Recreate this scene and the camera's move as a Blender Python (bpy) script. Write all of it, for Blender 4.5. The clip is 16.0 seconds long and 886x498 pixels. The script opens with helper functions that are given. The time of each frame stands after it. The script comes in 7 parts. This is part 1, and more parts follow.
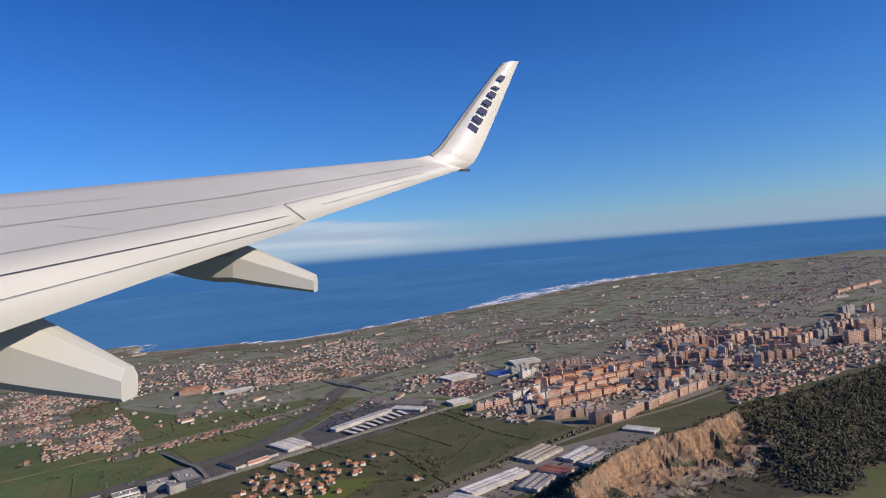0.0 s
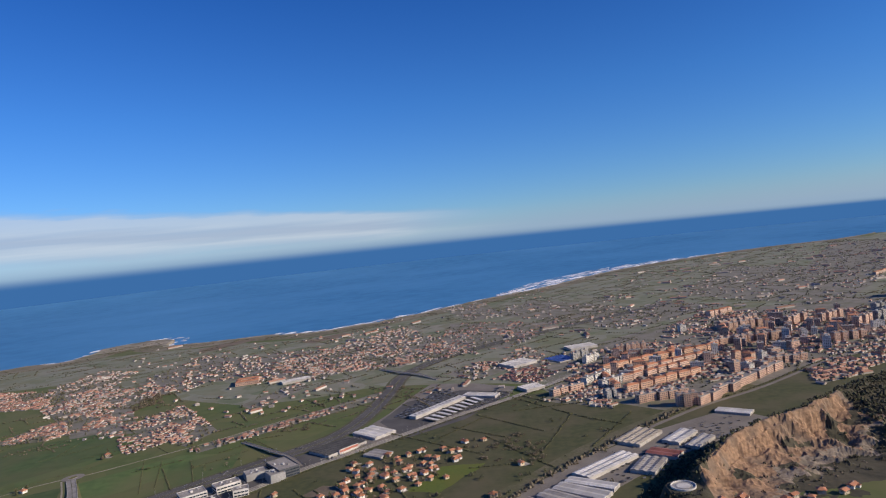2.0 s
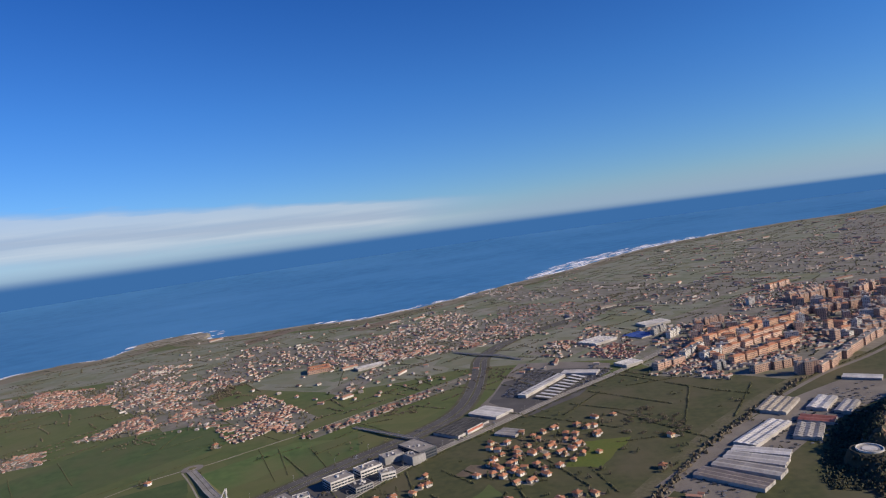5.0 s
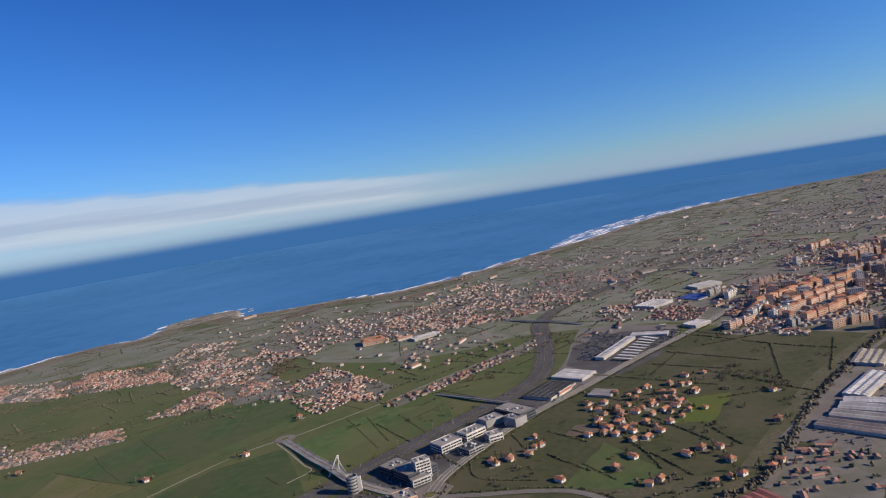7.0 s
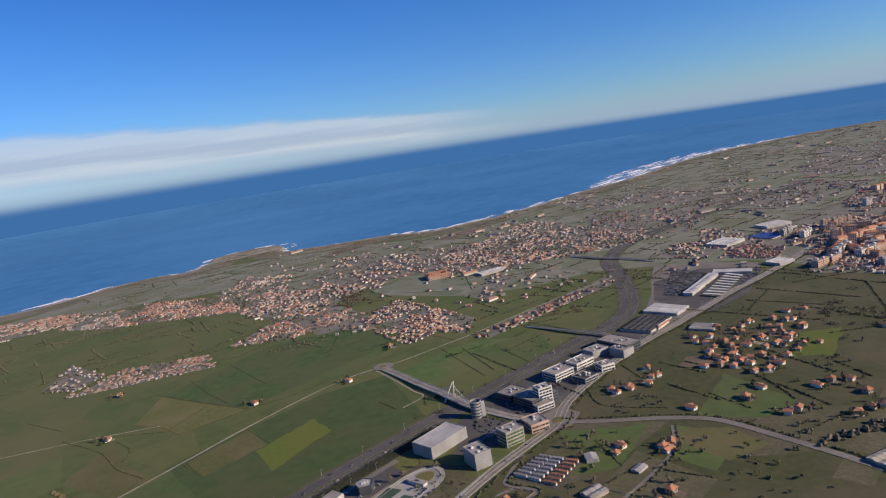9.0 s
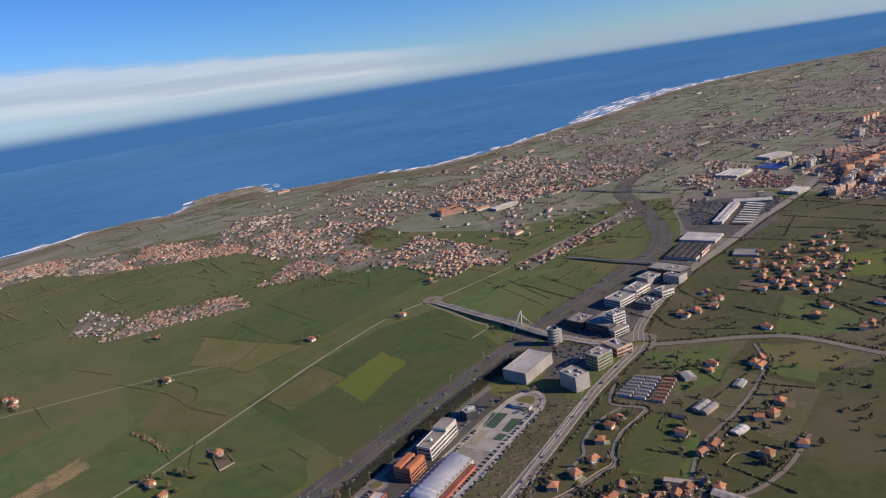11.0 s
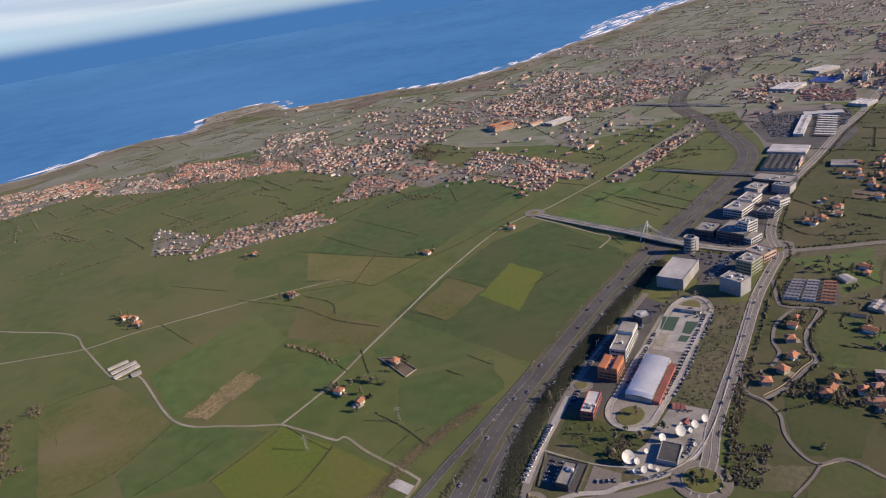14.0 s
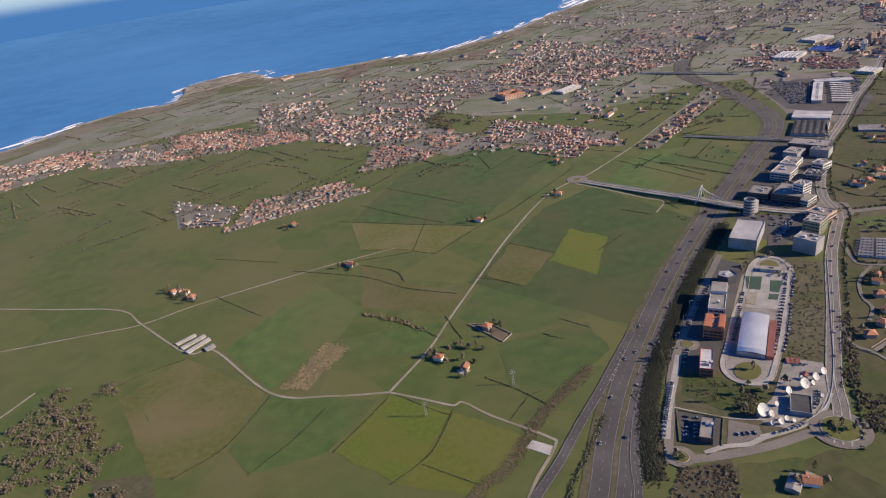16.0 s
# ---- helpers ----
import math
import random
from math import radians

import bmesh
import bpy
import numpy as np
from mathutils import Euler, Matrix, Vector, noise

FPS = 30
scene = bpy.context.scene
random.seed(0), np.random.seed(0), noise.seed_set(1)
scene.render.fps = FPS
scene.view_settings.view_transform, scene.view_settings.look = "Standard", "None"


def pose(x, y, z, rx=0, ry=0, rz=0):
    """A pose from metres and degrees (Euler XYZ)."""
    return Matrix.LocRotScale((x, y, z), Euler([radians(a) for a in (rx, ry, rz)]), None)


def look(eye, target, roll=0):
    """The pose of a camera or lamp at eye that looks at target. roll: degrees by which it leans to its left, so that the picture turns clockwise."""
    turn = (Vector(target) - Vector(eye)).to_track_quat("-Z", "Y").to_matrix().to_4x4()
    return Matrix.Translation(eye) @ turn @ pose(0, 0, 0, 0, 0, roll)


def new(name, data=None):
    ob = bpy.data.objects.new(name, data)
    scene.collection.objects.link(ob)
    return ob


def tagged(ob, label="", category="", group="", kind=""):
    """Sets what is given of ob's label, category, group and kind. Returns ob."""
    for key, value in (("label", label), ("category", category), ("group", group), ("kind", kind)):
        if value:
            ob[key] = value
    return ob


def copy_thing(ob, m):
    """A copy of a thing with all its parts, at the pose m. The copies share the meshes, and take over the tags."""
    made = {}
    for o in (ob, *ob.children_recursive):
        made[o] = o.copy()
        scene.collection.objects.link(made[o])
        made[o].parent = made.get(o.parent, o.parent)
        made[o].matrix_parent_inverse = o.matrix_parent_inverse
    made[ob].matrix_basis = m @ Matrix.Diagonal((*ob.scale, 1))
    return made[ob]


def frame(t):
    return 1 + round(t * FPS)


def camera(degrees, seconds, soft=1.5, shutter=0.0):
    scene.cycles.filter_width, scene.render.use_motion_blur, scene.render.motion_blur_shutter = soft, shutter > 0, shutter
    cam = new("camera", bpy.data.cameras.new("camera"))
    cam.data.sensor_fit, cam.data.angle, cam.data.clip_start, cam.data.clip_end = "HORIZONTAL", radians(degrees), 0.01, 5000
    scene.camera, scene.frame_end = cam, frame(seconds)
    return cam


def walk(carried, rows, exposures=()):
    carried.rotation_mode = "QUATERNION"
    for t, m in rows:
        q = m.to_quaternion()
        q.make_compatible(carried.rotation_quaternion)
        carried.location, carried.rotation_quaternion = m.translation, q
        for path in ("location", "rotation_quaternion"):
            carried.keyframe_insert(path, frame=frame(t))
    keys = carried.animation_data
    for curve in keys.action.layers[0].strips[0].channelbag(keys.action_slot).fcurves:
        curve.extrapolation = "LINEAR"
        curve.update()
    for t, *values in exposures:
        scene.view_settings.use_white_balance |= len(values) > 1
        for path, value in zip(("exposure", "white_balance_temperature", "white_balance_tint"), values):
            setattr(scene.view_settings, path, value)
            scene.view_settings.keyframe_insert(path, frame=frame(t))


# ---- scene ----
cam = camera(68.2, 16.0, soft=1.15)
ROWS = [
    (0.0, -0.00, 0.00, 151.00, 89.74, 5.35, -0.02),
    (0.5, -16.56, 0.89, 151.93, 89.29, 5.13, 0.04),
    (1.0, -33.39, 1.93, 152.76, 89.12, 5.93, -0.31),
    (1.5, -50.29, 3.15, 153.44, 88.83, 5.94, -0.24),
    (2.0, -67.37, 4.68, 154.03, 88.84, 6.25, -0.11),
    (2.5, -84.48, 6.36, 154.40, 89.21, 6.77, -0.78),
    (3.0, -101.50, 8.15, 154.72, 89.00, 6.88, -0.48),
    (3.5, -118.37, 9.99, 155.08, 88.45, 7.53, -0.83),
    (4.0, -134.81, 11.53, 155.52, 88.55, 7.68, -1.30),
    (6.5, -219.07, 16.80, 158.92, 85.82, 8.80, -1.15),
    (7.0, -236.99, 16.81, 160.06, 85.47, 9.63, -1.93),
    (7.5, -254.88, 17.25, 160.96, 84.90, 9.69, -2.19),
    (8.0, -271.38, 18.52, 161.64, 83.95, 8.24, -1.48),
    (8.5, -288.35, 20.33, 162.27, 82.85, 8.16, -1.93),
    (9.0, -305.47, 21.83, 163.11, 80.49, 8.91, -1.00),
    (11.5, -398.05, 28.41, 170.01, 73.93, 9.07, -6.06),
    (12.0, -415.14, 29.94, 171.73, 73.16, 8.99, -5.73),
    (12.5, -432.29, 31.97, 173.47, 71.87, 8.75, -6.67),
    (13.0, -449.96, 33.95, 175.09, 70.66, 8.51, -6.56),
    (13.5, -467.59, 36.20, 176.50, 68.69, 8.29, -8.33),
    (14.0, -484.89, 38.88, 177.78, 67.36, 8.63, -8.62),
    (14.5, -502.60, 41.91, 178.92, 66.51, 8.38, -10.14),
    (15.0, -519.92, 45.67, 180.00, 66.52, 7.84, -11.33),
    (15.5, -537.07, 49.51, 181.14, 65.27, 7.49, -12.12),
    (16.0, -554.38, 53.06, 182.46, 64.48, 7.77, -12.90),
]
walk(cam, [(t, pose(x, y, z, rx, ry, rz)) for t, x, y, z, rx, ry, rz in ROWS],
     [(0.0, 0.47, 6900, 11.5), (4.0, 0.45, 6950, 11.5), (9.0, 0.52, 7150, 12.5), (12.5, 0.68, 7450, 14), (16.0, 0.88, 7450, 14)])
# The walk is flown at about half of true size: one unit is two metres.

# ---- world, sun, exposure ----
SUN_DIR = Vector((0.84, -0.35, 0.43)).normalized()
world = bpy.data.worlds.new("world")
scene.world = world
world.use_nodes = True
wn = world.node_tree.nodes
sky = wn.new("ShaderNodeTexSky")
sky.sky_type = "NISHITA"
sky.sun_disc = False
sky.sun_elevation = math.asin(SUN_DIR.z)
sky.sun_rotation = math.atan2(SUN_DIR.x, SUN_DIR.y)
sky.altitude = 300
sky.air_density, sky.dust_density, sky.ozone_density = 1.0, 0.0, 8.0
tint = wn.new("ShaderNodeMix")
tint.data_type, tint.blend_type = "RGBA", "MULTIPLY"
tint.inputs["Factor"].default_value, tint.inputs["B"].default_value = 1.0, (0.53, 0.82, 1.07, 1)
world.node_tree.links.new(sky.outputs[0], tint.inputs["A"])
# deeper blue towards the zenith, paler near the horizon
rise = wn.new("ShaderNodeSeparateXYZ")
world.node_tree.links.new(wn.new("ShaderNodeTexCoord").outputs["Generated"], rise.inputs[0])
depth = wn.new("ShaderNodeValToRGB")
depth.color_ramp.elements[0].position, depth.color_ramp.elements[0].color = 0.03, (0.88, 0.77, 0.79, 1)
depth.color_ramp.elements[1].position, depth.color_ramp.elements[1].color = 0.42, (0.22, 0.53, 0.77, 1)
middle = depth.color_ramp.elements.new(0.2)
middle.color = (0.55, 0.71, 0.82, 1)
world.node_tree.links.new(rise.outputs[2], depth.inputs[0])
deep_sky = wn.new("ShaderNodeMix")
deep_sky.data_type, deep_sky.blend_type = "RGBA", "MULTIPLY"
deep_sky.inputs["Factor"].default_value = 1.0
world.node_tree.links.new(tint.outputs["Result"], deep_sky.inputs["A"])
world.node_tree.links.new(depth.outputs["Color"], deep_sky.inputs["B"])
world.node_tree.links.new(deep_sky.outputs["Result"], wn["Background"].inputs[0])
wn["Background"].inputs[1].default_value = 0.106
sun = new("sun", bpy.data.lights.new("sun", "SUN"))
sun.data.energy, sun.data.angle, sun.data.color = 3.9, radians(0.55), (1.0, 0.88, 0.72)
sun.matrix_world = look((0, 0, 400), Vector((0, 0, 400)) - SUN_DIR)

rng = random.Random(7)


# ---- materials ----
def material(name, a, b, rough=0.8, metal=0.0, fine=1.5, coarse=0.08, vary=0.0, island=0.0, bump=0.0, c=None, patches=0.0):
    """A surface of colours a to b in fine grain, drifting to c in coarse stains; vary: change from object to object, island: from piece to piece;
    patches: size of plots of land of their own shade."""
    m = bpy.data.materials.new(name)
    m.use_nodes = True
    t, ln = m.node_tree.nodes, m.node_tree.links.new
    bsdf = t["Principled BSDF"]
    bsdf.inputs["Roughness"].default_value, bsdf.inputs["Metallic"].default_value = rough, metal
    co = t.new("ShaderNodeTexCoord").outputs["Object"]

    def noisy(scale, detail, low, high):
        n = t.new("ShaderNodeTexNoise")
        n.inputs["Scale"].default_value, n.inputs["Detail"].default_value = scale, detail
        ln(co, n.inputs["Vector"])
        r = t.new("ShaderNodeMapRange")
        r.inputs["From Min"].default_value, r.inputs["From Max"].default_value = low, high
        ln(n.outputs["Fac"], r.inputs["Value"])
        return r.outputs[0], n.outputs["Fac"]

    def mix(fac, one, two, how="MIX"):
        x = t.new("ShaderNodeMix")
        x.data_type, x.blend_type = "RGBA", how
        for value, socket in ((fac, x.inputs["Factor"]), (one, x.inputs["A"]), (two, x.inputs["B"])):
            if isinstance(value, (tuple, float, int)):
                socket.default_value = (*value, 1) if isinstance(value, tuple) else value
            else:
                ln(value, socket)
        return x.outputs["Result"]

    grain, raw = noisy(fine, 4, 0.35, 0.65)
    colour = mix(grain, a, b)
    stains, _ = noisy(coarse, 5, 0.42, 0.68)
    colour = mix(stains, colour, c or tuple(0.82 * v for v in a))
    if patches:
        cell = t.new("ShaderNodeTexVoronoi")
        cell.inputs["Scale"].default_value = 1 / patches
        ln(co, cell.inputs["Vector"])
        split = t.new("ShaderNodeSeparateColor")
        ln(cell.outputs["Color"], split.inputs[0])
        soft = t.new("ShaderNodeMath")
        soft.operation = "MULTIPLY"
        soft.inputs[1].default_value = 0.55
        ln(split.outputs[0], soft.inputs[0])
        colour = mix(soft.outputs[0], colour, mix(split.outputs[1], (0.048, 0.09, 0.015), (0.118, 0.12, 0.036)))
    for amount, kind in ((vary, "object"), (island, "piece")):
        if amount:
            source = t.new("ShaderNodeObjectInfo").outputs["Random"] if kind == "object" else t.new("ShaderNodeNewGeometry").outputs["Random Per Island"]
            r = t.new("ShaderNodeMapRange")
            r.inputs["To Min"].default_value, r.inputs["To Max"].default_value = 1 - amount, 1 + amount
            ln(source, r.inputs["Value"])
            shade = t.new("ShaderNodeCombineColor")
            for n in range(3):
                ln(r.outputs[0], shade.inputs[n])
            colour = mix(1.0, colour, shade.outputs[0], "MULTIPLY")
    ln(colour, bsdf.inputs["Base Color"])
    if bump:
        k = t.new("ShaderNodeBump")
        k.inputs["Strength"].default_value, k.inputs["Distance"].default_value = bump, 0.3
        ln(raw, k.inputs["Height"])
        ln(k.outputs[0], bsdf.inputs["Normal"])
    return m


M = {
    "land": material("meadow_land", (0.06, 0.085, 0.018), (0.088, 0.11, 0.028), 0.95, fine=0.1, coarse=0.014, c=(0.115, 0.11, 0.042), patches=38, bump=0.2),
    "grass": material("grass", (0.046, 0.085, 0.017), (0.07, 0.112, 0.027), 0.95, fine=0.12, coarse=0.02, c=(0.09, 0.1, 0.032), vary=0.22, bump=0.2),
    "valley": material("valley_pasture", (0.042, 0.05, 0.014), (0.064, 0.07, 0.021), 0.95, fine=0.2, coarse=0.025, c=(0.088, 0.078, 0.038), bump=0.2),
    "deep": material("deep_grass", (0.04, 0.06, 0.012), (0.062, 0.08, 0.018), 0.95, fine=0.4, coarse=0.04, c=(0.075, 0.078, 0.026), vary=0.2, bump=0.2),
    "lime": material("young_grass", (0.076, 0.11, 0.011), (0.1, 0.13, 0.016), 0.95, fine=0.5, coarse=0.04, c=(0.11, 0.12, 0.018), vary=0.08),
    # pale grey haze of distance is mixed into this land colour
    "plain": material("hazy_coastal_plain", (0.15, 0.162, 0.113), (0.2, 0.207, 0.155), 0.95, fine=0.06, coarse=0.012, c=(0.215, 0.203, 0.165), patches=24, bump=0.2),
    "dry_green": material("rough_pasture", (0.085, 0.092, 0.02), (0.11, 0.112, 0.032), 0.95, fine=0.3, coarse=0.03, c=(0.14, 0.12, 0.05), vary=0.12, bump=0.2),
    "dry": material("dry_grass", (0.15, 0.13, 0.06), (0.2, 0.165, 0.085), 0.95, fine=0.8, coarse=0.06, vary=0.12),
    "soil": material("bare_soil", (0.14, 0.105, 0.07), (0.19, 0.15, 0.105), 0.95, fine=0.7, coarse=0.05, vary=0.15),
    "town": material("town_ground", (0.15, 0.138, 0.108), (0.22, 0.2, 0.17), 0.9, fine=0.2, coarse=0.05, c=(0.115, 0.117, 0.07)),
    "asphalt": material("asphalt", (0.058, 0.054, 0.05), (0.078, 0.073, 0.068), 0.88, fine=1.2, coarse=0.05, c=(0.1, 0.094, 0.087)),
    "street": material("worn_asphalt", (0.138, 0.122, 0.103), (0.182, 0.162, 0.138), 0.88, fine=1.0, coarse=0.06, c=(0.205, 0.184, 0.155)),
    "paving": material("pale_paving", (0.32, 0.3, 0.27), (0.4, 0.38, 0.34), 0.85, fine=1.0, coarse=0.1),
    "yard_slab": material("yard_concrete", (0.24, 0.225, 0.2), (0.31, 0.29, 0.26), 0.88, fine=0.8, coarse=0.12, c=(0.19, 0.175, 0.15)),
    "gravel": material("gravel_track", (0.25, 0.225, 0.175), (0.33, 0.3, 0.24), 0.95, fine=0.8, coarse=0.06, c=(0.19, 0.175, 0.11)),
    "waste": material("wasteland", (0.08, 0.074, 0.038), (0.122, 0.108, 0.062), 0.95, fine=0.5, coarse=0.06, c=(0.065, 0.07, 0.024), vary=0.1),
    "brown": material("bare_scrubland", (0.06, 0.048, 0.028), (0.105, 0.084, 0.052), 0.95, fine=0.5, coarse=0.07, c=(0.055, 0.056, 0.022), bump=0.4),
    "heath": material("coastal_heath", (0.09, 0.085, 0.04), (0.15, 0.13, 0.08), 0.95, fine=0.08, coarse=0.012, c=(0.2, 0.175, 0.125)),
    "paint": material("road_paint", (0.33, 0.325, 0.31), (0.43, 0.425, 0.41), 0.7, fine=2, coarse=0.3),
    "concrete": material("concrete", (0.36, 0.34, 0.32), (0.45, 0.43, 0.4), 0.85, fine=1, coarse=0.1, vary=0.1),
    "rock": material("quarry_rock", (0.16, 0.095, 0.055), (0.32, 0.2, 0.12), 0.95, fine=0.45, coarse=0.06, c=(0.15, 0.115, 0.085), bump=1.0),
    "pit": material("quarry_floor", (0.17, 0.135, 0.1), (0.28, 0.23, 0.175), 0.95, fine=0.5, coarse=0.09, c=(0.12, 0.1, 0.075), bump=0.6),
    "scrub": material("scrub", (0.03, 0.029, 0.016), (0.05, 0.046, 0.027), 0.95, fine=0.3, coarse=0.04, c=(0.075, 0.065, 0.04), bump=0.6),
    "shore": material("shore_rock", (0.22, 0.19, 0.14), (0.34, 0.3, 0.23), 0.95, fine=0.1, coarse=0.02, c=(0.13, 0.12, 0.07), bump=0.5),
    "leaf": material("leaves", (0.066, 0.07, 0.03), (0.108, 0.106, 0.05), 0.9, fine=1.2, coarse=0.2, island=0.35),
    "bare": material("bare_twigs", (0.115, 0.094, 0.06), (0.175, 0.145, 0.098), 0.95, fine=1.2, coarse=0.1, island=0.3),
    "reed": material("dry_reeds", (0.16, 0.128, 0.07), (0.22, 0.178, 0.1), 0.95, fine=1.2, coarse=0.2, island=0.3),
    "straw": material("straw_reeds", (0.26, 0.205, 0.115), (0.34, 0.275, 0.16), 0.95, fine=1.2, coarse=0.2, island=0.25),
    "court": material("sports_court", (0.035, 0.075, 0.05), (0.05, 0.095, 0.065), 0.9, fine=0.6, coarse=0.08),
    "olive": material("olive_grass", (0.082, 0.098, 0.012), (0.1, 0.115, 0.018), 0.95, fine=0.4, coarse=0.035, c=(0.115, 0.11, 0.03), vary=0.1),
    # hedge green paled and greyed: distance haze put into the colour
    "far_hedge": material("hazy_hedges", (0.085, 0.085, 0.048), (0.13, 0.125, 0.08), 0.95, fine=0.5, coarse=0.03, island=0.3),
    "far_car": material("far_car_paint", (0.09, 0.09, 0.095), (0.13, 0.13, 0.135), 0.4, fine=0.5, coarse=0.2, island=0.9),
    "hill_wood": material("hill_wood", (0.048, 0.044, 0.026), (0.08, 0.071, 0.044), 0.95, fine=0.8, coarse=0.06, island=0.3),
    # needles darkened to stand in for shadow by the motorway and the hill
    "conifer": material("shade_dark_needles", (0.03, 0.034, 0.019), (0.05, 0.054, 0.031), 0.95, fine=1.0, coarse=0.1, island=0.3),
    "bark": material("bark", (0.08, 0.06, 0.045), (0.12, 0.095, 0.07), 0.95),
    "white_wall": material("white_render", (0.6, 0.58, 0.54), (0.72, 0.7, 0.66), 0.85, vary=0.14, coarse=0.15),
    "cream_wall": material("cream_render", (0.52, 0.43, 0.31), (0.62, 0.53, 0.4), 0.85, vary=0.15, coarse=0.15),
    "stone_wall": material("stone_wall", (0.26, 0.22, 0.18), (0.36, 0.31, 0.26), 0.9, vary=0.15, coarse=0.15),
    "tile": material("clay_roof_tiles", (0.34, 0.138, 0.07), (0.46, 0.2, 0.108), 0.85, fine=1.6, coarse=0.2, vary=0.25, c=(0.27, 0.13, 0.08), bump=0.3),
    "far_wall": material("town_walls", (0.36, 0.335, 0.305), (0.52, 0.49, 0.455), 0.85, fine=0.06, coarse=0.03, island=0.2),
    "far_tile": material("town_tiles", (0.31, 0.16, 0.11), (0.42, 0.235, 0.165), 0.85, fine=0.08, coarse=0.02, island=0.35),
    "far_pale": material("town_pale_roofs", (0.27, 0.21, 0.175), (0.45, 0.4, 0.36), 0.85, fine=0.09, coarse=0.02, island=0.35),
    "far_rust": material("town_rust_roofs", (0.22, 0.1, 0.08), (0.28, 0.14, 0.11), 0.85, fine=0.08, coarse=0.02, island=0.2),
    "orange": material("orange_brick", (0.56, 0.35, 0.24), (0.66, 0.44, 0.32), 0.85, vary=0.14, coarse=0.1),
    "salmon": material("salmon_render", (0.57, 0.39, 0.3), (0.68, 0.5, 0.4), 0.85, vary=0.14, coarse=0.1),
    "brick": material("brown_brick", (0.45, 0.29, 0.22), (0.56, 0.385, 0.3), 0.88, vary=0.18, coarse=0.1),
    "grey": material("grey_panels", (0.27, 0.265, 0.26), (0.35, 0.345, 0.34), 0.7, vary=0.12, coarse=0.1),
    "white": material("white_panels", (0.54, 0.52, 0.485), (0.64, 0.62, 0.585), 0.7, vary=0.1, coarse=0.1),
    "dark": material("dark_cladding", (0.06, 0.065, 0.075), (0.09, 0.095, 0.105), 0.45, vary=0.15, coarse=0.1),
    "red": material("red_cladding", (0.34, 0.1, 0.07), (0.42, 0.15, 0.1), 0.7, vary=0.12, coarse=0.1),
    "vivid": material("orange_cladding", (0.4, 0.14, 0.065), (0.48, 0.185, 0.085), 0.7, coarse=0.1),
    "flat_roof": material("gravel_roof", (0.24, 0.22, 0.195), (0.33, 0.305, 0.275), 0.9, vary=0.15, fine=1.2, coarse=0.15),
    "glass": material("window_glass", (0.03, 0.04, 0.055), (0.05, 0.065, 0.085), 0.12, fine=0.8, coarse=0.2),
    "green_glass": material("green_glass", (0.05, 0.1, 0.045), (0.08, 0.15, 0.06), 0.2, fine=0.8, coarse=0.2),
    "white_metal": material("white_sheet_roof", (0.53, 0.51, 0.475), (0.66, 0.64, 0.605), 0.6, vary=0.12, fine=0.5, coarse=0.12, c=(0.43, 0.415, 0.39)),
    "pale_metal": material("pale_sheet_roof", (0.38, 0.36, 0.33), (0.46, 0.44, 0.41), 0.5, vary=0.12, fine=0.5, coarse=0.12),
    "grey_metal": material("grey_sheet_roof", (0.29, 0.272, 0.25), (0.38, 0.36, 0.335), 0.65, vary=0.15, fine=0.5, coarse=0.1, c=(0.24, 0.22, 0.2)),
    "brown_metal": material("weathered_sheet_roof", (0.2, 0.17, 0.15), (0.28, 0.24, 0.21), 0.7, fine=0.5, coarse=0.1),
    "red_metal": material("red_sheet_roof", (0.24, 0.085, 0.062), (0.31, 0.125, 0.095), 0.6, fine=0.5, coarse=0.1),
    "cream_metal": material("cream_sheet_roof", (0.4, 0.35, 0.27), (0.48, 0.42, 0.33), 0.7, fine=0.5, coarse=0.1),
    "blue_metal": material("blue_sheet_roof", (0.03, 0.08, 0.29), (0.05, 0.11, 0.35), 0.6, fine=0.5, coarse=0.1),
    "dark_metal": material("dark_sheet_roof", (0.05, 0.05, 0.05), (0.085, 0.083, 0.08), 0.85, fine=0.5, coarse=0.1),
    "tyre": material("rubber", (0.02, 0.02, 0.02), (0.03, 0.03, 0.03), 0.9),
    "car": material("car_paint", (0.2, 0.2, 0.21), (0.24, 0.24, 0.25), 0.35, vary=0.9),
    "wing": material("wing_paint", (0.47, 0.475, 0.455), (0.52, 0.523, 0.5), 0.5, fine=0.6, coarse=0.25, c=(0.44, 0.443, 0.425)),
    "white_paint": material("white_gloss_paint", (0.68, 0.675, 0.66), (0.74, 0.735, 0.72), 0.4, fine=0.6, coarse=0.25),
    "tent": material("white_tent_fabric", (0.74, 0.73, 0.7), (0.82, 0.81, 0.78), 0.7, fine=0.6, coarse=0.1, c=(0.68, 0.67, 0.64)),
    "seam": material("panel_seam", (0.12, 0.12, 0.13), (0.18, 0.18, 0.19), 0.7),
    "navy": material("navy_paint", (0.055, 0.06, 0.13), (0.07, 0.075, 0.15), 0.4),
}


def water():
    m = material("sea_water", (0.045, 0.18, 0.375), (0.058, 0.212, 0.43), 0.7, fine=0.02, coarse=0.0016, c=(0.072, 0.24, 0.47), bump=0.25)
    m.node_tree.nodes["Principled BSDF"].inputs["Specular IOR Level"].default_value = 0.04
    return m


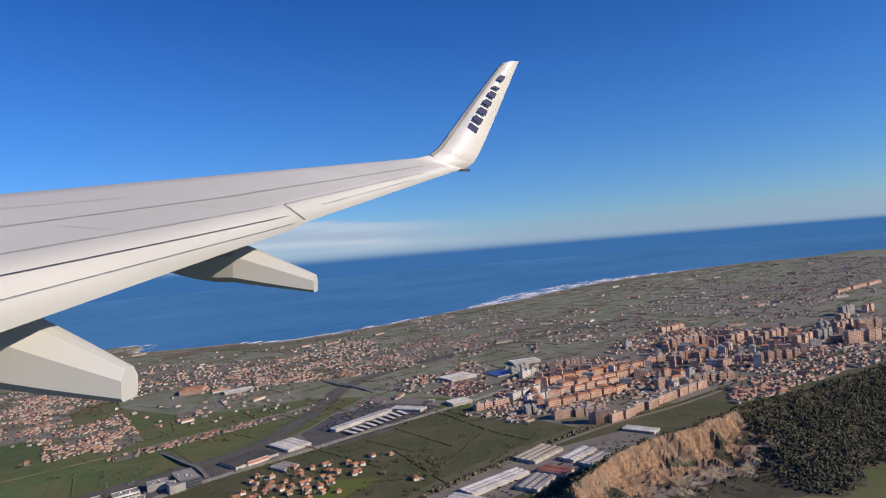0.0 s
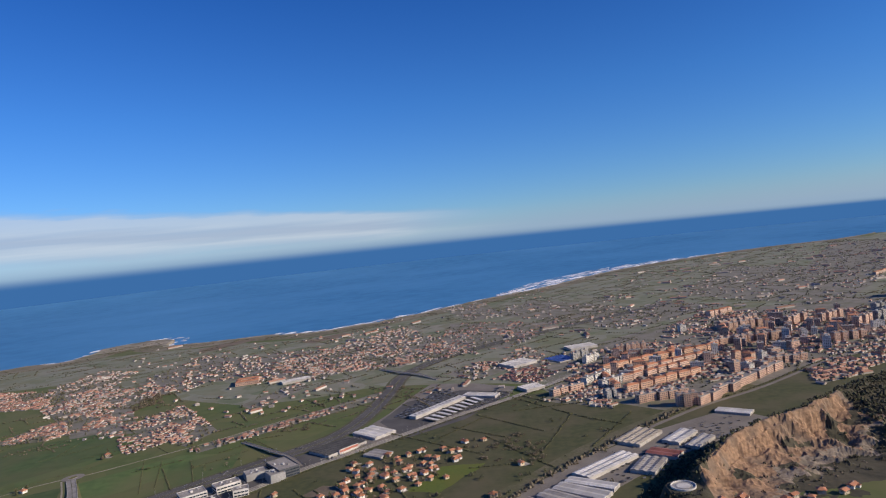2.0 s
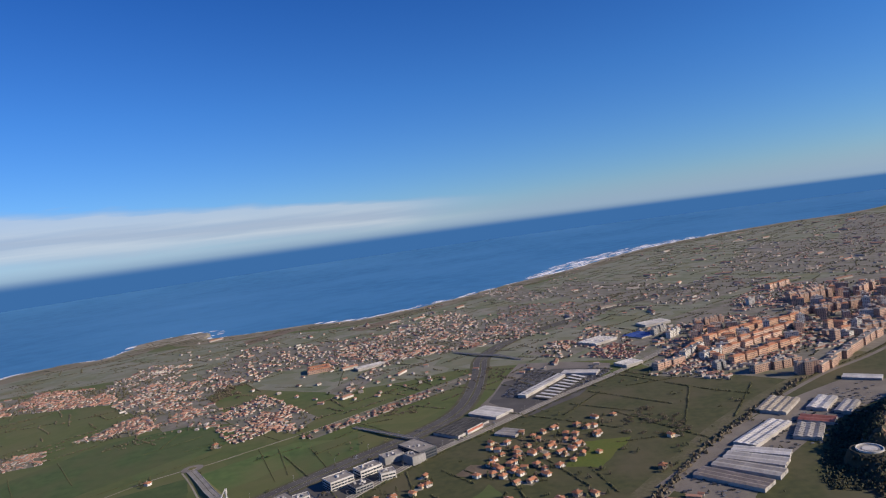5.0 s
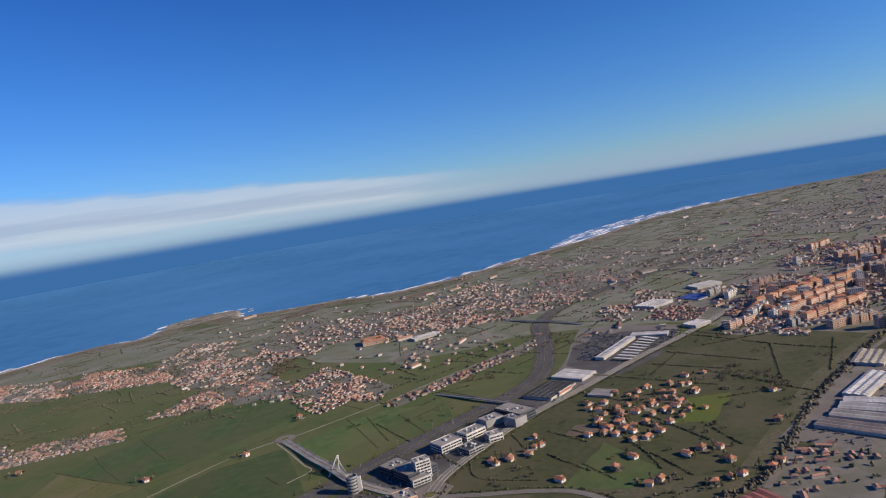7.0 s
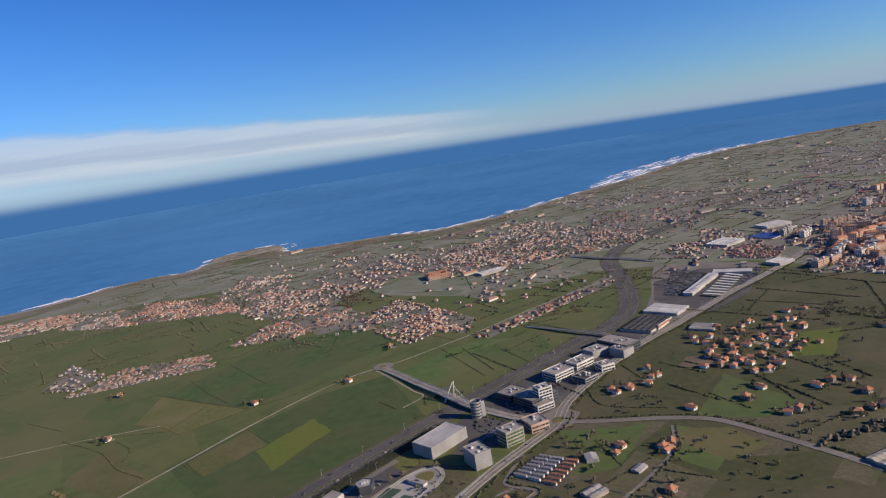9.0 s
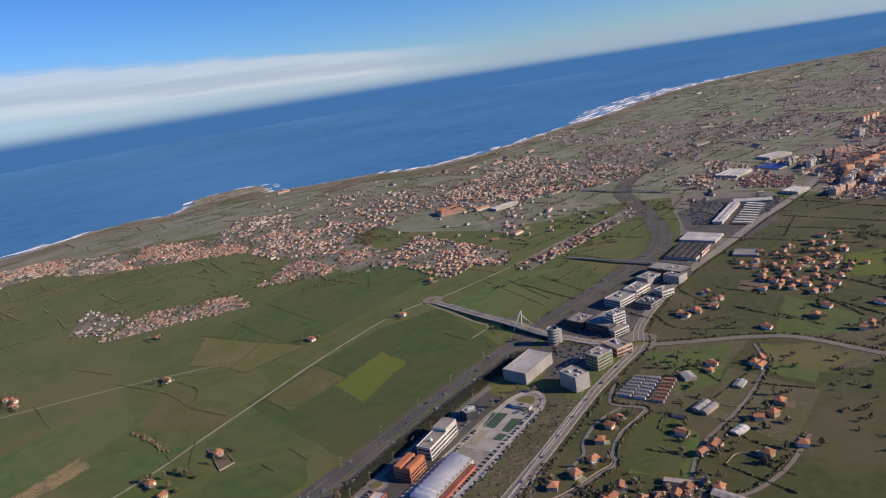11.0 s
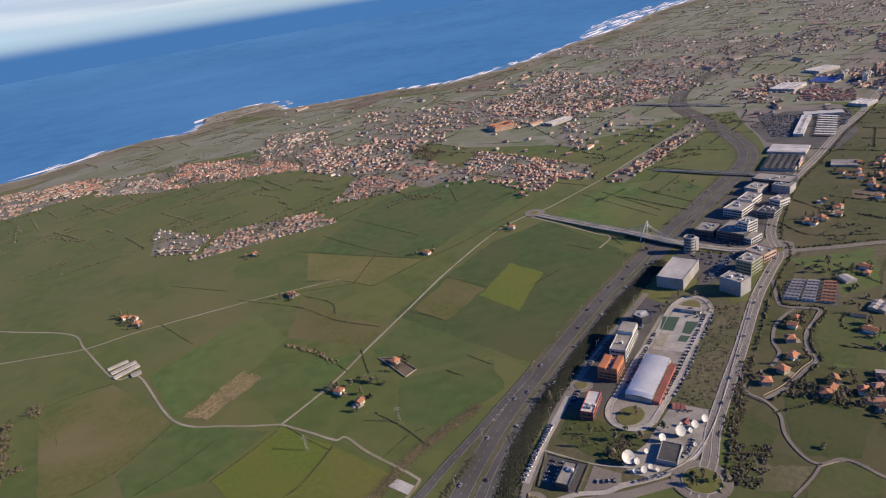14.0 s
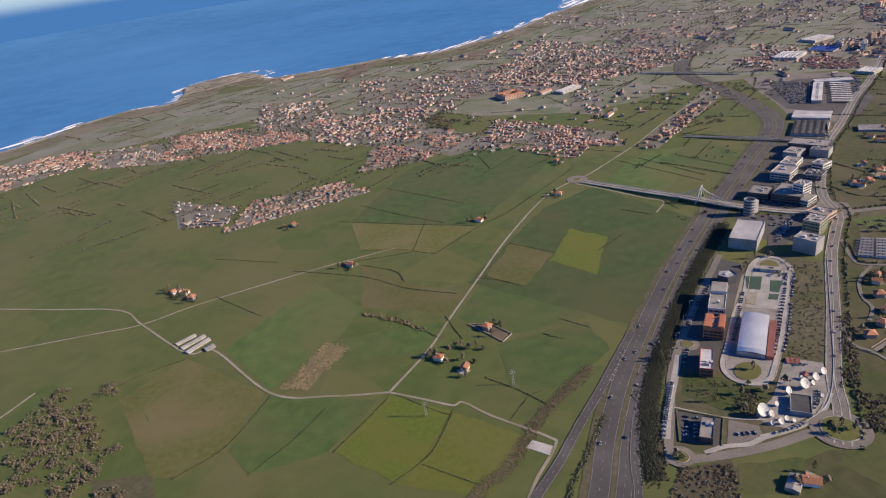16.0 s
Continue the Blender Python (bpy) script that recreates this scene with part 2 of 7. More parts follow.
def broken(name, colour, scale, low, high, stretch=(1, 1, 1), turn=0.0, rough=0.9):
    """A cover with gaps: foam on the sea, or cloud against the sky."""
    m = bpy.data.materials.new(name)
    m.use_nodes = True
    t, ln = m.node_tree.nodes, m.node_tree.links.new
    bsdf = t["Principled BSDF"]
    bsdf.inputs["Base Color"].default_value, bsdf.inputs["Roughness"].default_value = (*colour, 1), rough
    bsdf.inputs["Specular IOR Level"].default_value = 0.0
    co = t.new("ShaderNodeTexCoord").outputs["Object"]
    mp = t.new("ShaderNodeMapping")
    mp.vector_type = "TEXTURE"
    mp.inputs["Scale"].default_value, mp.inputs["Rotation"].default_value = stretch, (0, 0, turn)
    ln(co, mp.inputs["Vector"])
    n = t.new("ShaderNodeTexNoise")
    n.inputs["Scale"].default_value, n.inputs["Detail"].default_value = scale, 8
    ln(mp.outputs[0], n.inputs["Vector"])
    r = t.new("ShaderNodeMapRange")
    r.inputs["From Min"].default_value, r.inputs["From Max"].default_value = low, high
    ln(n.outputs["Fac"], r.inputs["Value"])
    ln(r.outputs[0], bsdf.inputs["Alpha"])
    return m, r, bsdf


M["water"] = water()
M["foam"] = broken("sea_foam", (0.85, 0.87, 0.88), 0.045, 0.46, 0.56, (3.2, 0.55, 1), 0.75)[0]


# ---- building tools ----
class Shape:
    """Vertices and faces that become one mesh."""

    def __init__(self):
        self.v, self.f, self.m = [], [], []

    def face(self, pts, mat=0):
        n = len(self.v)
        self.v.extend(tuple(p) for p in pts)
        self.f.append(tuple(range(n, n + len(pts))))
        self.m.append(mat)

    def solid(self, pts, faces, mat=0):
        n = len(self.v)
        self.v.extend(tuple(p) for p in pts)
        for f in faces:
            self.f.append(tuple(n + i for i in f))
            self.m.append(mat)
        return self

    def box(self, x0, y0, z0, x1, y1, z1, mat=0):
        p = [(x, y, z) for z in (z0, z1) for x, y in ((x0, y0), (x1, y0), (x1, y1), (x0, y1))]
        return self.solid(p, [(0, 3, 2, 1), (4, 5, 6, 7), (0, 1, 5, 4), (1, 2, 6, 5), (2, 3, 7, 6), (3, 0, 4, 7)], mat)

    def prism(self, base, z0, z1, mat=0):
        n = len(base)
        p = [(x, y, z) for z in (z0, z1) for x, y in base]
        return self.solid(p, [tuple(reversed(range(n))), tuple(range(n, 2 * n))] + [(i, (i + 1) % n, n + (i + 1) % n, n + i) for i in range(n)], mat)

    def tube(self, a, b, r0, r1, sides=6, mat=0):
        a, b = Vector(a), Vector(b)
        way = (b - a).normalized()
        u = way.orthogonal().normalized()
        w = way.cross(u)
        p = [c + r * (math.cos(2 * math.pi * k / sides) * u + math.sin(2 * math.pi * k / sides) * w) for c, r in ((a, r0), (b, r1)) for k in range(sides)]
        return self.solid(p, [tuple(reversed(range(sides))), tuple(range(sides, 2 * sides))] + [(i, (i + 1) % sides, sides + (i + 1) % sides, sides + i) for i in range(sides)], mat)

    def clump(self, c, r, g, mat=0, flat=1.0):
        """A small rough lump of leaves: an uneven octahedron."""
        k = [g.uniform(0.65, 1.3) * r for _ in range(6)]
        a = g.uniform(0, 1.57)
        ca, sa = math.cos(a), math.sin(a)
        x, y, z = c
        p = [(x + ca * k[0], y + sa * k[0], z), (x - sa * k[1], y + ca * k[1], z + 0.2 * r), (x - ca * k[2], y - sa * k[2], z - 0.1 * r),
             (x + sa * k[3], y - ca * k[3], z + 0.1 * r), (x, y, z + k[4] * flat), (x, y, z - k[5] * flat)]
        return self.solid(p, [(0, 1, 4), (1, 2, 4), (2, 3, 4), (3, 0, 4), (1, 0, 5), (2, 1, 5), (3, 2, 5), (0, 3, 5)], mat)

    def welded(self):
        """The same shape with its corners joined."""
        seen, at = {}, []
        for p in self.v:
            at.append(seen.setdefault(tuple(round(c, 4) for c in p), len(seen)))
        out = Shape()
        out.v, out.m = list(seen), list(self.m)
        out.f = [tuple(at[i] for i in f) for f in self.f]
        return out

    def mesh(self, name, mats, smooth=False):
        me = bpy.data.meshes.new(name)
        me.from_pydata(self.v, [], self.f)
        for m in mats:
            me.materials.append(M[m])
        me.polygons.foreach_set("material_index", self.m)
        if smooth:
            me.polygons.foreach_set("use_smooth", [True] * len(self.f))
        me.update()
        return me


def part(name, shape, mats, parent=None, label="", smooth=False, at=None):
    me = shape if isinstance(shape, bpy.types.Mesh) else shape.mesh(name, [mats] if isinstance(mats, str) else mats, smooth)
    ob = new(name, me)
    ob.parent = parent
    if at is not None:
        ob.matrix_basis = at
    return tagged(ob, label)


def structure(name, shape, mats, label, category, smooth=False):
    return tagged(part(name, shape, mats, None, label, smooth), category=category, kind="structure")


def stuff(name, shape, mats, label, category, parent=None, smooth=False):
    return tagged(part(name, shape, mats, parent, label, smooth), category="" if parent else category, kind="stuff")


def smooth_line(pts, steps=6):
    """A curve through the points (Catmull-Rom)."""
    p = [Vector((x, y)) for x, y in pts]
    p = [2 * p[0] - p[1], *p, 2 * p[-1] - p[-2]]
    out = []
    for i in range(1, len(p) - 2):
        for k in range(steps):
            t = k / steps
            out.append(0.5 * (2 * p[i] + (p[i + 1] - p[i - 1]) * t + (2 * p[i - 1] - 5 * p[i] + 4 * p[i + 1] - p[i + 2]) * t * t
                              + (3 * p[i] - p[i - 1] - 3 * p[i + 1] + p[i + 2]) * t ** 3))
    return out + [p[-2]]


def sides(line, off):
    out = []
    for i, q in enumerate(line):
        d = (line[min(i + 1, len(line) - 1)] - line[max(i - 1, 0)]).normalized()
        out.append(q + off * Vector((-d.y, d.x)))
    return out


def ribbon(shape, line, width, z, off=0.0, thick=0.0, mat=0):
    a, b = sides(line, off + width / 2), sides(line, off - width / 2)
    for i in range(len(line) - 1):
        shape.face([(*b[i], z), (*b[i + 1], z), (*a[i + 1], z), (*a[i], z)], mat)
        if thick:
            shape.face([(*a[i], z), (*a[i + 1], z), (*a[i + 1], z - thick), (*a[i], z - thick)], mat)
            shape.face([(*b[i + 1], z), (*b[i], z), (*b[i], z - thick), (*b[i + 1], z - thick)], mat)
    return shape


def dashes(shape, line, off, z, width, on, gap):
    edge = sides(line, off)
    left = on
    drawing = True
    for i in range(len(edge) - 1):
        a, b = edge[i], edge[i + 1]
        d, length, s = (b - a).normalized(), (b - a).length, 0.0
        while s < length:
            e = min(length, s + left)
            if drawing:
                n = Vector((-d.y, d.x)) * width / 2
                p, q = a + d * s, a + d * e
                shape.face([(*(p - n), z), (*(q - n), z), (*(q + n), z), (*(p + n), z)])
            left -= e - s
            s = e
            if left <= 1e-6:
                drawing = not drawing
                left = on if drawing else gap
    return shape
DISTRICTS_1 = [
    ([(-399, 649), (-304, 559), (-290, 598), (-369, 714)], 26, 9, 4.6, 'orange', 0.8),
    ([(-291, 553), (-283, 535), (-156, 641), (-152, 676)], 4, 22, 5.5, 'orange', 0.7),
    ([(-296, 689), (-274, 656), (-238, 746), (-254, 780)], 5, 8, 6, 'mixed', 0.4),
    ([(-317, 922), (-248, 804), (-50, 844), (-157, 1141)], 22, 34, 6, 'mixed', 0.62),
    ([(-245, 810), (-143, 805), (-50, 844), (-133, 868)], 12, 12, 6, 'mixed', 0.5),
    ([(-722, 811), (-571, 788), (-554, 869), (-740, 929)], 34, 18, 5.5, 'orange', 0.75),
    ([(-624, 897), (-534, 779), (-542, 976), (-620, 1025)], 16, 16, 5.5, 'pale', 0.7),
]
DISTRICTS_2 = [
    ([(-571, 796), (-476, 668), (-416, 812), (-512, 865)], 22, 14, 6, 'mixed', 0.62),
    ([(-496, 885), (-399, 796), (-351, 995), (-476, 1065)], 18, 16, 6.5, 'mixed', 0.5),
    ([(-928, 795), (-984, 935), (-847, 945), (-822, 870)], 10, 26, 6, 'orange', 0.75),
    ([(-814, 842), (-820, 920), (-729, 900), (-727, 803)], 9, 16, 5.5, 'pale', 0.6),
    ([(-67, 1135), (-75, 1016), (56, 926), (100, 1035)], 8, 16, 7, 'orange', 0.6),
    ([(-83, 1369), (-29, 1150), (28, 1178), (6, 1437)], 8, 12, 7, 'pale', 0.5),
    ([(17, 1199), (170, 897), (290, 980), (105, 1375)], 18, 14, 9, 'pale', 0.3),
]
DISTRICTS_3 = [
    ([(-83, 734), (-44, 689), (15, 756), (-40, 776)], 10, 8, 7, 'mixed', 0.6),
    ([(-639, 549), (-526, 574), (-546, 612), (-618, 610)], 26, 5, 4.2, 'orange', 0.8),
    ([(-682, 580), (-644, 565), (-635, 602), (-694, 650)], 8, 6, 4.5, 'pale', 0.6),
    ([(-524, 634), (-469, 627), (-425, 684), (-492, 742)], 16, 14, 4.8, 'orange', 0.9),
    ([(-439, 625), (-372, 622), (-540, 914), (-640, 920)], 14, 16, 6, 'mixed', 0.55),
    ([(-351, 551), (-317, 588), (-339, 630), (-386, 609)], 12, 6, 5, 'orange', 0.75),
    ([(-403, 856), (-234, 784), (-129, 920), (-340, 1032)], 20, 16, 6.5, 'mixed', 0.5),
]
DISTRICTS_4 = [
    ([(-123, 874), (-2, 853), (84, 975), (-72, 1043)], 18, 12, 7, 'mixed', 0.5),
    ([(190, 995), (276, 966), (352, 1013), (299, 1141)], 12, 10, 8, 'pale', 0.4),
    ([(346, 1197), (475, 914), (758, 1242), (644, 1627)], 24, 18, 11, 'pale', 0.3),
    ([(614, 1279), (791, 1195), (1272, 1910), (1152, 2049)], 18, 18, 14, 'pale', 0.5),
    ([(226, 536), (278, 555), (300, 618), (242, 582)], 12, 8, 6.5, 'orange', 0.7),
    ([(279, 566), (346, 596), (388, 647), (331, 645)], 14, 6, 6.5, 'orange', 0.6),
    ([(352, 606), (416, 632), (450, 681), (384, 649)], 10, 4, 6.5, 'mixed', 0.5),
]
DISTRICTS_5 = [
    ([(-26, 757), (3, 675), (48, 738), (22, 837)], 10, 8, 6.5, 'mixed', 0.45),
    ([(7, 577), (55, 531), (63, 566), (29, 620)], 14, 5, 6, 'mixed', 0.5),
    ([(-28, 681), (8, 645), (34, 683), (13, 723)], 10, 7, 5.5, 'rust', 0.9),
    ([(-111, 303), (-62, 284), (-19, 341), (-70, 342)], 8, 6, 6, 'orange', 0.42),
    ([(-315, 223), (-293, 216), (-281, 242), (-297, 242)], 5, 5, 6.5, 'orange', 0.6),
]
DISTRICTS_6 = [
    ([(50, 560), (232, 604), (300, 725), (70, 770)], 24, 16, 7, 'mixed', 0.95),
    ([(236, 606), (470, 700), (570, 820), (320, 900)], 26, 18, 7, 'mixed', 0.9),
    ([(34, 641), (220, 857), (324, 816), (125, 572)], 22, 16, 7, 'orange', 0.75),
    ([(220, 857), (307, 962), (448, 850), (288, 620)], 26, 20, 7, 'mixed', 0.55),
]
DISTRICTS = DISTRICTS_1 + DISTRICTS_2 + DISTRICTS_3 + DISTRICTS_4 + DISTRICTS_5 + DISTRICTS_6
HOMES_SOUTH = [
    (-298, 294), (-304, 288), (-312, 278), (-319, 266), (-329, 258), (-340, 253), (-320, 240), (-315, 245), (-324, 238), (-310, 235), (-297, 234), (-292,
    236), (-304, 228), (-310, 223), (-280, 234), (-286, 220), (-277, 272), (-269, 260), (-276, 256), (-235, 273), (-242, 272), (-227, 281), (-253, 247),
    (-237, 249), (-236, 326), (-216, 315)
]
HOMES_EAST = [
    (-148, 333), (-141, 336), (-145, 367), (-194, 405), (-199, 395), (-222, 395), (-211, 395), (-240, 320), (-217, 319), (-212, 322), (-99, 360), (-109,
    326), (-119, 323), (-101, 343), (-103, 327), (-87, 328), (-80, 333), (-118, 359), (-108, 363), (-158, 358), (-54, 382), (-32, 428), (-75, 449), (-72,
    468)
]
HOMES_HAMLET = [
    (-160, 408), (-150, 424), (-147, 418), (-141, 438), (-145, 412), (-138, 419), (-132, 428), (-131, 444), (-137, 408), (-122, 432), (-116, 437), (-122,
    412), (-135, 459), (-122, 447), (-114, 456), (-108, 440), (-94, 459), (-83, 474), (-88, 456), (-97, 447), (-67, 486), (-119, 396), (-129, 390), (-138,
    389), (-90, 437), (-123, 474), (-99, 412), (-143, 447), (-109, 406), (-130, 410)
]
FARMS = [
    (-522, 315), (-512, 302), (-493, 331), (-459, 466), (-393, 482), (-553, 440), (-666, 458), (-654, 443), (-367, 552), (-659, 453), (-419, 192), (-588,
    532)
]
HOMES_NORTH = [
    (-121, 434), (-106, 446), (-114, 423), (-92, 444), (-135, 422), (-136, 410), (-134, 402), (-118, 405), (-103, 422), (-148, 452), (-146, 462), (-77,
    467), (-53, 486), (-190, 406), (-192, 419), (-220, 390), (-211, 392), (-189, 355)
]
SHEDS_A = [
    ([(-3, 396), (6, 389), (40, 418), (32, 433)], 3.4, 'white_metal', 'white'),
    ([(-10, 390), (-4, 397), (17, 375), (12, 367)], 3.4, 'white_metal', 'white'),
    ([(-20, 380), (-11, 389), (11, 366), (4, 357)], 3.4, 'pale_metal', 'white'),
    ([(-30, 374), (-21, 379), (3, 355), (-5, 344)], 3.4, 'grey_metal', 'white'),
    ([(-43, 365), (-32, 373), (-11, 342), (-20, 333)], 3.4, 'brown_metal', 'white'),
    ([(30, 395), (43, 415), (58, 408), (42, 387)], 3.4, 'grey_metal', 'white'),
    ([(47, 420), (56, 431), (69, 415), (62, 407)], 3.4, 'red_metal', 'white'),
    ([(30, 445), (53, 469), (75, 463), (52, 440)], 3.4, 'cream_metal', 'white'),
    ([(64, 441), (84, 459), (93, 452), (73, 431)], 3.4, 'white_metal', 'white'),
    ([(74, 427), (92, 443), (100, 439), (82, 420)], 3.4, 'pale_metal', 'white'),
]
SHEDS_B = [
    ([(-157, 536), (-142, 551), (-121, 531), (-137, 515)], 3.4, 'white_metal', 'white'),
    ([(-186, 500), (-161, 528), (-143, 510), (-168, 484)], 3.4, 'dark_metal', 'white'),
    ([(-141, 477), (-127, 469), (-121, 479), (-134, 492)], 2.7, 'grey_metal', 'white'),
    ([(-65, 617), (-60, 629), (-27, 617), (-34, 607)], 3.4, 'white_metal', 'white'),
    ([(-18, 741), (-2, 719), (22, 744), (7, 768)], 4.1, 'white_metal', 'white'),
    ([(36, 748), (50, 722), (68, 744), (54, 768)], 2.4, 'blue_metal', 'white'),
    ([(69, 789), (77, 770), (100, 808), (98, 833)], 4.1, 'white_metal', 'white'),
    ([(-10, 625), (-2, 608), (12, 625), (5, 641)], 4.1, 'white_metal', 'white'),
    ([(-264, 288), (-260, 281), (-253, 289), (-257, 295)], 2.7, 'grey_metal', 'brown'),
]
SHEDS_C = [
    ([(-286, 230), (-277, 221), (-274, 224), (-282, 233)], 2.7, 'grey_metal', 'brown'),
    ([(-258, 266), (-256, 262), (-250, 267), (-252, 271)], 2.0, 'white_metal', 'white'),
    ([(-238, 302), (-235, 298), (-230, 304), (-233, 307)], 2.0, 'grey_metal', 'white'),
    ([(-257, 315), (-251, 315), (-248, 322), (-254, 322)], 2.7, 'pale_metal', 'white'),
    ([(-116, 302), (-110, 281), (-96, 289), (-104, 307)], 3.4, 'red_metal', 'brown'),
    ([(-142, 280), (-133, 261), (-116, 272), (-122, 292)], 2.6, 'cream_metal', 'brown'),
    ([(-657, 390), (-647, 396), (-646, 393), (-655, 387)], 1.4, 'grey_metal', 'white'),
    ([(-653, 385), (-642, 393), (-640, 390), (-652, 381)], 1.4, 'grey_metal', 'white'),
    ([(-241, 802), (-274, 784), (-276, 768), (-249, 781)], 4.1, 'white_metal', 'white'),
]
ROWS_A_1 = [
    ((78, 574), (160, 614), 6, 5.8, 6.4, 'orange'),
    ((84, 610), (161, 649), 6, 5.8, 6.4, 'salmon'),
    ((73, 640), (75, 585), 4, 5.5, 6.0, 'salmon'),
    ((77, 660), (172, 707), 6, 5.8, 6.4, 'orange'),
    ((102, 637), (193, 680), 6, 5.8, 6.4, 'salmon'),
    ((142, 685), (219, 714), 5, 5.8, 6.4, 'orange'),
    ((48, 620), (78, 654), 3, 5.0, 5.4, 'salmon'),
    ((115, 746), (151, 748), 6, 7.9, 5.6, 'brick'),
    ((70, 705), (89, 725), 3, 7.2, 4.8, 'white'),
    ((63, 734), (85, 754), 4, 6.5, 4.8, 'grey'),
    ((103, 516), (118, 514), 3, 10.1, 7.2, 'brick'),
    ((117, 512), (229, 599), 9, 6.6, 6.4, 'brick'),
    ((56, 559), (67, 563), 3, 6.5, 6.4, 'grey'),
]
ROWS_A_2 = [
    ((80, 536), (113, 557), 5, 5.8, 5.6, 'grey'),
    ((262, 814), (321, 837), 8, 10.1, 7.2, 'brick'),
    ((212, 720), (266, 736), 5, 7.2, 7.2, 'brick'),
]
ROWS_A = ROWS_A_1 + ROWS_A_2
ROWS_B_1 = [
    ((266, 797), (312, 806), 6, 11.5, 8.0, 'brick'),
    ((241, 724), (305, 726), 8, 8.6, 8.0, 'brick'),
    ((334, 792), (372, 815), 4, 11.5, 8.0, 'brick'),
    ((376, 793), (418, 814), 4, 10.1, 8.0, 'brick'),
    ((387, 738), (419, 761), 3, 14.4, 8.8, 'brick'),
    ((422, 759), (450, 773), 3, 15.8, 8.8, 'grey'),
    ((551, 922), (579, 935), 3, 15.8, 9.6, 'grey'),
    ((469, 800), (507, 827), 4, 14.4, 8.8, 'brick'),
    ((440, 726), (481, 734), 5, 18.7, 9.6, 'brick'),
    ((500, 804), (531, 809), 4, 15.8, 9.6, 'brick'),
    ((458, 816), (474, 822), 2, 13, 8.0, 'grey'),
    ((512, 866), (534, 878), 2, 12, 8.0, 'brick'),
    ((590, 930), (612, 948), 2, 12, 8.0, 'salmon'),
    ((268, 662), (285, 668), 1, 8.6, 11.2, 'brick'),
    ((316, 685), (365, 686), 5, 8.6, 8.0, 'brick'),
    ((224, 614), (264, 621), 5, 6.5, 7.2, 'brick'),
]
ROWS_B_2 = [
    ((696, 1175), (850, 1282), 6, 5.1, 6.2, 'salmon'),
    ((216, 827), (229, 828), 1, 8.6, 8.0, 'white'),
    ((295, 922), (335, 943), 5, 7.2, 8.0, 'salmon'),
    ((15, 586), (47, 605), 4, 5.8, 6.4, 'brick'),
    ((50, 612), (82, 646), 3, 6.2, 6.0, 'white'),
    ((62, 600), (92, 616), 3, 6.2, 6.0, 'white'),
    ((77, 536), (122, 546), 5, 6.5, 6.4, 'brick'),
]
ROWS_B = ROWS_B_1 + ROWS_B_2
OFFICES_1 = [
    ([(-339, 354), (-332, 341), (-310, 364), (-324, 372)], 6.6, 'hall'),
    ([(-280, 365), (-276, 353), (-266, 360), (-271, 371)], 4.9, 'brick'),
    ([(-295, 350), (-291, 342), (-281, 349), (-286, 357)], 8.3, 'green_glass'),
    ([(-314, 334), (-308, 323), (-301, 329), (-306, 340)], 8.5, 'grey'),
    ([(-277, 396), (-268, 377), (-259, 386), (-268, 404)], 4.0, 'white_office'),
    ([(-268, 392), (-266, 385), (-258, 392), (-261, 398)], 11.3, 'white_office'),
    ([(-393, 294), (-387, 289), (-372, 308), (-378, 312)], 6.5, 'white_office'),
    ([(-404, 281), (-397, 275), (-389, 284), (-396, 289)], 7.6, 'orange_office'),
    ([(-421, 257), (-416, 254), (-407, 266), (-411, 269)], 4.3, 'red_office'),
    ([(-370, 322), (-364, 313), (-360, 320), (-363, 328)], 7.9, 'dark_office'),
]
OFFICES_2 = [
    ([(-442, 222), (-438, 219), (-431, 229), (-435, 232)], 3, 'dark_office'),
    ([(-405, 225), (-399, 220), (-388, 226), (-394, 230)], 2.0, 'dark_roof'),
    ([(-279, 394), (-269, 380), (-256, 398), (-266, 412)], 5.9, 'dark_office'),
    ([(-256, 426), (-249, 416), (-239, 430), (-246, 441)], 5.9, 'white_frame'),
    ([(-238, 440), (-232, 432), (-222, 446), (-228, 455)], 4.7, 'white_frame'),
    ([(-239, 417), (-233, 407), (-225, 418), (-232, 427)], 3.8, 'blue_roof'),
    ([(-221, 430), (-219, 421), (-211, 431), (-214, 438)], 4.7, 'white_office'),
    ([(-222, 457), (-217, 448), (-208, 462), (-213, 471)], 4.9, 'grey'),
    ([(-210, 470), (-194, 448), (-185, 460), (-200, 482)], 6.3, 'dark_office'),
    ([(-206, 452), (-199, 442), (-192, 450), (-199, 461)], 5.7, 'grey'),
]
OFFICES_3 = [
    ([(-289, 406), (-280, 396), (-273, 410), (-280, 419)], 4.8, 'dark_office'),
]
OFFICES = OFFICES_1 + OFFICES_2 + OFFICES_3
DISHES = [
    (-412.5, 226.6, 2.6), (-387.8, 234.5, 2.2), (-409.7, 224.9, 1.3), (-409.2, 220.1, 1.3), (-395.6, 233.7, 1.6), (-380.5, 237, 1.6), (-375.3, 239, 1.5),
    (-383.4, 234.9, 1.0), (-412.2, 220.9, 0.9), (-406.2, 221, 1.0), (-404.1, 229.3, 1.0), (-404.3, 219.2, 0.8), (-385.5, 227.2, 0.8), (-384.8, 239.6, 0.8)
]

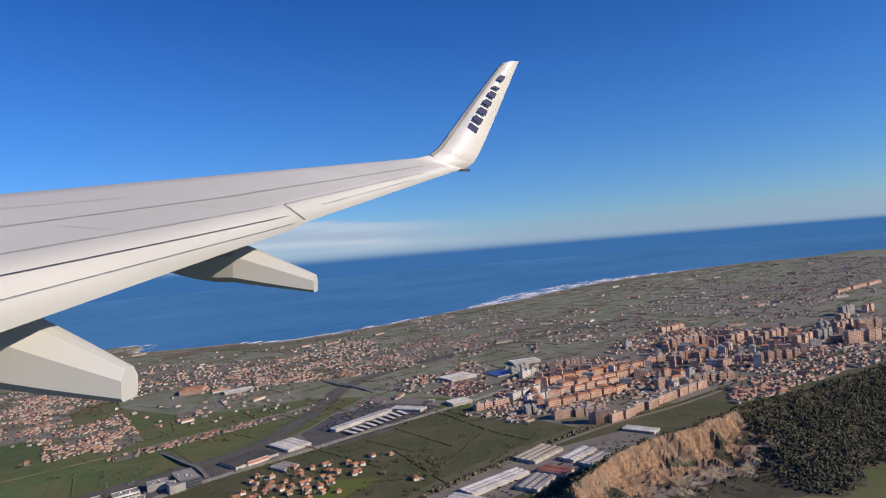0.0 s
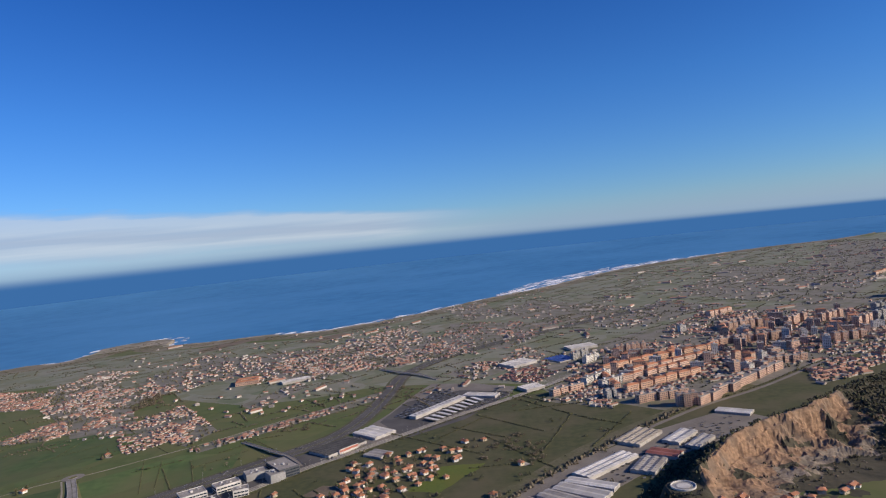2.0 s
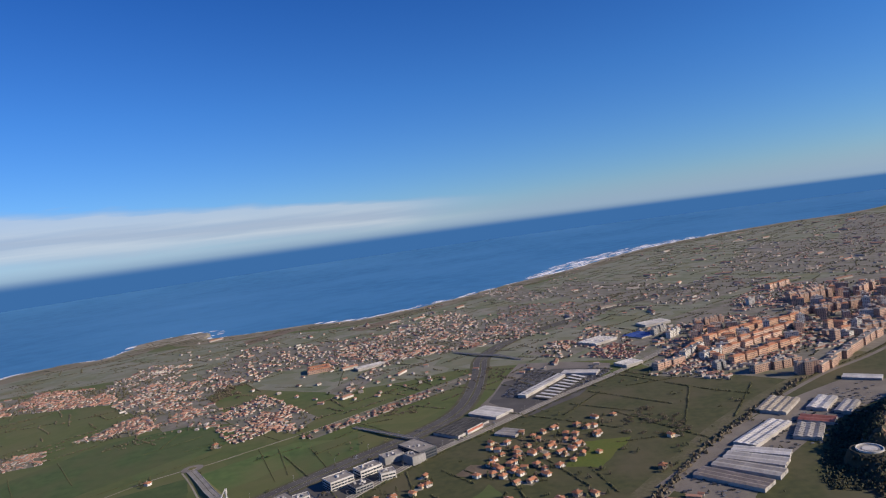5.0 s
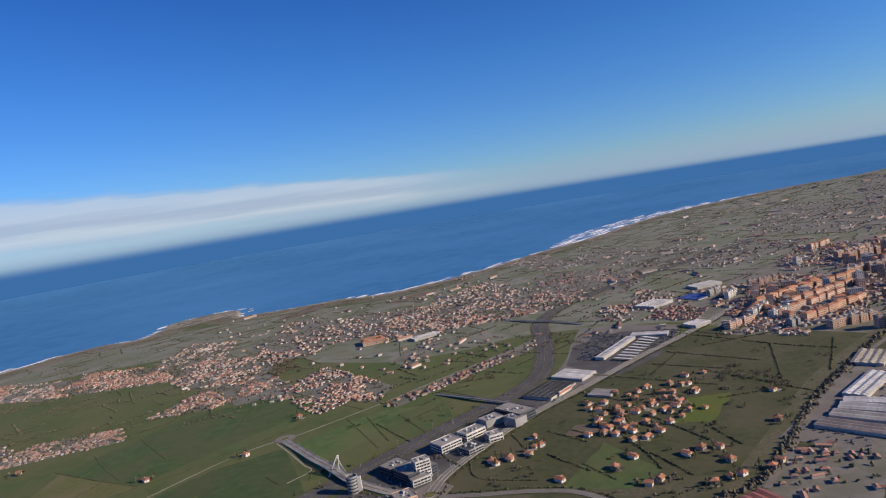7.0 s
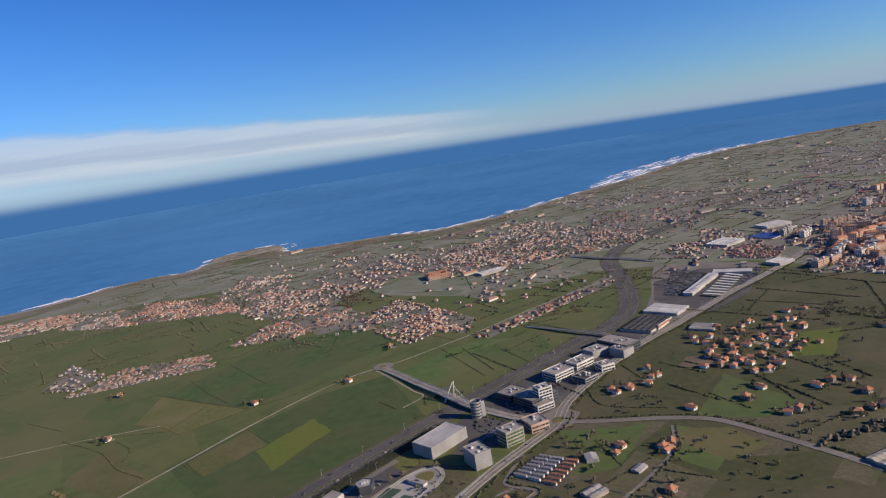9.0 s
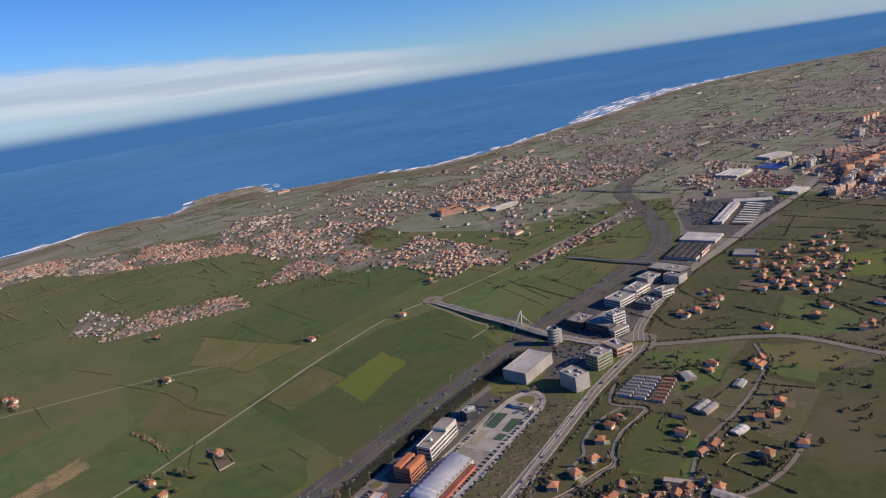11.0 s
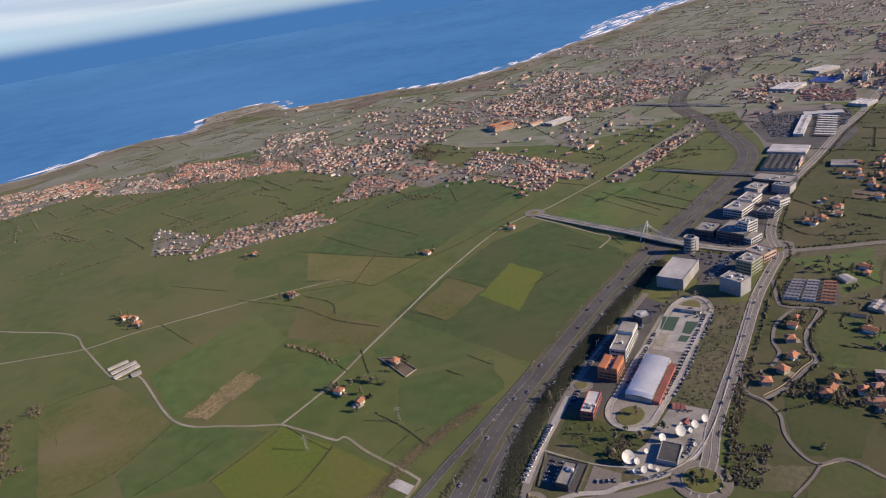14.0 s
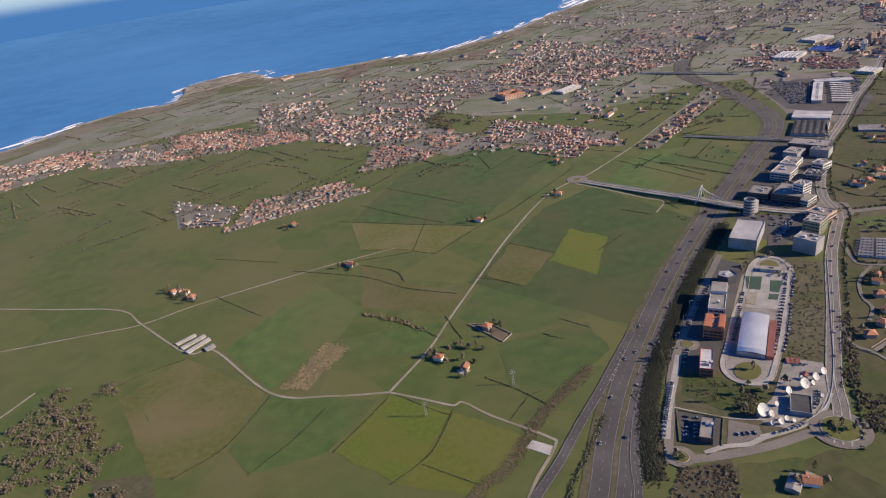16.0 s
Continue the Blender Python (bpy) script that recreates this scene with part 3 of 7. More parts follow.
# ---- land and sea ----
COAST = [(-4300, 300), (-2200, 640), (-1300, 900), (-983, 1045), (-893, 1159), (-826, 1192), (-779, 1190), (-758, 1265), (-768, 1335), (-703, 1384),
         (-647, 1368), (-628, 1280), (-548, 1262), (-428, 1262), (-321, 1232), (-219, 1281), (-95, 1385), (42, 1520), (170, 1625), (366, 1850),
         (600, 2022), (985, 2180), (1290, 2215), (1700, 2480), (2600, 2900), (3500, 2950)]
SEA_Z = -2.2


def coastline():
    line = smooth_line(COAST, 14)
    out = []
    for i, q in enumerate(line):
        n = noise.fractal(Vector((q.x * 0.02, q.y * 0.02, 3.1)), 0.7, 2.2, 5)
        d = (line[min(i + 1, len(line) - 1)] - line[max(i - 1, 0)]).normalized()
        out.append(q + Vector((-d.y, d.x)) * 9 * n)
    return out


coast = coastline()
land = Shape()
rim = [(4000 * math.cos(a), 4000 * math.sin(a)) for a in (0.2, -0.2, -0.6, -1.0, -1.4, -1.8, -2.2, -2.6, -2.9)]
land.face([(q.x, q.y, 0) for q in reversed(coast)][::-1] + [(x, y, 0) for x, y in rim])
ground = structure("ground", land, "land", "green winter meadows and farmland reaching to the coast", "ground")
if ground.data.polygons[0].normal.z < 0:
    ground.data.flip_normals()

shore = Shape()
low, top = sides(coast, 7), sides(coast, -10)
for i in range(len(coast) - 1):
    if not -1400 < coast[i].x < 2600:
        continue
    h = [0.5 + 0.9 * noise.noise(Vector((coast[k].x * 0.03, coast[k].y * 0.03, 9))) for k in (i, i + 1)]
    shore.face([(*low[i], SEA_Z - 0.5), (*low[i + 1], SEA_Z - 0.5), (*coast[i + 1], h[1]), (*coast[i], h[0])])
    shore.face([(*coast[i], h[0]), (*coast[i + 1], h[1]), (*top[i + 1], 0.06), (*top[i], 0.06)])
structure("shore", shore, "shore", "pale rocky shore with low cliffs", "shore")

sea = Shape()
RINGS, SPOKES = (1, 900, 1700, 2600, 2900, 3200, 3500, 3695), 96
for k, r in enumerate(RINGS):
    z = SEA_Z + (max(0, r - 2600) / 2020) ** 2 * 112
    for s in range(SPOKES):
        a = 2 * math.pi * s / SPOKES
        sea.v.append((-280 + r * math.cos(a), r * math.sin(a), z))
for k in range(len(RINGS) - 1):
    for s in range(SPOKES):
        s2 = (s + 1) % SPOKES
        sea.f.append((k * SPOKES + s, (k + 1) * SPOKES + s, (k + 1) * SPOKES + s2, k * SPOKES + s2))
        sea.m.append(0)
structure("water", sea, "water", "deep blue open sea", "sea", smooth=True)

surf = Shape()
swell = smooth_line(COAST, 12)
for n, (first, last, off) in enumerate(((-990, 800, 4), (-640, -330, 13), (-330, 20, 11), (-330, 20, 20), (-300, -30, 30), (60, 900, 12), (60, 860, 21), (70, 820, 33), (90, 780, 47), (110, 720, 63), (150, 640, 82), (200, 560, 104), (-960, -700, 15), (-420, -200, 26), (-700, -640, 24), (-1010, -930, 34))):
    for i in range(len(swell) - 1):
        if not first < swell[i].x < last:
            continue
        quad = []
        for k in (i, i + 1):
            way = (swell[k] - swell[k - 1]).normalized()
            out = Vector((-way.y, way.x))
            wave = noise.noise(Vector((swell[k].x * 0.017, swell[k].y * 0.017, 2.0 * n)))
            mid = swell[k] + out * (off + 5 * wave)
            wide = max(0.3, (6.5 if n > 4 else 3.5) + 9 * noise.noise(Vector((swell[k].x * 0.03, swell[k].y * 0.03, 5 + 2.0 * n))))
            quad.append((mid - out * wide, mid + out * wide))
        z = SEA_Z + 0.25 + 0.02 * n
        surf.face([(*quad[0][0], z), (*quad[1][0], z), (*quad[1][1], z + 0.2), (*quad[0][1], z + 0.2)])
stuff("surf", surf, "foam", "white breaking surf along the shore", "surf")

heath = Shape()
edge, back = sides(coast, -4), sides(coast, -62)
for i in range(len(coast) - 1):
    if -1300 < coast[i].x < 1300 and (edge[i + 1] - edge[i]).dot(back[i + 1] - back[i]) > 0:
        heath.face([(*edge[i], 0.03), (*edge[i + 1], 0.03), (*back[i + 1], 0.02), (*back[i], 0.02)])
structure("ground", heath.welded(), "heath", "brownish heath and paths behind the shore", "heath")
sheet_pts = [(-765, 1262), (-768, 1328), (-705, 1378), (-652, 1362), (-640, 1300), (-690, 1290), (-720, 1262)]
cape = Shape()
cape.face([(x, y, 0.09) for x, y in reversed(sheet_pts)])
structure("ground", cape, "shore", "bare pale rock of the headland", "headland")

# far bank of cloud and haze over the horizon
cm = bpy.data.materials.new("cloud_bank")
cm.use_nodes = True
cn, cl = cm.node_tree.nodes, cm.node_tree.links.new
cb = cn["Principled BSDF"]
cb.inputs["Base Color"].default_value, cb.inputs["Specular IOR Level"].default_value = (0, 0, 0, 1), 0.0
spot = cn.new("ShaderNodeTexCoord").outputs["Object"]
split = cn.new("ShaderNodeSeparateXYZ")
cl(spot, split.inputs[0])


def num(how, *values):
    k = cn.new("ShaderNodeMath")
    k.operation = how
    for socket, value in zip(k.inputs, values):
        if isinstance(value, (int, float)):
            socket.default_value = value
        else:
            cl(value, socket)
    return k.outputs[0]


def ramp(value, low, high, to0=0.0, to1=1.0):
    r = cn.new("ShaderNodeMapRange")
    r.interpolation_type = "SMOOTHSTEP"
    for name, number in (("From Min", low), ("From Max", high), ("To Min", to0), ("To Max", to1)):
        r.inputs[name].default_value = number
    cl(value, r.inputs["Value"])
    return r.outputs[0]


def stops(value, *colours):
    r = cn.new("ShaderNodeValToRGB")
    e = r.color_ramp.elements
    while len(e) < len(colours):
        e.new(0.5)
    for one, (place, colour) in zip(e, colours):
        one.position, one.color = place, (*colour, 1)
    cl(value, r.inputs[0])
    return r.outputs["Color"]


def wisps(scale, detail):
    n, far = cn.new("ShaderNodeTexNoise"), cn.new("ShaderNodeMapping")
    far.vector_type = "TEXTURE"
    far.inputs["Scale"].default_value = scale
    cl(spot, far.inputs["Vector"])
    cl(far.outputs[0], n.inputs["Vector"])
    n.inputs["Scale"].default_value, n.inputs["Detail"].default_value = 1.0, detail
    return n.outputs["Fac"]


def blend(fac, one, two):
    k = cn.new("ShaderNodeMix")
    k.data_type = "RGBA"
    cl(fac, k.inputs["Factor"])
    for value, socket in ((one, k.inputs["A"]), (two, k.inputs["B"])):
        if isinstance(value, tuple):
            socket.default_value = (*value, 1)
        else:
            cl(value, socket)
    return k.outputs["Result"]


# the bank thins out and sinks from west to east
west = num("MULTIPLY", num("SUBTRACT", 1700.0, split.outputs[0]), 1 / 3700)
skyline = num("ADD", 108.0, num("MULTIPLY", west, 52.0))
above = num("SUBTRACT", split.outputs[2], skyline)
level = num("DIVIDE", above, num("ADD", 62.0, num("MULTIPLY", west, 285.0)))
ragged = num("ADD", level, num("MULTIPLY", num("SUBTRACT", wisps((420, 420, 60), 7), 0.5), 0.3))
streak = num("ADD", level, num("MULTIPLY", num("SUBTRACT", wisps((900, 900, 42), 6), 0.5), 0.34))
body = stops(ragged, (0.0, (0.25,) * 3), (0.3, (0.75,) * 3), (0.5, (0.85,) * 3), (0.85, (0.68,) * 3), (1.0, (0.0,) * 3))
cloud = num("MULTIPLY", body, ramp(west, 0.3, 0.62))
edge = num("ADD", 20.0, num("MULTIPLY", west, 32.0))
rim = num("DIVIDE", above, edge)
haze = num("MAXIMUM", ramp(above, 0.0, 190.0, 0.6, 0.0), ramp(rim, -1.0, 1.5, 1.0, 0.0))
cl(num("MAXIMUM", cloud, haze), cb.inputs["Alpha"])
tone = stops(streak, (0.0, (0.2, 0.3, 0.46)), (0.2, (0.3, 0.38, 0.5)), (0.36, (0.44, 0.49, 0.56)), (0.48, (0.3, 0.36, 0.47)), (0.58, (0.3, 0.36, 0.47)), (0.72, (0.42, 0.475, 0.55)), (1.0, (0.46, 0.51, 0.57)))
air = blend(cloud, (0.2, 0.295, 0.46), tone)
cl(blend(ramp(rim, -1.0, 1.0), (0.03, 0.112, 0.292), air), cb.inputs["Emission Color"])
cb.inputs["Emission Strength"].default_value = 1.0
M["cloud"] = cm
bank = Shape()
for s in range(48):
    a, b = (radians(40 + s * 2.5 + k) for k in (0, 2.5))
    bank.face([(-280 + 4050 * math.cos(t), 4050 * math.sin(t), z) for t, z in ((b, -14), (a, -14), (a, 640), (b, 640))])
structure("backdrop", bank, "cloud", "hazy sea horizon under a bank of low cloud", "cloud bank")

# land towards the coast and the city, greyed by haze put into its colour
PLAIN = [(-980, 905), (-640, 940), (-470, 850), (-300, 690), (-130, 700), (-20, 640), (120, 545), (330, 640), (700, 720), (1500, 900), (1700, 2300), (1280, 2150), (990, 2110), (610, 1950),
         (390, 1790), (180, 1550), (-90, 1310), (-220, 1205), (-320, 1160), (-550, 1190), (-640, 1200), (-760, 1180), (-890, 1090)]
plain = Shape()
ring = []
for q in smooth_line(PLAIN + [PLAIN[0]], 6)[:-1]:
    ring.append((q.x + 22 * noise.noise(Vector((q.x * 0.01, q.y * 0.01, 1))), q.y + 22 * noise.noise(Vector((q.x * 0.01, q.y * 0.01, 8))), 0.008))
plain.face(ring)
ob = structure("ground", plain, "plain", "grey-olive coastal plain of small fields, with haze in its colour", "plain")
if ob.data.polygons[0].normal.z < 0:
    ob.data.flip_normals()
strip = ribbon(Shape(), smooth_line([(-150, 262), (-98, 314), (-50, 364), (-26, 390), (27, 442), (115, 508), (186, 547)], 6), 15, 0.05, 9)
structure("ground", strip, "waste", "brown overgrown strip along the valley road", "rough ground")

VALLEY = [(-470, 120), (-425, 195), (-386, 203), (-369, 232), (-333, 276), (-299, 318), (-258, 362), (-246, 388), (-222, 418), (-183, 461), (-131, 504), (-68, 559), (-16, 600), (40, 600), (120, 560), (300, 650), (450, 730), (480, 640), (300, 510), (130, 380), (40, 300), (120, 100),
          (150, -700), (-700, -800), (-760, -100)]
valley, ring = Shape(), []
for q in smooth_line(VALLEY + [VALLEY[0]], 4)[:-1]:
    ring.append((q.x + 5 * noise.noise(Vector((q.x * 0.05, q.y * 0.05, 2))), q.y + 5 * noise.noise(Vector((q.x * 0.05, q.y * 0.05, 6))), 0.012))
valley.face(ring)
ob = structure("ground", valley, "valley", "dark green pastures of the inland valley", "pasture")
if ob.data.polygons[0].normal.z < 0:
    ob.data.flip_normals()

# ---- quarry hill ----
RIDGE = [(36, 318, 4), (45, 338, 8), (56, 353, 14), (72, 373, 16), (90, 392, 17.5), (120, 407, 20), (152, 418, 22), (203, 454, 22), (265, 492, 18), (350, 540, 18), (470, 600, 19)]


def hill_height(x, y):
    best = (1e9, 0, 0)
    for (ax, ay, ah), (bx, by, bh) in zip(RIDGE, RIDGE[1:]):
        dx, dy = bx - ax, by - ay
        t = max(0, min(1, ((x - ax) * dx + (y - ay) * dy) / (dx * dx + dy * dy)))
        px, py = ax + t * dx, ay + t * dy
        d = math.hypot(x - px, y - py)
        if d < best[0]:
            side = dx * (y - py) - dy * (x - px)
            best = (d, ah + t * (bh - ah), side)
    d, h, side = best
    rough = noise.fractal(Vector((x * 0.05, y * 0.05, 0.5)), 0.8, 2.1, 5)
    if side > 0:
        k = max(0, 1 - d / 15)
        z = h * k * k * (3 - 2 * k)
    else:
        along = 0.74 * x + 0.67 * y
        gully = abs(noise.noise(Vector((along * 0.055, 3.3, 0.02 * d)))) + 0.5 * abs(noise.noise(Vector((along * 0.14, 7.3, 0.04 * d))))
        d += 6 * rough + 20 * gully * min(1, d / 8)
        face = max(0, min(1, 1 - (d - 1.5) / 44))
        face = 0.55 * max(0, 1 - (1 - face) * 3.2) + 0.45 * face
        bench = math.floor(face * 5) / 5 + min(1, (face * 5 % 1) * 2.4) / 5
        slope = max(0, 1 - d / 95)
        pit = max(0, min(1, (205 - x) / 40)) * max(0, min(1, (x - 52) / 14))
        z = h * (pit * (0.6 * bench + 0.32 * face + 0.08 * slope) + (1 - pit) * slope ** 1.15)
    if side <= 0:
        crag = 3.0 * noise.noise(Vector((x * 0.085, y * 0.085, 4.4))) - 2.4 * abs(noise.noise(Vector((x * 0.2, y * 0.2, 8.8))))
        z += pit * crag * min(1, z / 5) * min(1, d / 4)
    z += 1.5 * rough * min(1, z / 3) - 0.35
    near = math.hypot(x - 46, y - 350)
    if near < 14:
        k = max(0, min(1, (14 - near) / 5))
        z += (7.5 - z) * k * k * (3 - 2 * k)
    return z, d, side


hill = Shape()
STEP, NX, NY = 1.4, 330, 230
heights = {}
for j in range(NY):
    for i in range(NX):
        x, y = 8 + i * STEP, 290 + j * STEP
        z, d, side = hill_height(x, y)
        heights[i, j] = (z, d, side)
        hill.v.append((x, y, z))
for j in range(NY - 1):
    for i in range(NX - 1):
        if max(heights[i + a, j + b][0] for a in (0, 1) for b in (0, 1)) < -0.3:
            continue
        n = j * NX + i
        x, y = 8 + i * STEP, 290 + j * STEP
        z, d, side = heights[i, j]
        bare = side <= 0 and x > 56 and d < 46 - 0.15 * max(0, x - 150) + 12 * noise.noise(Vector((x * 0.04, y * 0.04, 2))) and x < 192 + 16 * noise.noise(Vector((x * 0.05, y * 0.05, 5)))
        hill.f.append((n, n + 1, n + NX + 1, n + NX))
        hill.m.append((2 if d > 36 + 8 * noise.noise(Vector((x * 0.08, y * 0.08, 7))) else 0) if bare and noise.noise(Vector((x * 0.09, y * 0.09, 12))) < 0.34 - 0.004 * max(0, x - 140) else 1)
structure("hill", hill, ["rock", "scrub", "pit"], "wooded hill cut open by an orange rock quarry", "hill")

# ---- fields ----
def field(name, pts, mat, z, label):
    s = Shape()
    line = [Vector(p) for p in pts]
    out = []
    for i, a in enumerate(line):
        b = line[(i + 1) % len(line)]
        for k in range(14):
            q = a.lerp(b, k / 14)
            u, v = (1.6 * noise.noise(Vector((q.x * 0.09, q.y * 0.09, s))) + 0.7 * noise.noise(Vector((q.x * 0.5, q.y * 0.5, s))) for s in (1, 7))
            out.append((q.x + u, q.y + v, z))
    s.face(out)
    ob = structure(name, s, mat, label, "field")
    if ob.data.polygons[0].normal.z < 0:
        ob.data.flip_normals()
    return ob


field("field", [(-437, 386), (-420, 359), (-394, 400), (-409, 423)], "lime", 0.10, "bright young green crop field")
field("field", [(-549, 297), (-525, 276), (-543, 250), (-555, 243), (-577, 269)], "lime", 0.06, "bright green pasture beside a gravel lane")
field("field", [(-524, 275), (-502, 250), (-523, 224), (-555, 242), (-543, 250)], "olive", 0.06, "yellow-green pasture with worn grass")
field("field", [(-603, 319), (-554, 296), (-579, 270), (-611, 269), (-621, 287)], "grass", 0.06, "dark green meadow below the lane")
field("field", [(-511, 346), (-530, 324), (-564, 332), (-568, 355), (-519, 350)], "grass", 0.06, "deep green meadow beside the track")
field("field", [(-365, 484), (-333, 394), (-389, 332), (-425, 301), (-489, 383), (-413, 464)], "grass", 0.05, "wide green meadow beside the motorway")
field("field", [(-450, 422), (-432, 394), (-460, 365), (-478, 385)], "dry_green", 0.09, "olive fallow field")
field("field", [(-337, 244), (-329, 243), (-320, 228), (-316, 221), (-332, 207), (-336, 204), (-352, 210), (-350, 221), (-344, 234)], "deep", 0.07, "deep green meadow by the village lane")
field("field", [(-360, 240), (-352, 226), (-361, 217), (-374, 219)], "deep", 0.07, "small dark green paddock")
field("field", [(-364, 193), (-349, 204), (-340, 203), (-335, 193), (-342, 185)], "deep", 0.07, "dark green paddock below the lane")
field("field", [(-369, 216), (-366, 209), (-353, 205), (-364, 196), (-377, 200)], "waste", 0.06, "rough olive paddock")
field("field", [(-285, 295), (-274, 288), (-281, 258), (-294, 243), (-308, 260), (-300, 278)], "deep", 0.06, "green meadow beside the village street")
field("field", [(-435, 208), (-413, 203), (-415, 198), (-426, 191), (-445, 196)], "deep", 0.07, "green meadow beside the barn")
field("field", [(-454, 214), (-437, 210), (-437, 206), (-447, 190), (-470, 195)], "brown", 0.06, "brown scrubby ground below the access road")
field("field", [(-405, 196), (-380, 214), (-365, 195), (-395, 172)], "deep", 0.05, "dark green meadow south of the roundabout")
field("field", [(-485, 613), (-417, 631), (-348, 579), (-464, 460), (-546, 514)], "grass", 0.05, "green meadow below the village")
field("field", [(-291, 292), (-307, 255), (-289, 241), (-271, 270), (-277, 292)], "grass", 0.05, "green paddock between village houses")
field("field", [(-175, 415), (-153, 408), (-146, 423), (-162, 430)], "soil", 0.06, "ploughed brown plot")
field("field", [(-520, 1165), (-452, 1250), (-430, 1216), (-492, 1110)], "soil", 0.06, "terracotta-brown fenced plots behind the shore")
field("field", [(-330, 1120), (-262, 1180), (-240, 1150), (-300, 1088)], "soil", 0.06, "bare brown plots behind the beach")
field("field", [(-598, 322), (-586, 317), (-563, 344), (-574, 355)], "dry", 0.1, "strip of dry straw-coloured reeds")

PARCELS = [
    ([(-411, 632), (-350, 574), (-403, 489), (-439, 533)], "grass"), ([(-546, 514), (-464, 458), (-502, 433), (-544, 462)], "dry_green"),
    ([(-546, 437), (-524, 401), (-495, 372), (-506, 354), (-552, 382)], "dry_green"), ([(-483, 378), (-460, 365), (-434, 352), (-443, 320), (-491, 320), (-504, 349)], "grass"),
    ([(-492, 315), (-445, 316), (-445, 289), (-480, 272), (-497, 284)], "grass"), ([(-671, 353), (-648, 371), (-606, 323), (-622, 290), (-641, 277)], "dry_green"),
    ([(-576, 427), (-552, 382), (-568, 355), (-603, 324), (-628, 371)], "grass"), ([(-359, 487), (-329, 445), (-245, 522), (-298, 532)], "grass"),
]
for n, (pts, kind) in enumerate(PARCELS):
    field("field", pts, kind, 0.03 + 0.002 * n, "green meadow parcel" if kind == "grass" else "rough olive pasture with dry grass")
PARCELS = [
    ([(-263, 353), (-236, 348), (-215, 346), (-242, 308), (-264, 305), (-256, 324)], "grass"), ([(-205, 341), (-179, 321), (-203, 291), (-215, 309)], "grass"),
    ([(-297, 508), (-247, 533), (-240, 481), (-277, 449)], "grass"), ([(-153, 395), (-136, 346), (-157, 333), (-191, 345)], "grass"),
    ([(-205, 335), (-181, 330), (-170, 308), (-194, 298), (-206, 318)], "dry_green"), ([(-84, 441), (-54, 439), (-86, 396), (-106, 405)], "lime"),
    ([(-680, 352), (-670, 347), (-641, 280), (-652, 282)], "dry_green"), ([(-677, 291), (-651, 283), (-647, 264), (-671, 273)], "waste"),
]
for n, (pts, kind) in enumerate(PARCELS):
    field("field", pts, kind, 0.05 + 0.002 * n, {"grass": "green meadow parcel", "dry_green": "rough olive pasture with dry grass", "lime": "bright green pasture parcel", "waste": "patch of brown rough ground"}[kind])

# ---- roads ----
ROADS = {
    "motorway": [(-560, 110), (-510, 170), (-483, 209), (-470, 231), (-450, 260), (-425, 290), (-387, 332), (-346, 373), (-292, 424), (-233, 477), (-190, 515), (-163, 553), (-147, 610), (-136, 680),
                 (-122, 760), (-60, 850), (80, 960), (300, 1100)],
    "slip": [(-546, 169), (-521, 204), (-507, 219), (-494, 231), (-478, 248), (-463, 263), (-449, 278), (-430, 298)],
    "slip_east": [(-492, 180), (-475, 206), (-468, 222), (-458, 240), (-446, 257)],
    "boulevard": [(-397, 203), (-384, 219), (-374, 234), (-354, 258), (-336, 279), (-303, 319), (-280, 343), (-262, 362), (-250, 388), (-226, 419), (-187, 462), (-135, 505), (-72, 560), (-20, 600), (60, 670)],
    "bridge_road": [(-369, 501), (-346, 472), (-321, 434), (-305, 408), (-290, 390), (-262, 366)],
    "east_road": [(-262, 364), (-234, 356), (-205, 349), (-182, 338), (-163, 312), (-140, 275), (-115, 225)],
    "valley_road": [(-100, 310), (-52, 362), (-28, 389), (25, 441), (113, 507), (184, 546), (291, 618), (430, 690)],
    "park_road": [(-457, 216), (-452, 226), (-443, 240), (-430, 262), (-411, 285), (-380, 318), (-350, 348)],
    "south_road": [(-452, 216), (-436, 213), (-420, 211.5), (-405, 212), (-394, 212)],
    "village_road": [(-284, 334), (-295, 313), (-295, 306), (-283, 298), (-290, 291), (-301, 282), (-309, 270), (-311, 261), (-320, 256), (-334, 248), (-346, 244)],
    "hamlet_lane": [(-293, 303), (-304, 297), (-312, 290), (-319, 280), (-322, 271), (-331, 263)],
    "field_lane": [(-341, 267), (-347, 258), (-350, 250), (-347, 243), (-347, 233), (-352, 222), (-353, 210), (-350, 205), (-342, 205), (-338, 200), (-335, 193), (-325, 180)],
    "field_spur": [(-350, 205), (-357, 200), (-368, 194)],
    "village_lane": [(-205, 340), (-212, 318), (-226, 301), (-248, 281), (-274, 261), (-289, 236), (-274, 228), (-252, 237), (-230, 255)],
}
TRACKS = {
    "long_lane": [(-549, 299), (-525, 325), (-507, 351), (-481, 387), (-449, 431), (-405, 482), (-374, 503), (-358, 509), (-329, 529), (-288, 559), (-225, 612), (-142, 672)],
    "farm_lane": [(-549, 299), (-575, 307), (-603, 321), (-634, 373), (-649, 377), (-681, 423), (-700, 450), (-752, 476), (-840, 520)],
    "cross_lane": [(-780, 430), (-714, 425), (-681, 423), (-649, 433), (-579, 446), (-522, 452)],
    "south_lane": [(-549, 299), (-535, 288), (-524, 279), (-519, 279), (-510, 266), (-493, 246), (-492, 240), (-505, 226), (-514, 214), (-535, 188)],
    "bridge_track": [(-374, 497), (-358, 470), (-344, 444), (-337, 432), (-350, 418)],
    "hill_lane": [(-725, 372), (-745, 350), (-790, 345)],
}


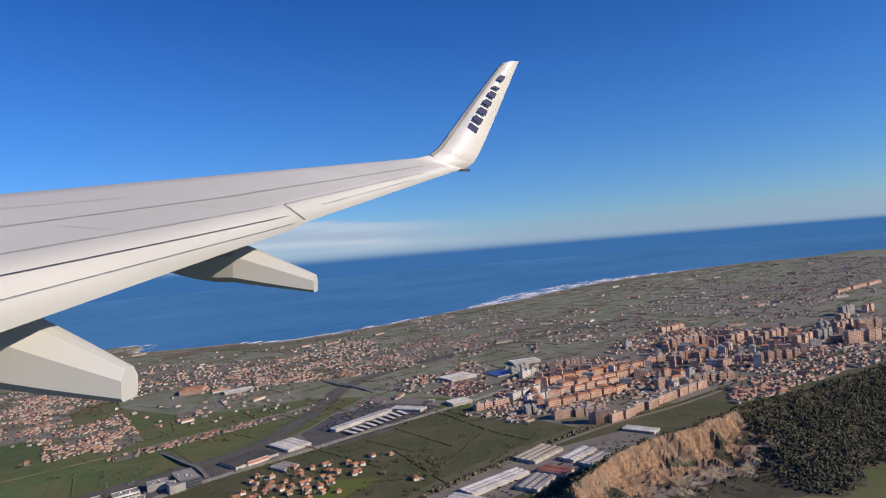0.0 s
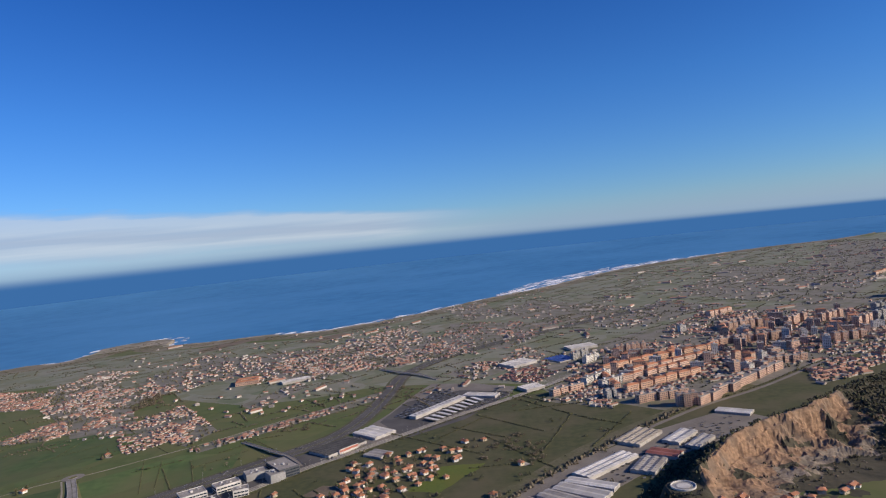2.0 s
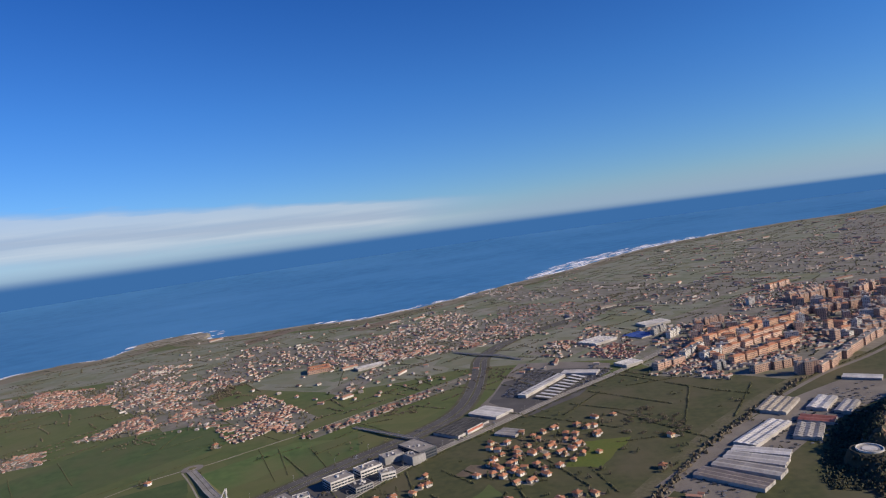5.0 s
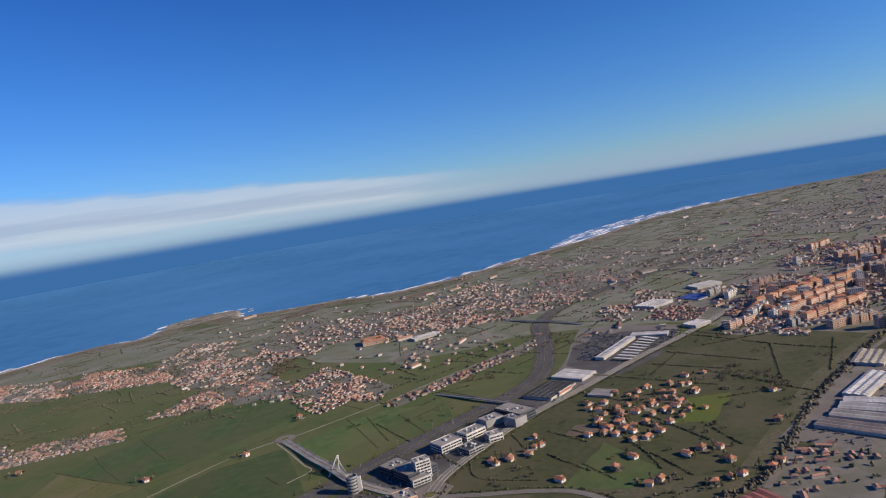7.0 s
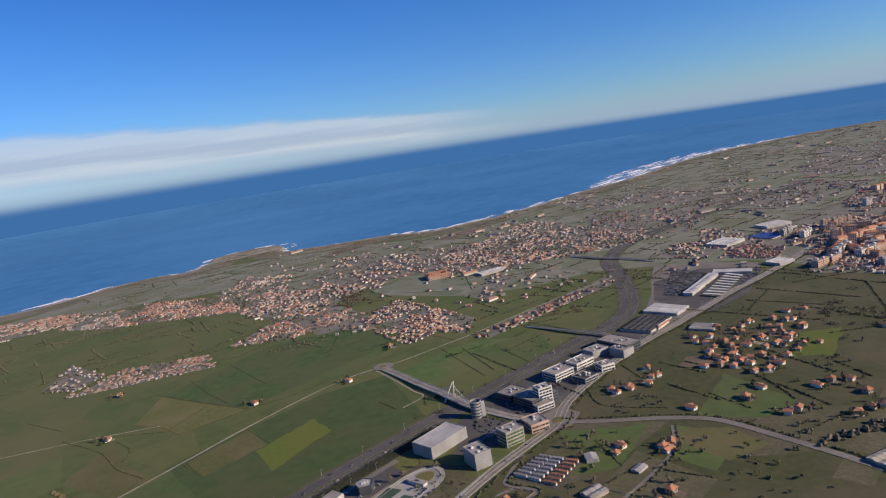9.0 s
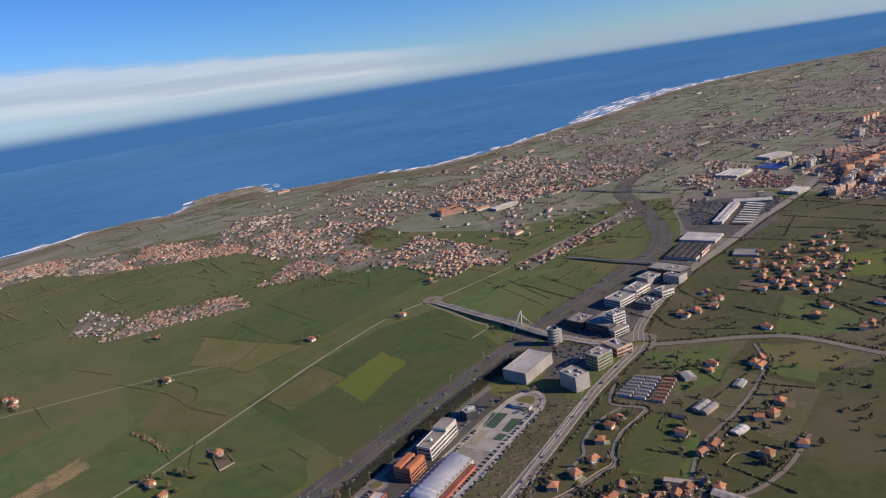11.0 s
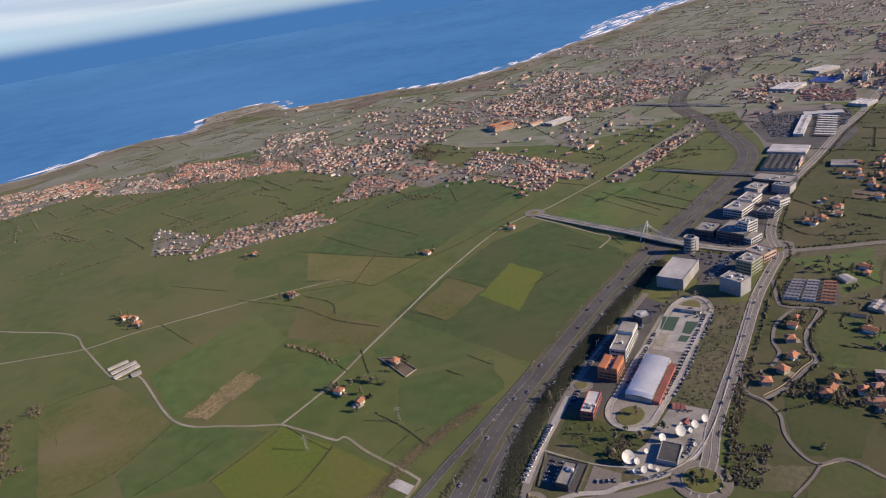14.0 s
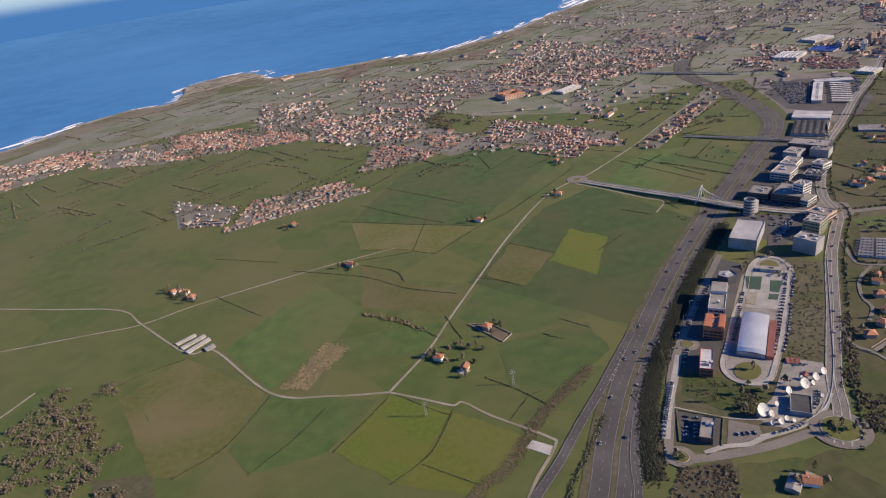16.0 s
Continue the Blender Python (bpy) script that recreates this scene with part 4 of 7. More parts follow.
def road(name, line, width, mat, label, z, lines=True):
    s = ribbon(Shape(), smooth_line(line, 8), width, z, thick=0.08)
    ob = structure("road", s, mat, label, "road")
    if lines:
        curve = smooth_line(line, 8)
        for off in (-width / 2 + 0.35, width / 2 - 0.35):
            part("road_line", ribbon(Shape(), curve, 0.09, z + 0.02, off), "paint", ob)
        part("lane_line", dashes(Shape(), curve, 0, z + 0.02, 0.09, 1.5, 3.2), "paint", ob)
    return ob


for off, wide in ((-3.4, 5.8), (5.0, 7.4)):
    line = [tuple(q) for q in sides(smooth_line(ROADS["motorway"], 3), off)]
    road("carriageway", line, wide, "asphalt", "grey asphalt motorway carriageway with white lines", 0.16)
median = ribbon(Shape(), smooth_line(ROADS["motorway"], 6), 1.6, 0.2, 0.4, thick=0.2)
structure("median", median, "waste", "grassy central strip of the motorway", "median")
verge = ribbon(Shape(), smooth_line(ROADS["motorway"], 6), 21, 0.12, 1.2)
structure("verge", verge, "waste", "dry grass verge along the motorway", "verge")
for key, w, label in (("slip", 4.2, "grey asphalt slip road"), ("slip_east", 3.6, "grey asphalt slip road"), ("east_road", 4.2, "grey asphalt country road"),
                      ("valley_road", 3.6, "grey valley road past the sheds"), ("park_road", 3.4, "asphalt service road in the business park"),
                      ("south_road", 4.0, "asphalt access road"), ("village_road", 1.9, "narrow village street"), ("village_lane", 1.7, "narrow village lane"), ("hamlet_lane", 1.6, "narrow lane between houses"), ("field_lane", 1.3, "narrow lane between meadows"), ("field_spur", 1.0, "pale farm track")):
    road(key, ROADS[key], w, "asphalt" if "slip" in key else "street", label, 0.2 + 0.012 * len(key) % 0.07, "slip" in key or key == "east_road")
for off in (-1.4, 1.4):
    road("boulevard", [tuple(q) for q in sides(smooth_line(ROADS["boulevard"], 3), off)], 2.1, "street", "two-lane carriageway of the boulevard", 0.24)
walkway = ribbon(Shape(), smooth_line(ROADS["boulevard"], 6), 0.5, 0.32, thick=0.2)
ribbon(walkway, smooth_line(ROADS["boulevard"], 6), 0.5, 0.32, 2.75, 0.2)
ribbon(walkway, smooth_line(ROADS["boulevard"], 6), 0.5, 0.32, -2.75, 0.2)
structure("pavement", walkway, "paving", "pale paved pavements along the boulevard", "pavement")
for key, line in TRACKS.items():
    road(key, line, 1.25 if key != "cross_lane" else 0.9, "gravel", "pale gravel farm lane between meadows", 0.14, False)


def roundabout(x, y, r, island, label):
    s = Shape()
    n = 36
    ring = [[(x + q * math.cos(2 * math.pi * k / n), y + q * math.sin(2 * math.pi * k / n)) for k in range(n)] for q in (island, r)]
    for k in range(n):
        k2 = (k + 1) % n
        s.face([(*ring[0][k], 0.3), (*ring[1][k], 0.3), (*ring[1][k2], 0.3), (*ring[0][k2], 0.3)])
    ob = structure("road", s, "street", label, "roundabout")
    lawn = Shape().prism(ring[0], 0.1, 0.45)
    part("island", lawn, "dry_green", ob, "grass island")
    kerb = Shape()
    for k in range(n):
        k2 = (k + 1) % n
        a, b = ring[0][k], ring[0][k2]
        c, d = ((x + (p[0] - x) * 1.05, y + (p[1] - y) * 1.05) for p in (a, b))
        kerb.face([(*a, 0.5), (*c, 0.5), (*d, 0.5), (*b, 0.5)])
        kerb.face([(*c, 0.5), (*c, 0.25), (*d, 0.25), (*d, 0.5)])
    part("kerb", kerb, "paving", ob, "pale stone kerb")


gore = Shape()
for k in range(8):
    p = Vector((-455, 268.5)).lerp(Vector((-437, 288.5)), k / 7)
    u, v = Vector((0.68, 0.73)), Vector((-0.73, 0.68))
    w = 0.9 - 0.09 * k
    for s in (-1, 1):
        gore.face([(*(p + v * s * w - u * 0.5), 0.33), (*(p + v * s * w - u * 0.15), 0.33), (*(p + u * 0.35), 0.33), (*p, 0.33)][::s])
structure("trim", gore, "paint", "white painted chevrons where the slip road leaves", "road marking")
roundabout(-392, 210, 10.5, 6.6, "asphalt roundabout round a grassy island")
roundabout(-452, 218, 5.4, 3.0, "small roundabout round a planted island")
roundabout(-369, 504, 8, 3.2, "country roundabout at the bridge road")
roundabout(-260, 366, 9, 3.5, "junction where boulevard and country road meet")
roundabout(-412, 279, 5.2, 2.8, "loop of asphalt round an oval bed")

def near_road(x, y, gap):
    for p in ROAD_POINTS:
        if (p[0] - x) ** 2 + (p[1] - y) ** 2 < gap * gap:
            return True
    return False


ROAD_POINTS = [tuple(q) for lines in (ROADS, TRACKS) for line in lines.values() for q in smooth_line(line, 8)]

# ---- houses ----
def hip(shape, w, d, z, h, over, mat=0, gable=False):
    w, d = w / 2 + over, d / 2 + over
    r = w - (0 if gable else min(w, d) * 0.85)
    p = [(-w, -d, z), (w, -d, z), (w, d, z), (-w, d, z), (-r, 0, z + h), (r, 0, z + h), (-w, -d, z - 0.12), (w, -d, z - 0.12), (w, d, z - 0.12), (-w, d, z - 0.12)]
    shape.solid(p, [(0, 1, 5, 4), (2, 3, 4, 5), (1, 2, 5), (3, 0, 4), (6, 7, 1, 0), (7, 8, 2, 1), (8, 9, 3, 2), (9, 6, 0, 3), (9, 8, 7, 6)], mat)
    return shape


def house(w, d, h, wall, gable, label, wing=False):
    root = tagged(new("house"), label, "house", "country houses")
    k = 0.7
    w, d, h = w * k, d * k, h * k
    body = Shape().box(-w / 2, -d / 2, 0, w / 2, d / 2, h)
    if gable:
        for s in (-1, 1):
            body.face([(s * w / 2, -d / 2, h), (s * w / 2, d / 2, h), (s * w / 2, 0, h + d * 0.26)])
    part("wall", body, wall, root)
    part("roof", hip(Shape(), w, d, h, d * 0.28, 0.45, gable=gable), "tile", root, "orange clay-tiled roof")
    if wing:
        part("wall", Shape().box(w * 0.1, -d * 0.95, 0, w * 0.5, -d / 2, h * 0.75), wall, root)
        s = Shape()
        z = h * 0.75
        s.solid([(w * 0.06, -d, z), (w * 0.54, -d, z), (w * 0.54, -d / 2, z), (w * 0.06, -d / 2, z), (w * 0.3, -d, z + 0.7), (w * 0.3, -d / 2, z + 0.7)],
                [(0, 4, 5, 3), (4, 1, 2, 5), (0, 1, 4), (2, 3, 5), (3, 2, 1, 0)])
        part("roof", s, "tile", root, "orange clay-tiled lower roof")
    part("chimney", Shape().box(w * 0.2, -0.25, h + d * 0.12, w * 0.2 + 0.35, 0.15, h + d * 0.36), wall, root)
    for x in (-0.3, 0.05, 0.32):
        part("window", Shape().box(x * w - 0.25, -d / 2 - 0.03, h * 0.5, x * w + 0.25, -d / 2 + 0.05, h * 0.8), "glass", root)
    part("door", Shape().box(-w * 0.12 - 0.25, -d / 2 - 0.03, 0, -w * 0.12 + 0.2, -d / 2 + 0.05, 1.05), "bark", root)
    for s in (-1, 1):
        part("window", Shape().box(s * (w / 2) - 0.04, -0.3, h * 0.5, s * (w / 2) + 0.04, 0.3, h * 0.8), "glass", root)
    return root


HOUSES = [
    house(6.0, 5.0, 2.9, "white_wall", False, "white rendered house with an orange tiled hip roof"),
    house(5.2, 4.4, 3.2, "cream_wall", True, "cream house with an orange tiled gable roof"),
    house(7.4, 4.8, 2.6, "white_wall", True, "long white farmhouse with an orange tiled roof", True),
    house(5.6, 5.4, 3.4, "stone_wall", False, "stone house with a weathered orange tiled roof"),
    house(4.6, 4.2, 2.4, "cream_wall", False, "small cream cottage with an orange tiled roof"),
]
for _ in range(300):
    x, y = rng.uniform(-150, -70), rng.uniform(394, 480)
    if len(HOMES_HAMLET) < 42 and abs(0.55 * (x + 110) - (y - 436)) < 34 and all((x - u) ** 2 + (y - v) ** 2 > 38 for u, v in HOMES_HAMLET + HOMES_NORTH) and not near_road(x, y, 5):
        HOMES_HAMLET.append((round(x, 1), round(y, 1)))
TAKEN = []
first = [True] * len(HOUSES)
HOMES_TANK = [(98, 338), (106, 336), (114, 341), (92, 334), (124, 338), (132, 344), (50, 326), (58, 331), (66, 328), (57, 322), (72, 340), (64, 318)]
for spots in (HOMES_TANK, HOMES_SOUTH, HOMES_EAST, HOMES_HAMLET, FARMS, HOMES_NORTH):
    for x, y in spots:
        k = rng.randrange(len(HOUSES))
        m = pose(x, y, max(0, hill_height(x, y)[0] - 0.2) if spots is HOMES_TANK else 0, 0, 0, rng.choice((0, 90)) + rng.uniform(-25, 25) + 45)
        if first[k]:
            HOUSES[k].matrix_basis, first[k] = m, False
        else:
            copy_thing(HOUSES[k], m)
        TAKEN.append((x, y))
for k, waiting in enumerate(first):
    if waiting:
        HOUSES[k].matrix_basis = pose(-262 - 8 * k, 262 + 6 * k, 0)

cells = {}


def free(x, y, gap):
    i, j = int(x // 8), int(y // 8)
    for a in (-1, 0, 1):
        for b in (-1, 0, 1):
            for p in cells.get((i + a, j + b), ()):
                if (p[0] - x) ** 2 + (p[1] - y) ** 2 < gap * gap:
                    return False
    return True


def take(x, y):
    cells.setdefault((int(x // 8), int(y // 8)), []).append((x, y))


def footprint(quad):
    """Centre, long and short side, and turn of a four-cornered plan."""
    q = [Vector(p) for p in quad]
    u, v = (q[1] - q[0] + q[2] - q[3]) / 2, (q[3] - q[0] + q[2] - q[1]) / 2
    turn = math.atan2(u.y, u.x)
    across = abs(v.dot(Vector((-math.sin(turn), math.cos(turn)))))
    return sum(q, Vector((0, 0))) / 4, u.length, across, turn


for x, y in TAKEN:
    take(x, y)
for plan in OFFICES + SHEDS_A + SHEDS_B + SHEDS_C:
    c, w, d, a = footprint(plan[0])
    for i in range(-3, 4):
        for j in range(-3, 4):
            p = c + Vector((math.cos(a), math.sin(a))) * w * i / 6 + Vector((-math.sin(a), math.cos(a))) * d * j / 6
            take(p.x, p.y)
for p, q, n, h, depth, colour in ROWS_A + ROWS_B:
    for i in range(n * 3):
        s = i / max(1, n * 3 - 1)
        take(p[0] + (q[0] - p[0]) * s, p[1] + (q[1] - p[1]) * s)

# ---- apartment blocks ----
made = {}


def block(w, d, h, colour):
    root = tagged(new("apartment_block"), {"orange": "orange brick apartment block with rows of windows", "salmon": "salmon-coloured apartment block with rows of windows",
        "white": "white apartment block with rows of windows", "grey": "grey apartment block with rows of windows", "brick": "brown brick apartment tower with rows of windows"}[colour], "apartment block", "apartment blocks")
    part("wall", Shape().box(-w / 2, -d / 2, 0, w / 2, d / 2, h), colour, root)
    if colour in ("orange", "salmon"):
        part("roof", hip(Shape(), w, d, h, 1.1, 0.2), "tile", root, "orange tiled roof")
    else:
        s = Shape().box(-w / 2 - 0.1, -d / 2 - 0.1, h, w / 2 + 0.1, d / 2 + 0.1, h + 0.35)
        part("roof", s, "flat_roof", root)
        part("lift_house", Shape().box(-1.2, -1, h + 0.35, 1.2, 1, h + 1.6), colour, root)
    floors = max(2, int(h / 1.5))
    row = Shape()
    for f in range(floors):
        z = 0.6 + f * (h - 0.5) / floors
        for k in range(int(w / 1.7)):
            x = -w / 2 + 0.5 + k * 1.7
            for s in (-1, 1):
                row.box(x, s * d / 2 - 0.04, z, x + 0.9, s * d / 2 + 0.04, z + 0.75)
        for k in range(int(d / 1.9)):
            y = -d / 2 + 0.5 + k * 1.9
            for s in (-1, 1):
                row.box(s * w / 2 - 0.04, y, z, s * w / 2 + 0.04, y + 0.8, z + 0.75)
    stuff("window_grid", row, "glass", "rows of dark windows", "", root)
    return root


for p, q, n, h, depth, colour in ROWS_A + ROWS_B:
    a, b = Vector(p), Vector(q)
    gap = (b - a).length / max(1, n)
    tower = h >= 8.6 or n == 1
    h = h if h < 10 else 10 + (h - 10) * 0.4
    w = min(gap * (0.62 if tower else 0.86), 26)
    w = max(w, depth * 0.8) if tower else w
    if tower:
        depth = min(depth, 7.5)
        w = min(w, depth * 1.3)
    turn = math.degrees(math.atan2(b.y - a.y, b.x - a.x))
    for k in range(n):
        c = a.lerp(b, (k + 0.5) / n)
        key = (round(w), depth, h, colour)
        m = pose(c.x + rng.uniform(-1, 1), c.y + rng.uniform(-2, 2) + depth / 2, 0, 0, 0, turn + rng.uniform(-4, 4))
        if key in made:
            copy_thing(made[key], m)
        else:
            made[key] = block(round(w), depth, h, colour)
            made[key].matrix_basis = m

city_ground = Shape().prism([(30, 585), (100, 500), (240, 590), (460, 690), (580, 800), (640, 960), (330, 960), (200, 880), (60, 780), (15, 690)], -0.2, 0.017)
structure("ground", city_ground, "town", "streets, squares and worn lawns of the city", "town ground")
CITY = (([(53, 630), (154, 602), (226, 709), (114, 743)], 7, 6, 6.2), ([(199, 693), (306, 639), (451, 846), (289, 874)], 6, 9, 7.5),
        ([(174, 589), (253, 616), (274, 667), (203, 655)], 5, 3, 6.0), ([(236, 727), (376, 705), (507, 773), (298, 864)], 7, 5, 8.0))
for quad, nu, nv, h in CITY:
    q = [Vector(p) for p in quad]
    mid = sum(q, Vector((0, 0))) / 4
    s = Shape()
    s.prism([tuple(mid + (p - mid) * 1.12) for p in q], 0, 0.02 + 0.004 * nv)
    structure("ground", s, "town", "streets and squares between the apartment blocks", "town ground")
    turn = math.degrees(math.atan2(q[1].y - q[0].y, q[1].x - q[0].x))
    for i in range(nu):
        for j in range(nv):
            u, v = (i + 0.5 + rng.uniform(-0.2, 0.2)) / nu, (j + 0.5 + rng.uniform(-0.2, 0.2)) / nv
            c = q[0].lerp(q[1], u).lerp(q[3].lerp(q[2], u), v)
            if not free(c.x, c.y, 8) or rng.random() < 0.12:
                continue
            for k in (-4, 0, 4):
                take(c.x + k, c.y)
            tall = rng.random() < 0.3
            key = (7 if tall else 12, 6, round(h * (1.7 if tall else 1)), rng.choice(("brick", "brick", "salmon", "white", "orange")))
            m = pose(c.x, c.y, 0, 0, 0, turn + rng.uniform(-8, 8) + rng.choice((0, 0, 90)))
            if key in made:
                copy_thing(made[key], m)
            else:
                made[key] = block(*key)
                made[key].matrix_basis = m


# ---- towns ----
def inland(x, y):
    for (ax, ay), (bx, by) in zip(COAST, COAST[1:]):
        if ax <= x < bx:
            return y < ay + (by - ay) * (x - ax) / (bx - ax) - 25
    return False


plots = []
PALETTE = {"orange": (0.84, 0.1, 0.06), "mixed": (0.62, 0.26, 0.12), "pale": (0.36, 0.56, 0.08), "rust": (0.05, 0.0, 0.95)}
for quad, nu, nv, size, palette, fill in DISTRICTS:
    nu, nv, size = round(nu * 1.6), round(nv * 1.5), min(size, 6.5) * 0.48
    town, plot = Shape(), Shape()
    q = [Vector(p) for p in quad]
    turn = math.atan2(q[1].y - q[0].y, q[1].x - q[0].x)
    for i in range(nu):
        for j in range(nv):
            u, v = (i + 0.5 + rng.uniform(-0.3, 0.3)) / nu, (j + 0.5 + rng.uniform(-0.25, 0.25)) / nv
            u, v = u * 1.1 - 0.05, v * 1.1 - 0.05
            c = q[0].lerp(q[1], u).lerp(q[3].lerp(q[2], u), v)
            if not inland(c.x, c.y):
                continue
            big = size * rng.uniform(0.75, 1.3)
            if rng.random() > 0.74 * fill or noise.noise(Vector((c.x * 0.035, c.y * 0.035, 2.5))) > rng.uniform(0.0, 0.35) or not free(c.x, c.y, size * 0.95) or near_road(c.x, c.y, 5):
                continue
            take(c.x, c.y)
            w, d, h = big * rng.choice((1.0, 1.2, 1.4, 2.4)) * rng.uniform(0.9, 1.15), big * rng.uniform(0.7, 0.95), size * rng.uniform(0.34, 0.56)
            a = turn + rng.choice((0, 1.57)) + rng.gauss(0, 0.12)
            ca, sa = math.cos(a), math.sin(a)
            one = Shape().box(-w / 2, -d / 2, -0.1, w / 2, d / 2, h)
            roof = rng.random()
            share = PALETTE[palette]
            flat = roof > share[0] and rng.random() < 0.35 and palette != "rust"
            mat = 1 if roof < share[0] else 2 if roof < share[0] + share[1] else 3
            if flat:
                one.box(-w / 2 - 0.1, -d / 2 - 0.1, h, w / 2 + 0.1, d / 2 + 0.1, h + 0.3, 2)
            else:
                hip(one, w, d, h, d * 0.27, 0.25, mat, rng.random() < 0.4)
            one.v = [(c.x + ca * x - sa * y, c.y + sa * x + ca * y, z) for x, y, z in one.v]
            town.solid(one.v, one.f)
            town.m[-len(one.m):] = one.m
    stuff("town_houses", town, ["far_wall", "far_tile", "far_pale", "far_rust"],
          {"orange": "crowded houses with orange tiled roofs", "mixed": "town houses with orange and grey roofs", "pale": "scattered pale houses with grey roofs", "rust": "rows of houses with dark red roofs"}[palette], "houses")
    mid = sum(q, Vector((0, 0))) / 4
    ring = []
    for k in range(24):
        e = q[k // 6].lerp(q[(k // 6 + 1) % 4], k % 6 / 6)
        e = mid + (e - mid) * (1.03 + 0.1 * noise.noise(Vector((e.x * 0.03, e.y * 0.03, 4))))
        ring.append((e.x, e.y, 0.02 + 0.0015 * len(plots)))
    plot.face(ring)
    plots.append(ring)
    ob = structure("ground", plot, "town", "streets, yards and gardens between the houses", "town ground")
    if ob.data.polygons[0].normal.z < 0:
        ob.data.flip_normals()


# ---- sheds and halls ----
def shed(quad, h, roof, wall):
    h *= 0.8
    c, w, d, a = footprint(quad)
    root = tagged(new("industrial_shed"), {"w": "long industrial shed with a white sheet roof", "p": "industrial shed with a pale sheet roof", "g": "low shed with a grey sheet roof", "b": "shed with a weathered dark roof",
        "r": "shed with a red sheet roof", "c": "workshop with a cream corrugated roof", "d": "retail shed with a dark sheet roof"}[roof[0]] if roof != "blue_metal" else "hall with a bright blue sheet roof", "shed", "industrial sheds")
    root.matrix_basis = pose(c.x, c.y, 0, 0, 0, math.degrees(a))
    eave = h - 0.6
    part("wall", Shape().box(-w / 2, -d / 2, 0, w / 2, d / 2, eave), {"white": "concrete", "brown": "stone_wall"}[wall], root)
    if w < d:
        long, short, flip = d, w, True
    else:
        long, short, flip = w, d, False
    bays = max(1, round(short / 5.0))
    for k in range(bays):
        lo = -short / 2 + k * short / bays
        hi = lo + short / bays
        mid = (lo + hi) / 2
        s = Shape()
        p = [(x, y, z) for x in (-long / 2 - 0.2, long / 2 + 0.2) for y, z in ((lo, eave), (mid, h), (hi, eave))]
        s.solid(p, [(0, 3, 4, 1), (1, 4, 5, 2), (0, 1, 2), (5, 4, 3), (0, 2, 5, 3)])
        seams = Shape()
        ribs = max(3, int(long / 3))
        for r in range(1, ribs):
            x = -long / 2 + r * long / ribs
            for y0, z0, y1, z1 in ((lo, eave, mid, h), (mid, h, hi, eave)):
                seams.solid([(x - 0.07, y0, z0 + 0.02), (x + 0.07, y0, z0 + 0.02), (x + 0.07, y1, z1 + 0.02), (x - 0.07, y1, z1 + 0.02),
                         (x - 0.07, y0, z0 + 0.14), (x + 0.07, y0, z0 + 0.14), (x + 0.07, y1, z1 + 0.14), (x - 0.07, y1, z1 + 0.14)],
                        [(4, 5, 6, 7), (0, 4, 7, 3), (1, 2, 6, 5), (0, 1, 5, 4), (2, 3, 7, 6)])
        if flip:
            s.v, seams.v = ([(-y, x, z) for x, y, z in some.v] for some in (s, seams))
        stuff("roof_ribs", seams, roof, "", "", part("roof", s, roof, root))
    for k in range(2):
        x = (k - 0.5) * w * 0.4
        part("door", Shape().box(x - 1, -d / 2 - 0.05, 0, x + 1, -d / 2 + 0.05, min(2.2, eave * 0.8)), "grey", root)
    return root


for quad, h, roof, wall in SHEDS_A + SHEDS_B + SHEDS_C:
    shed(quad, h, roof, wall)
yard = Shape()
ribbon(yard, smooth_line([(-60, 352), (0, 405), (60, 450), (140, 490)], 5), 44, 0.13, -12)
structure("pavement", yard, "street", "worn concrete yards between the industrial sheds", "yard")


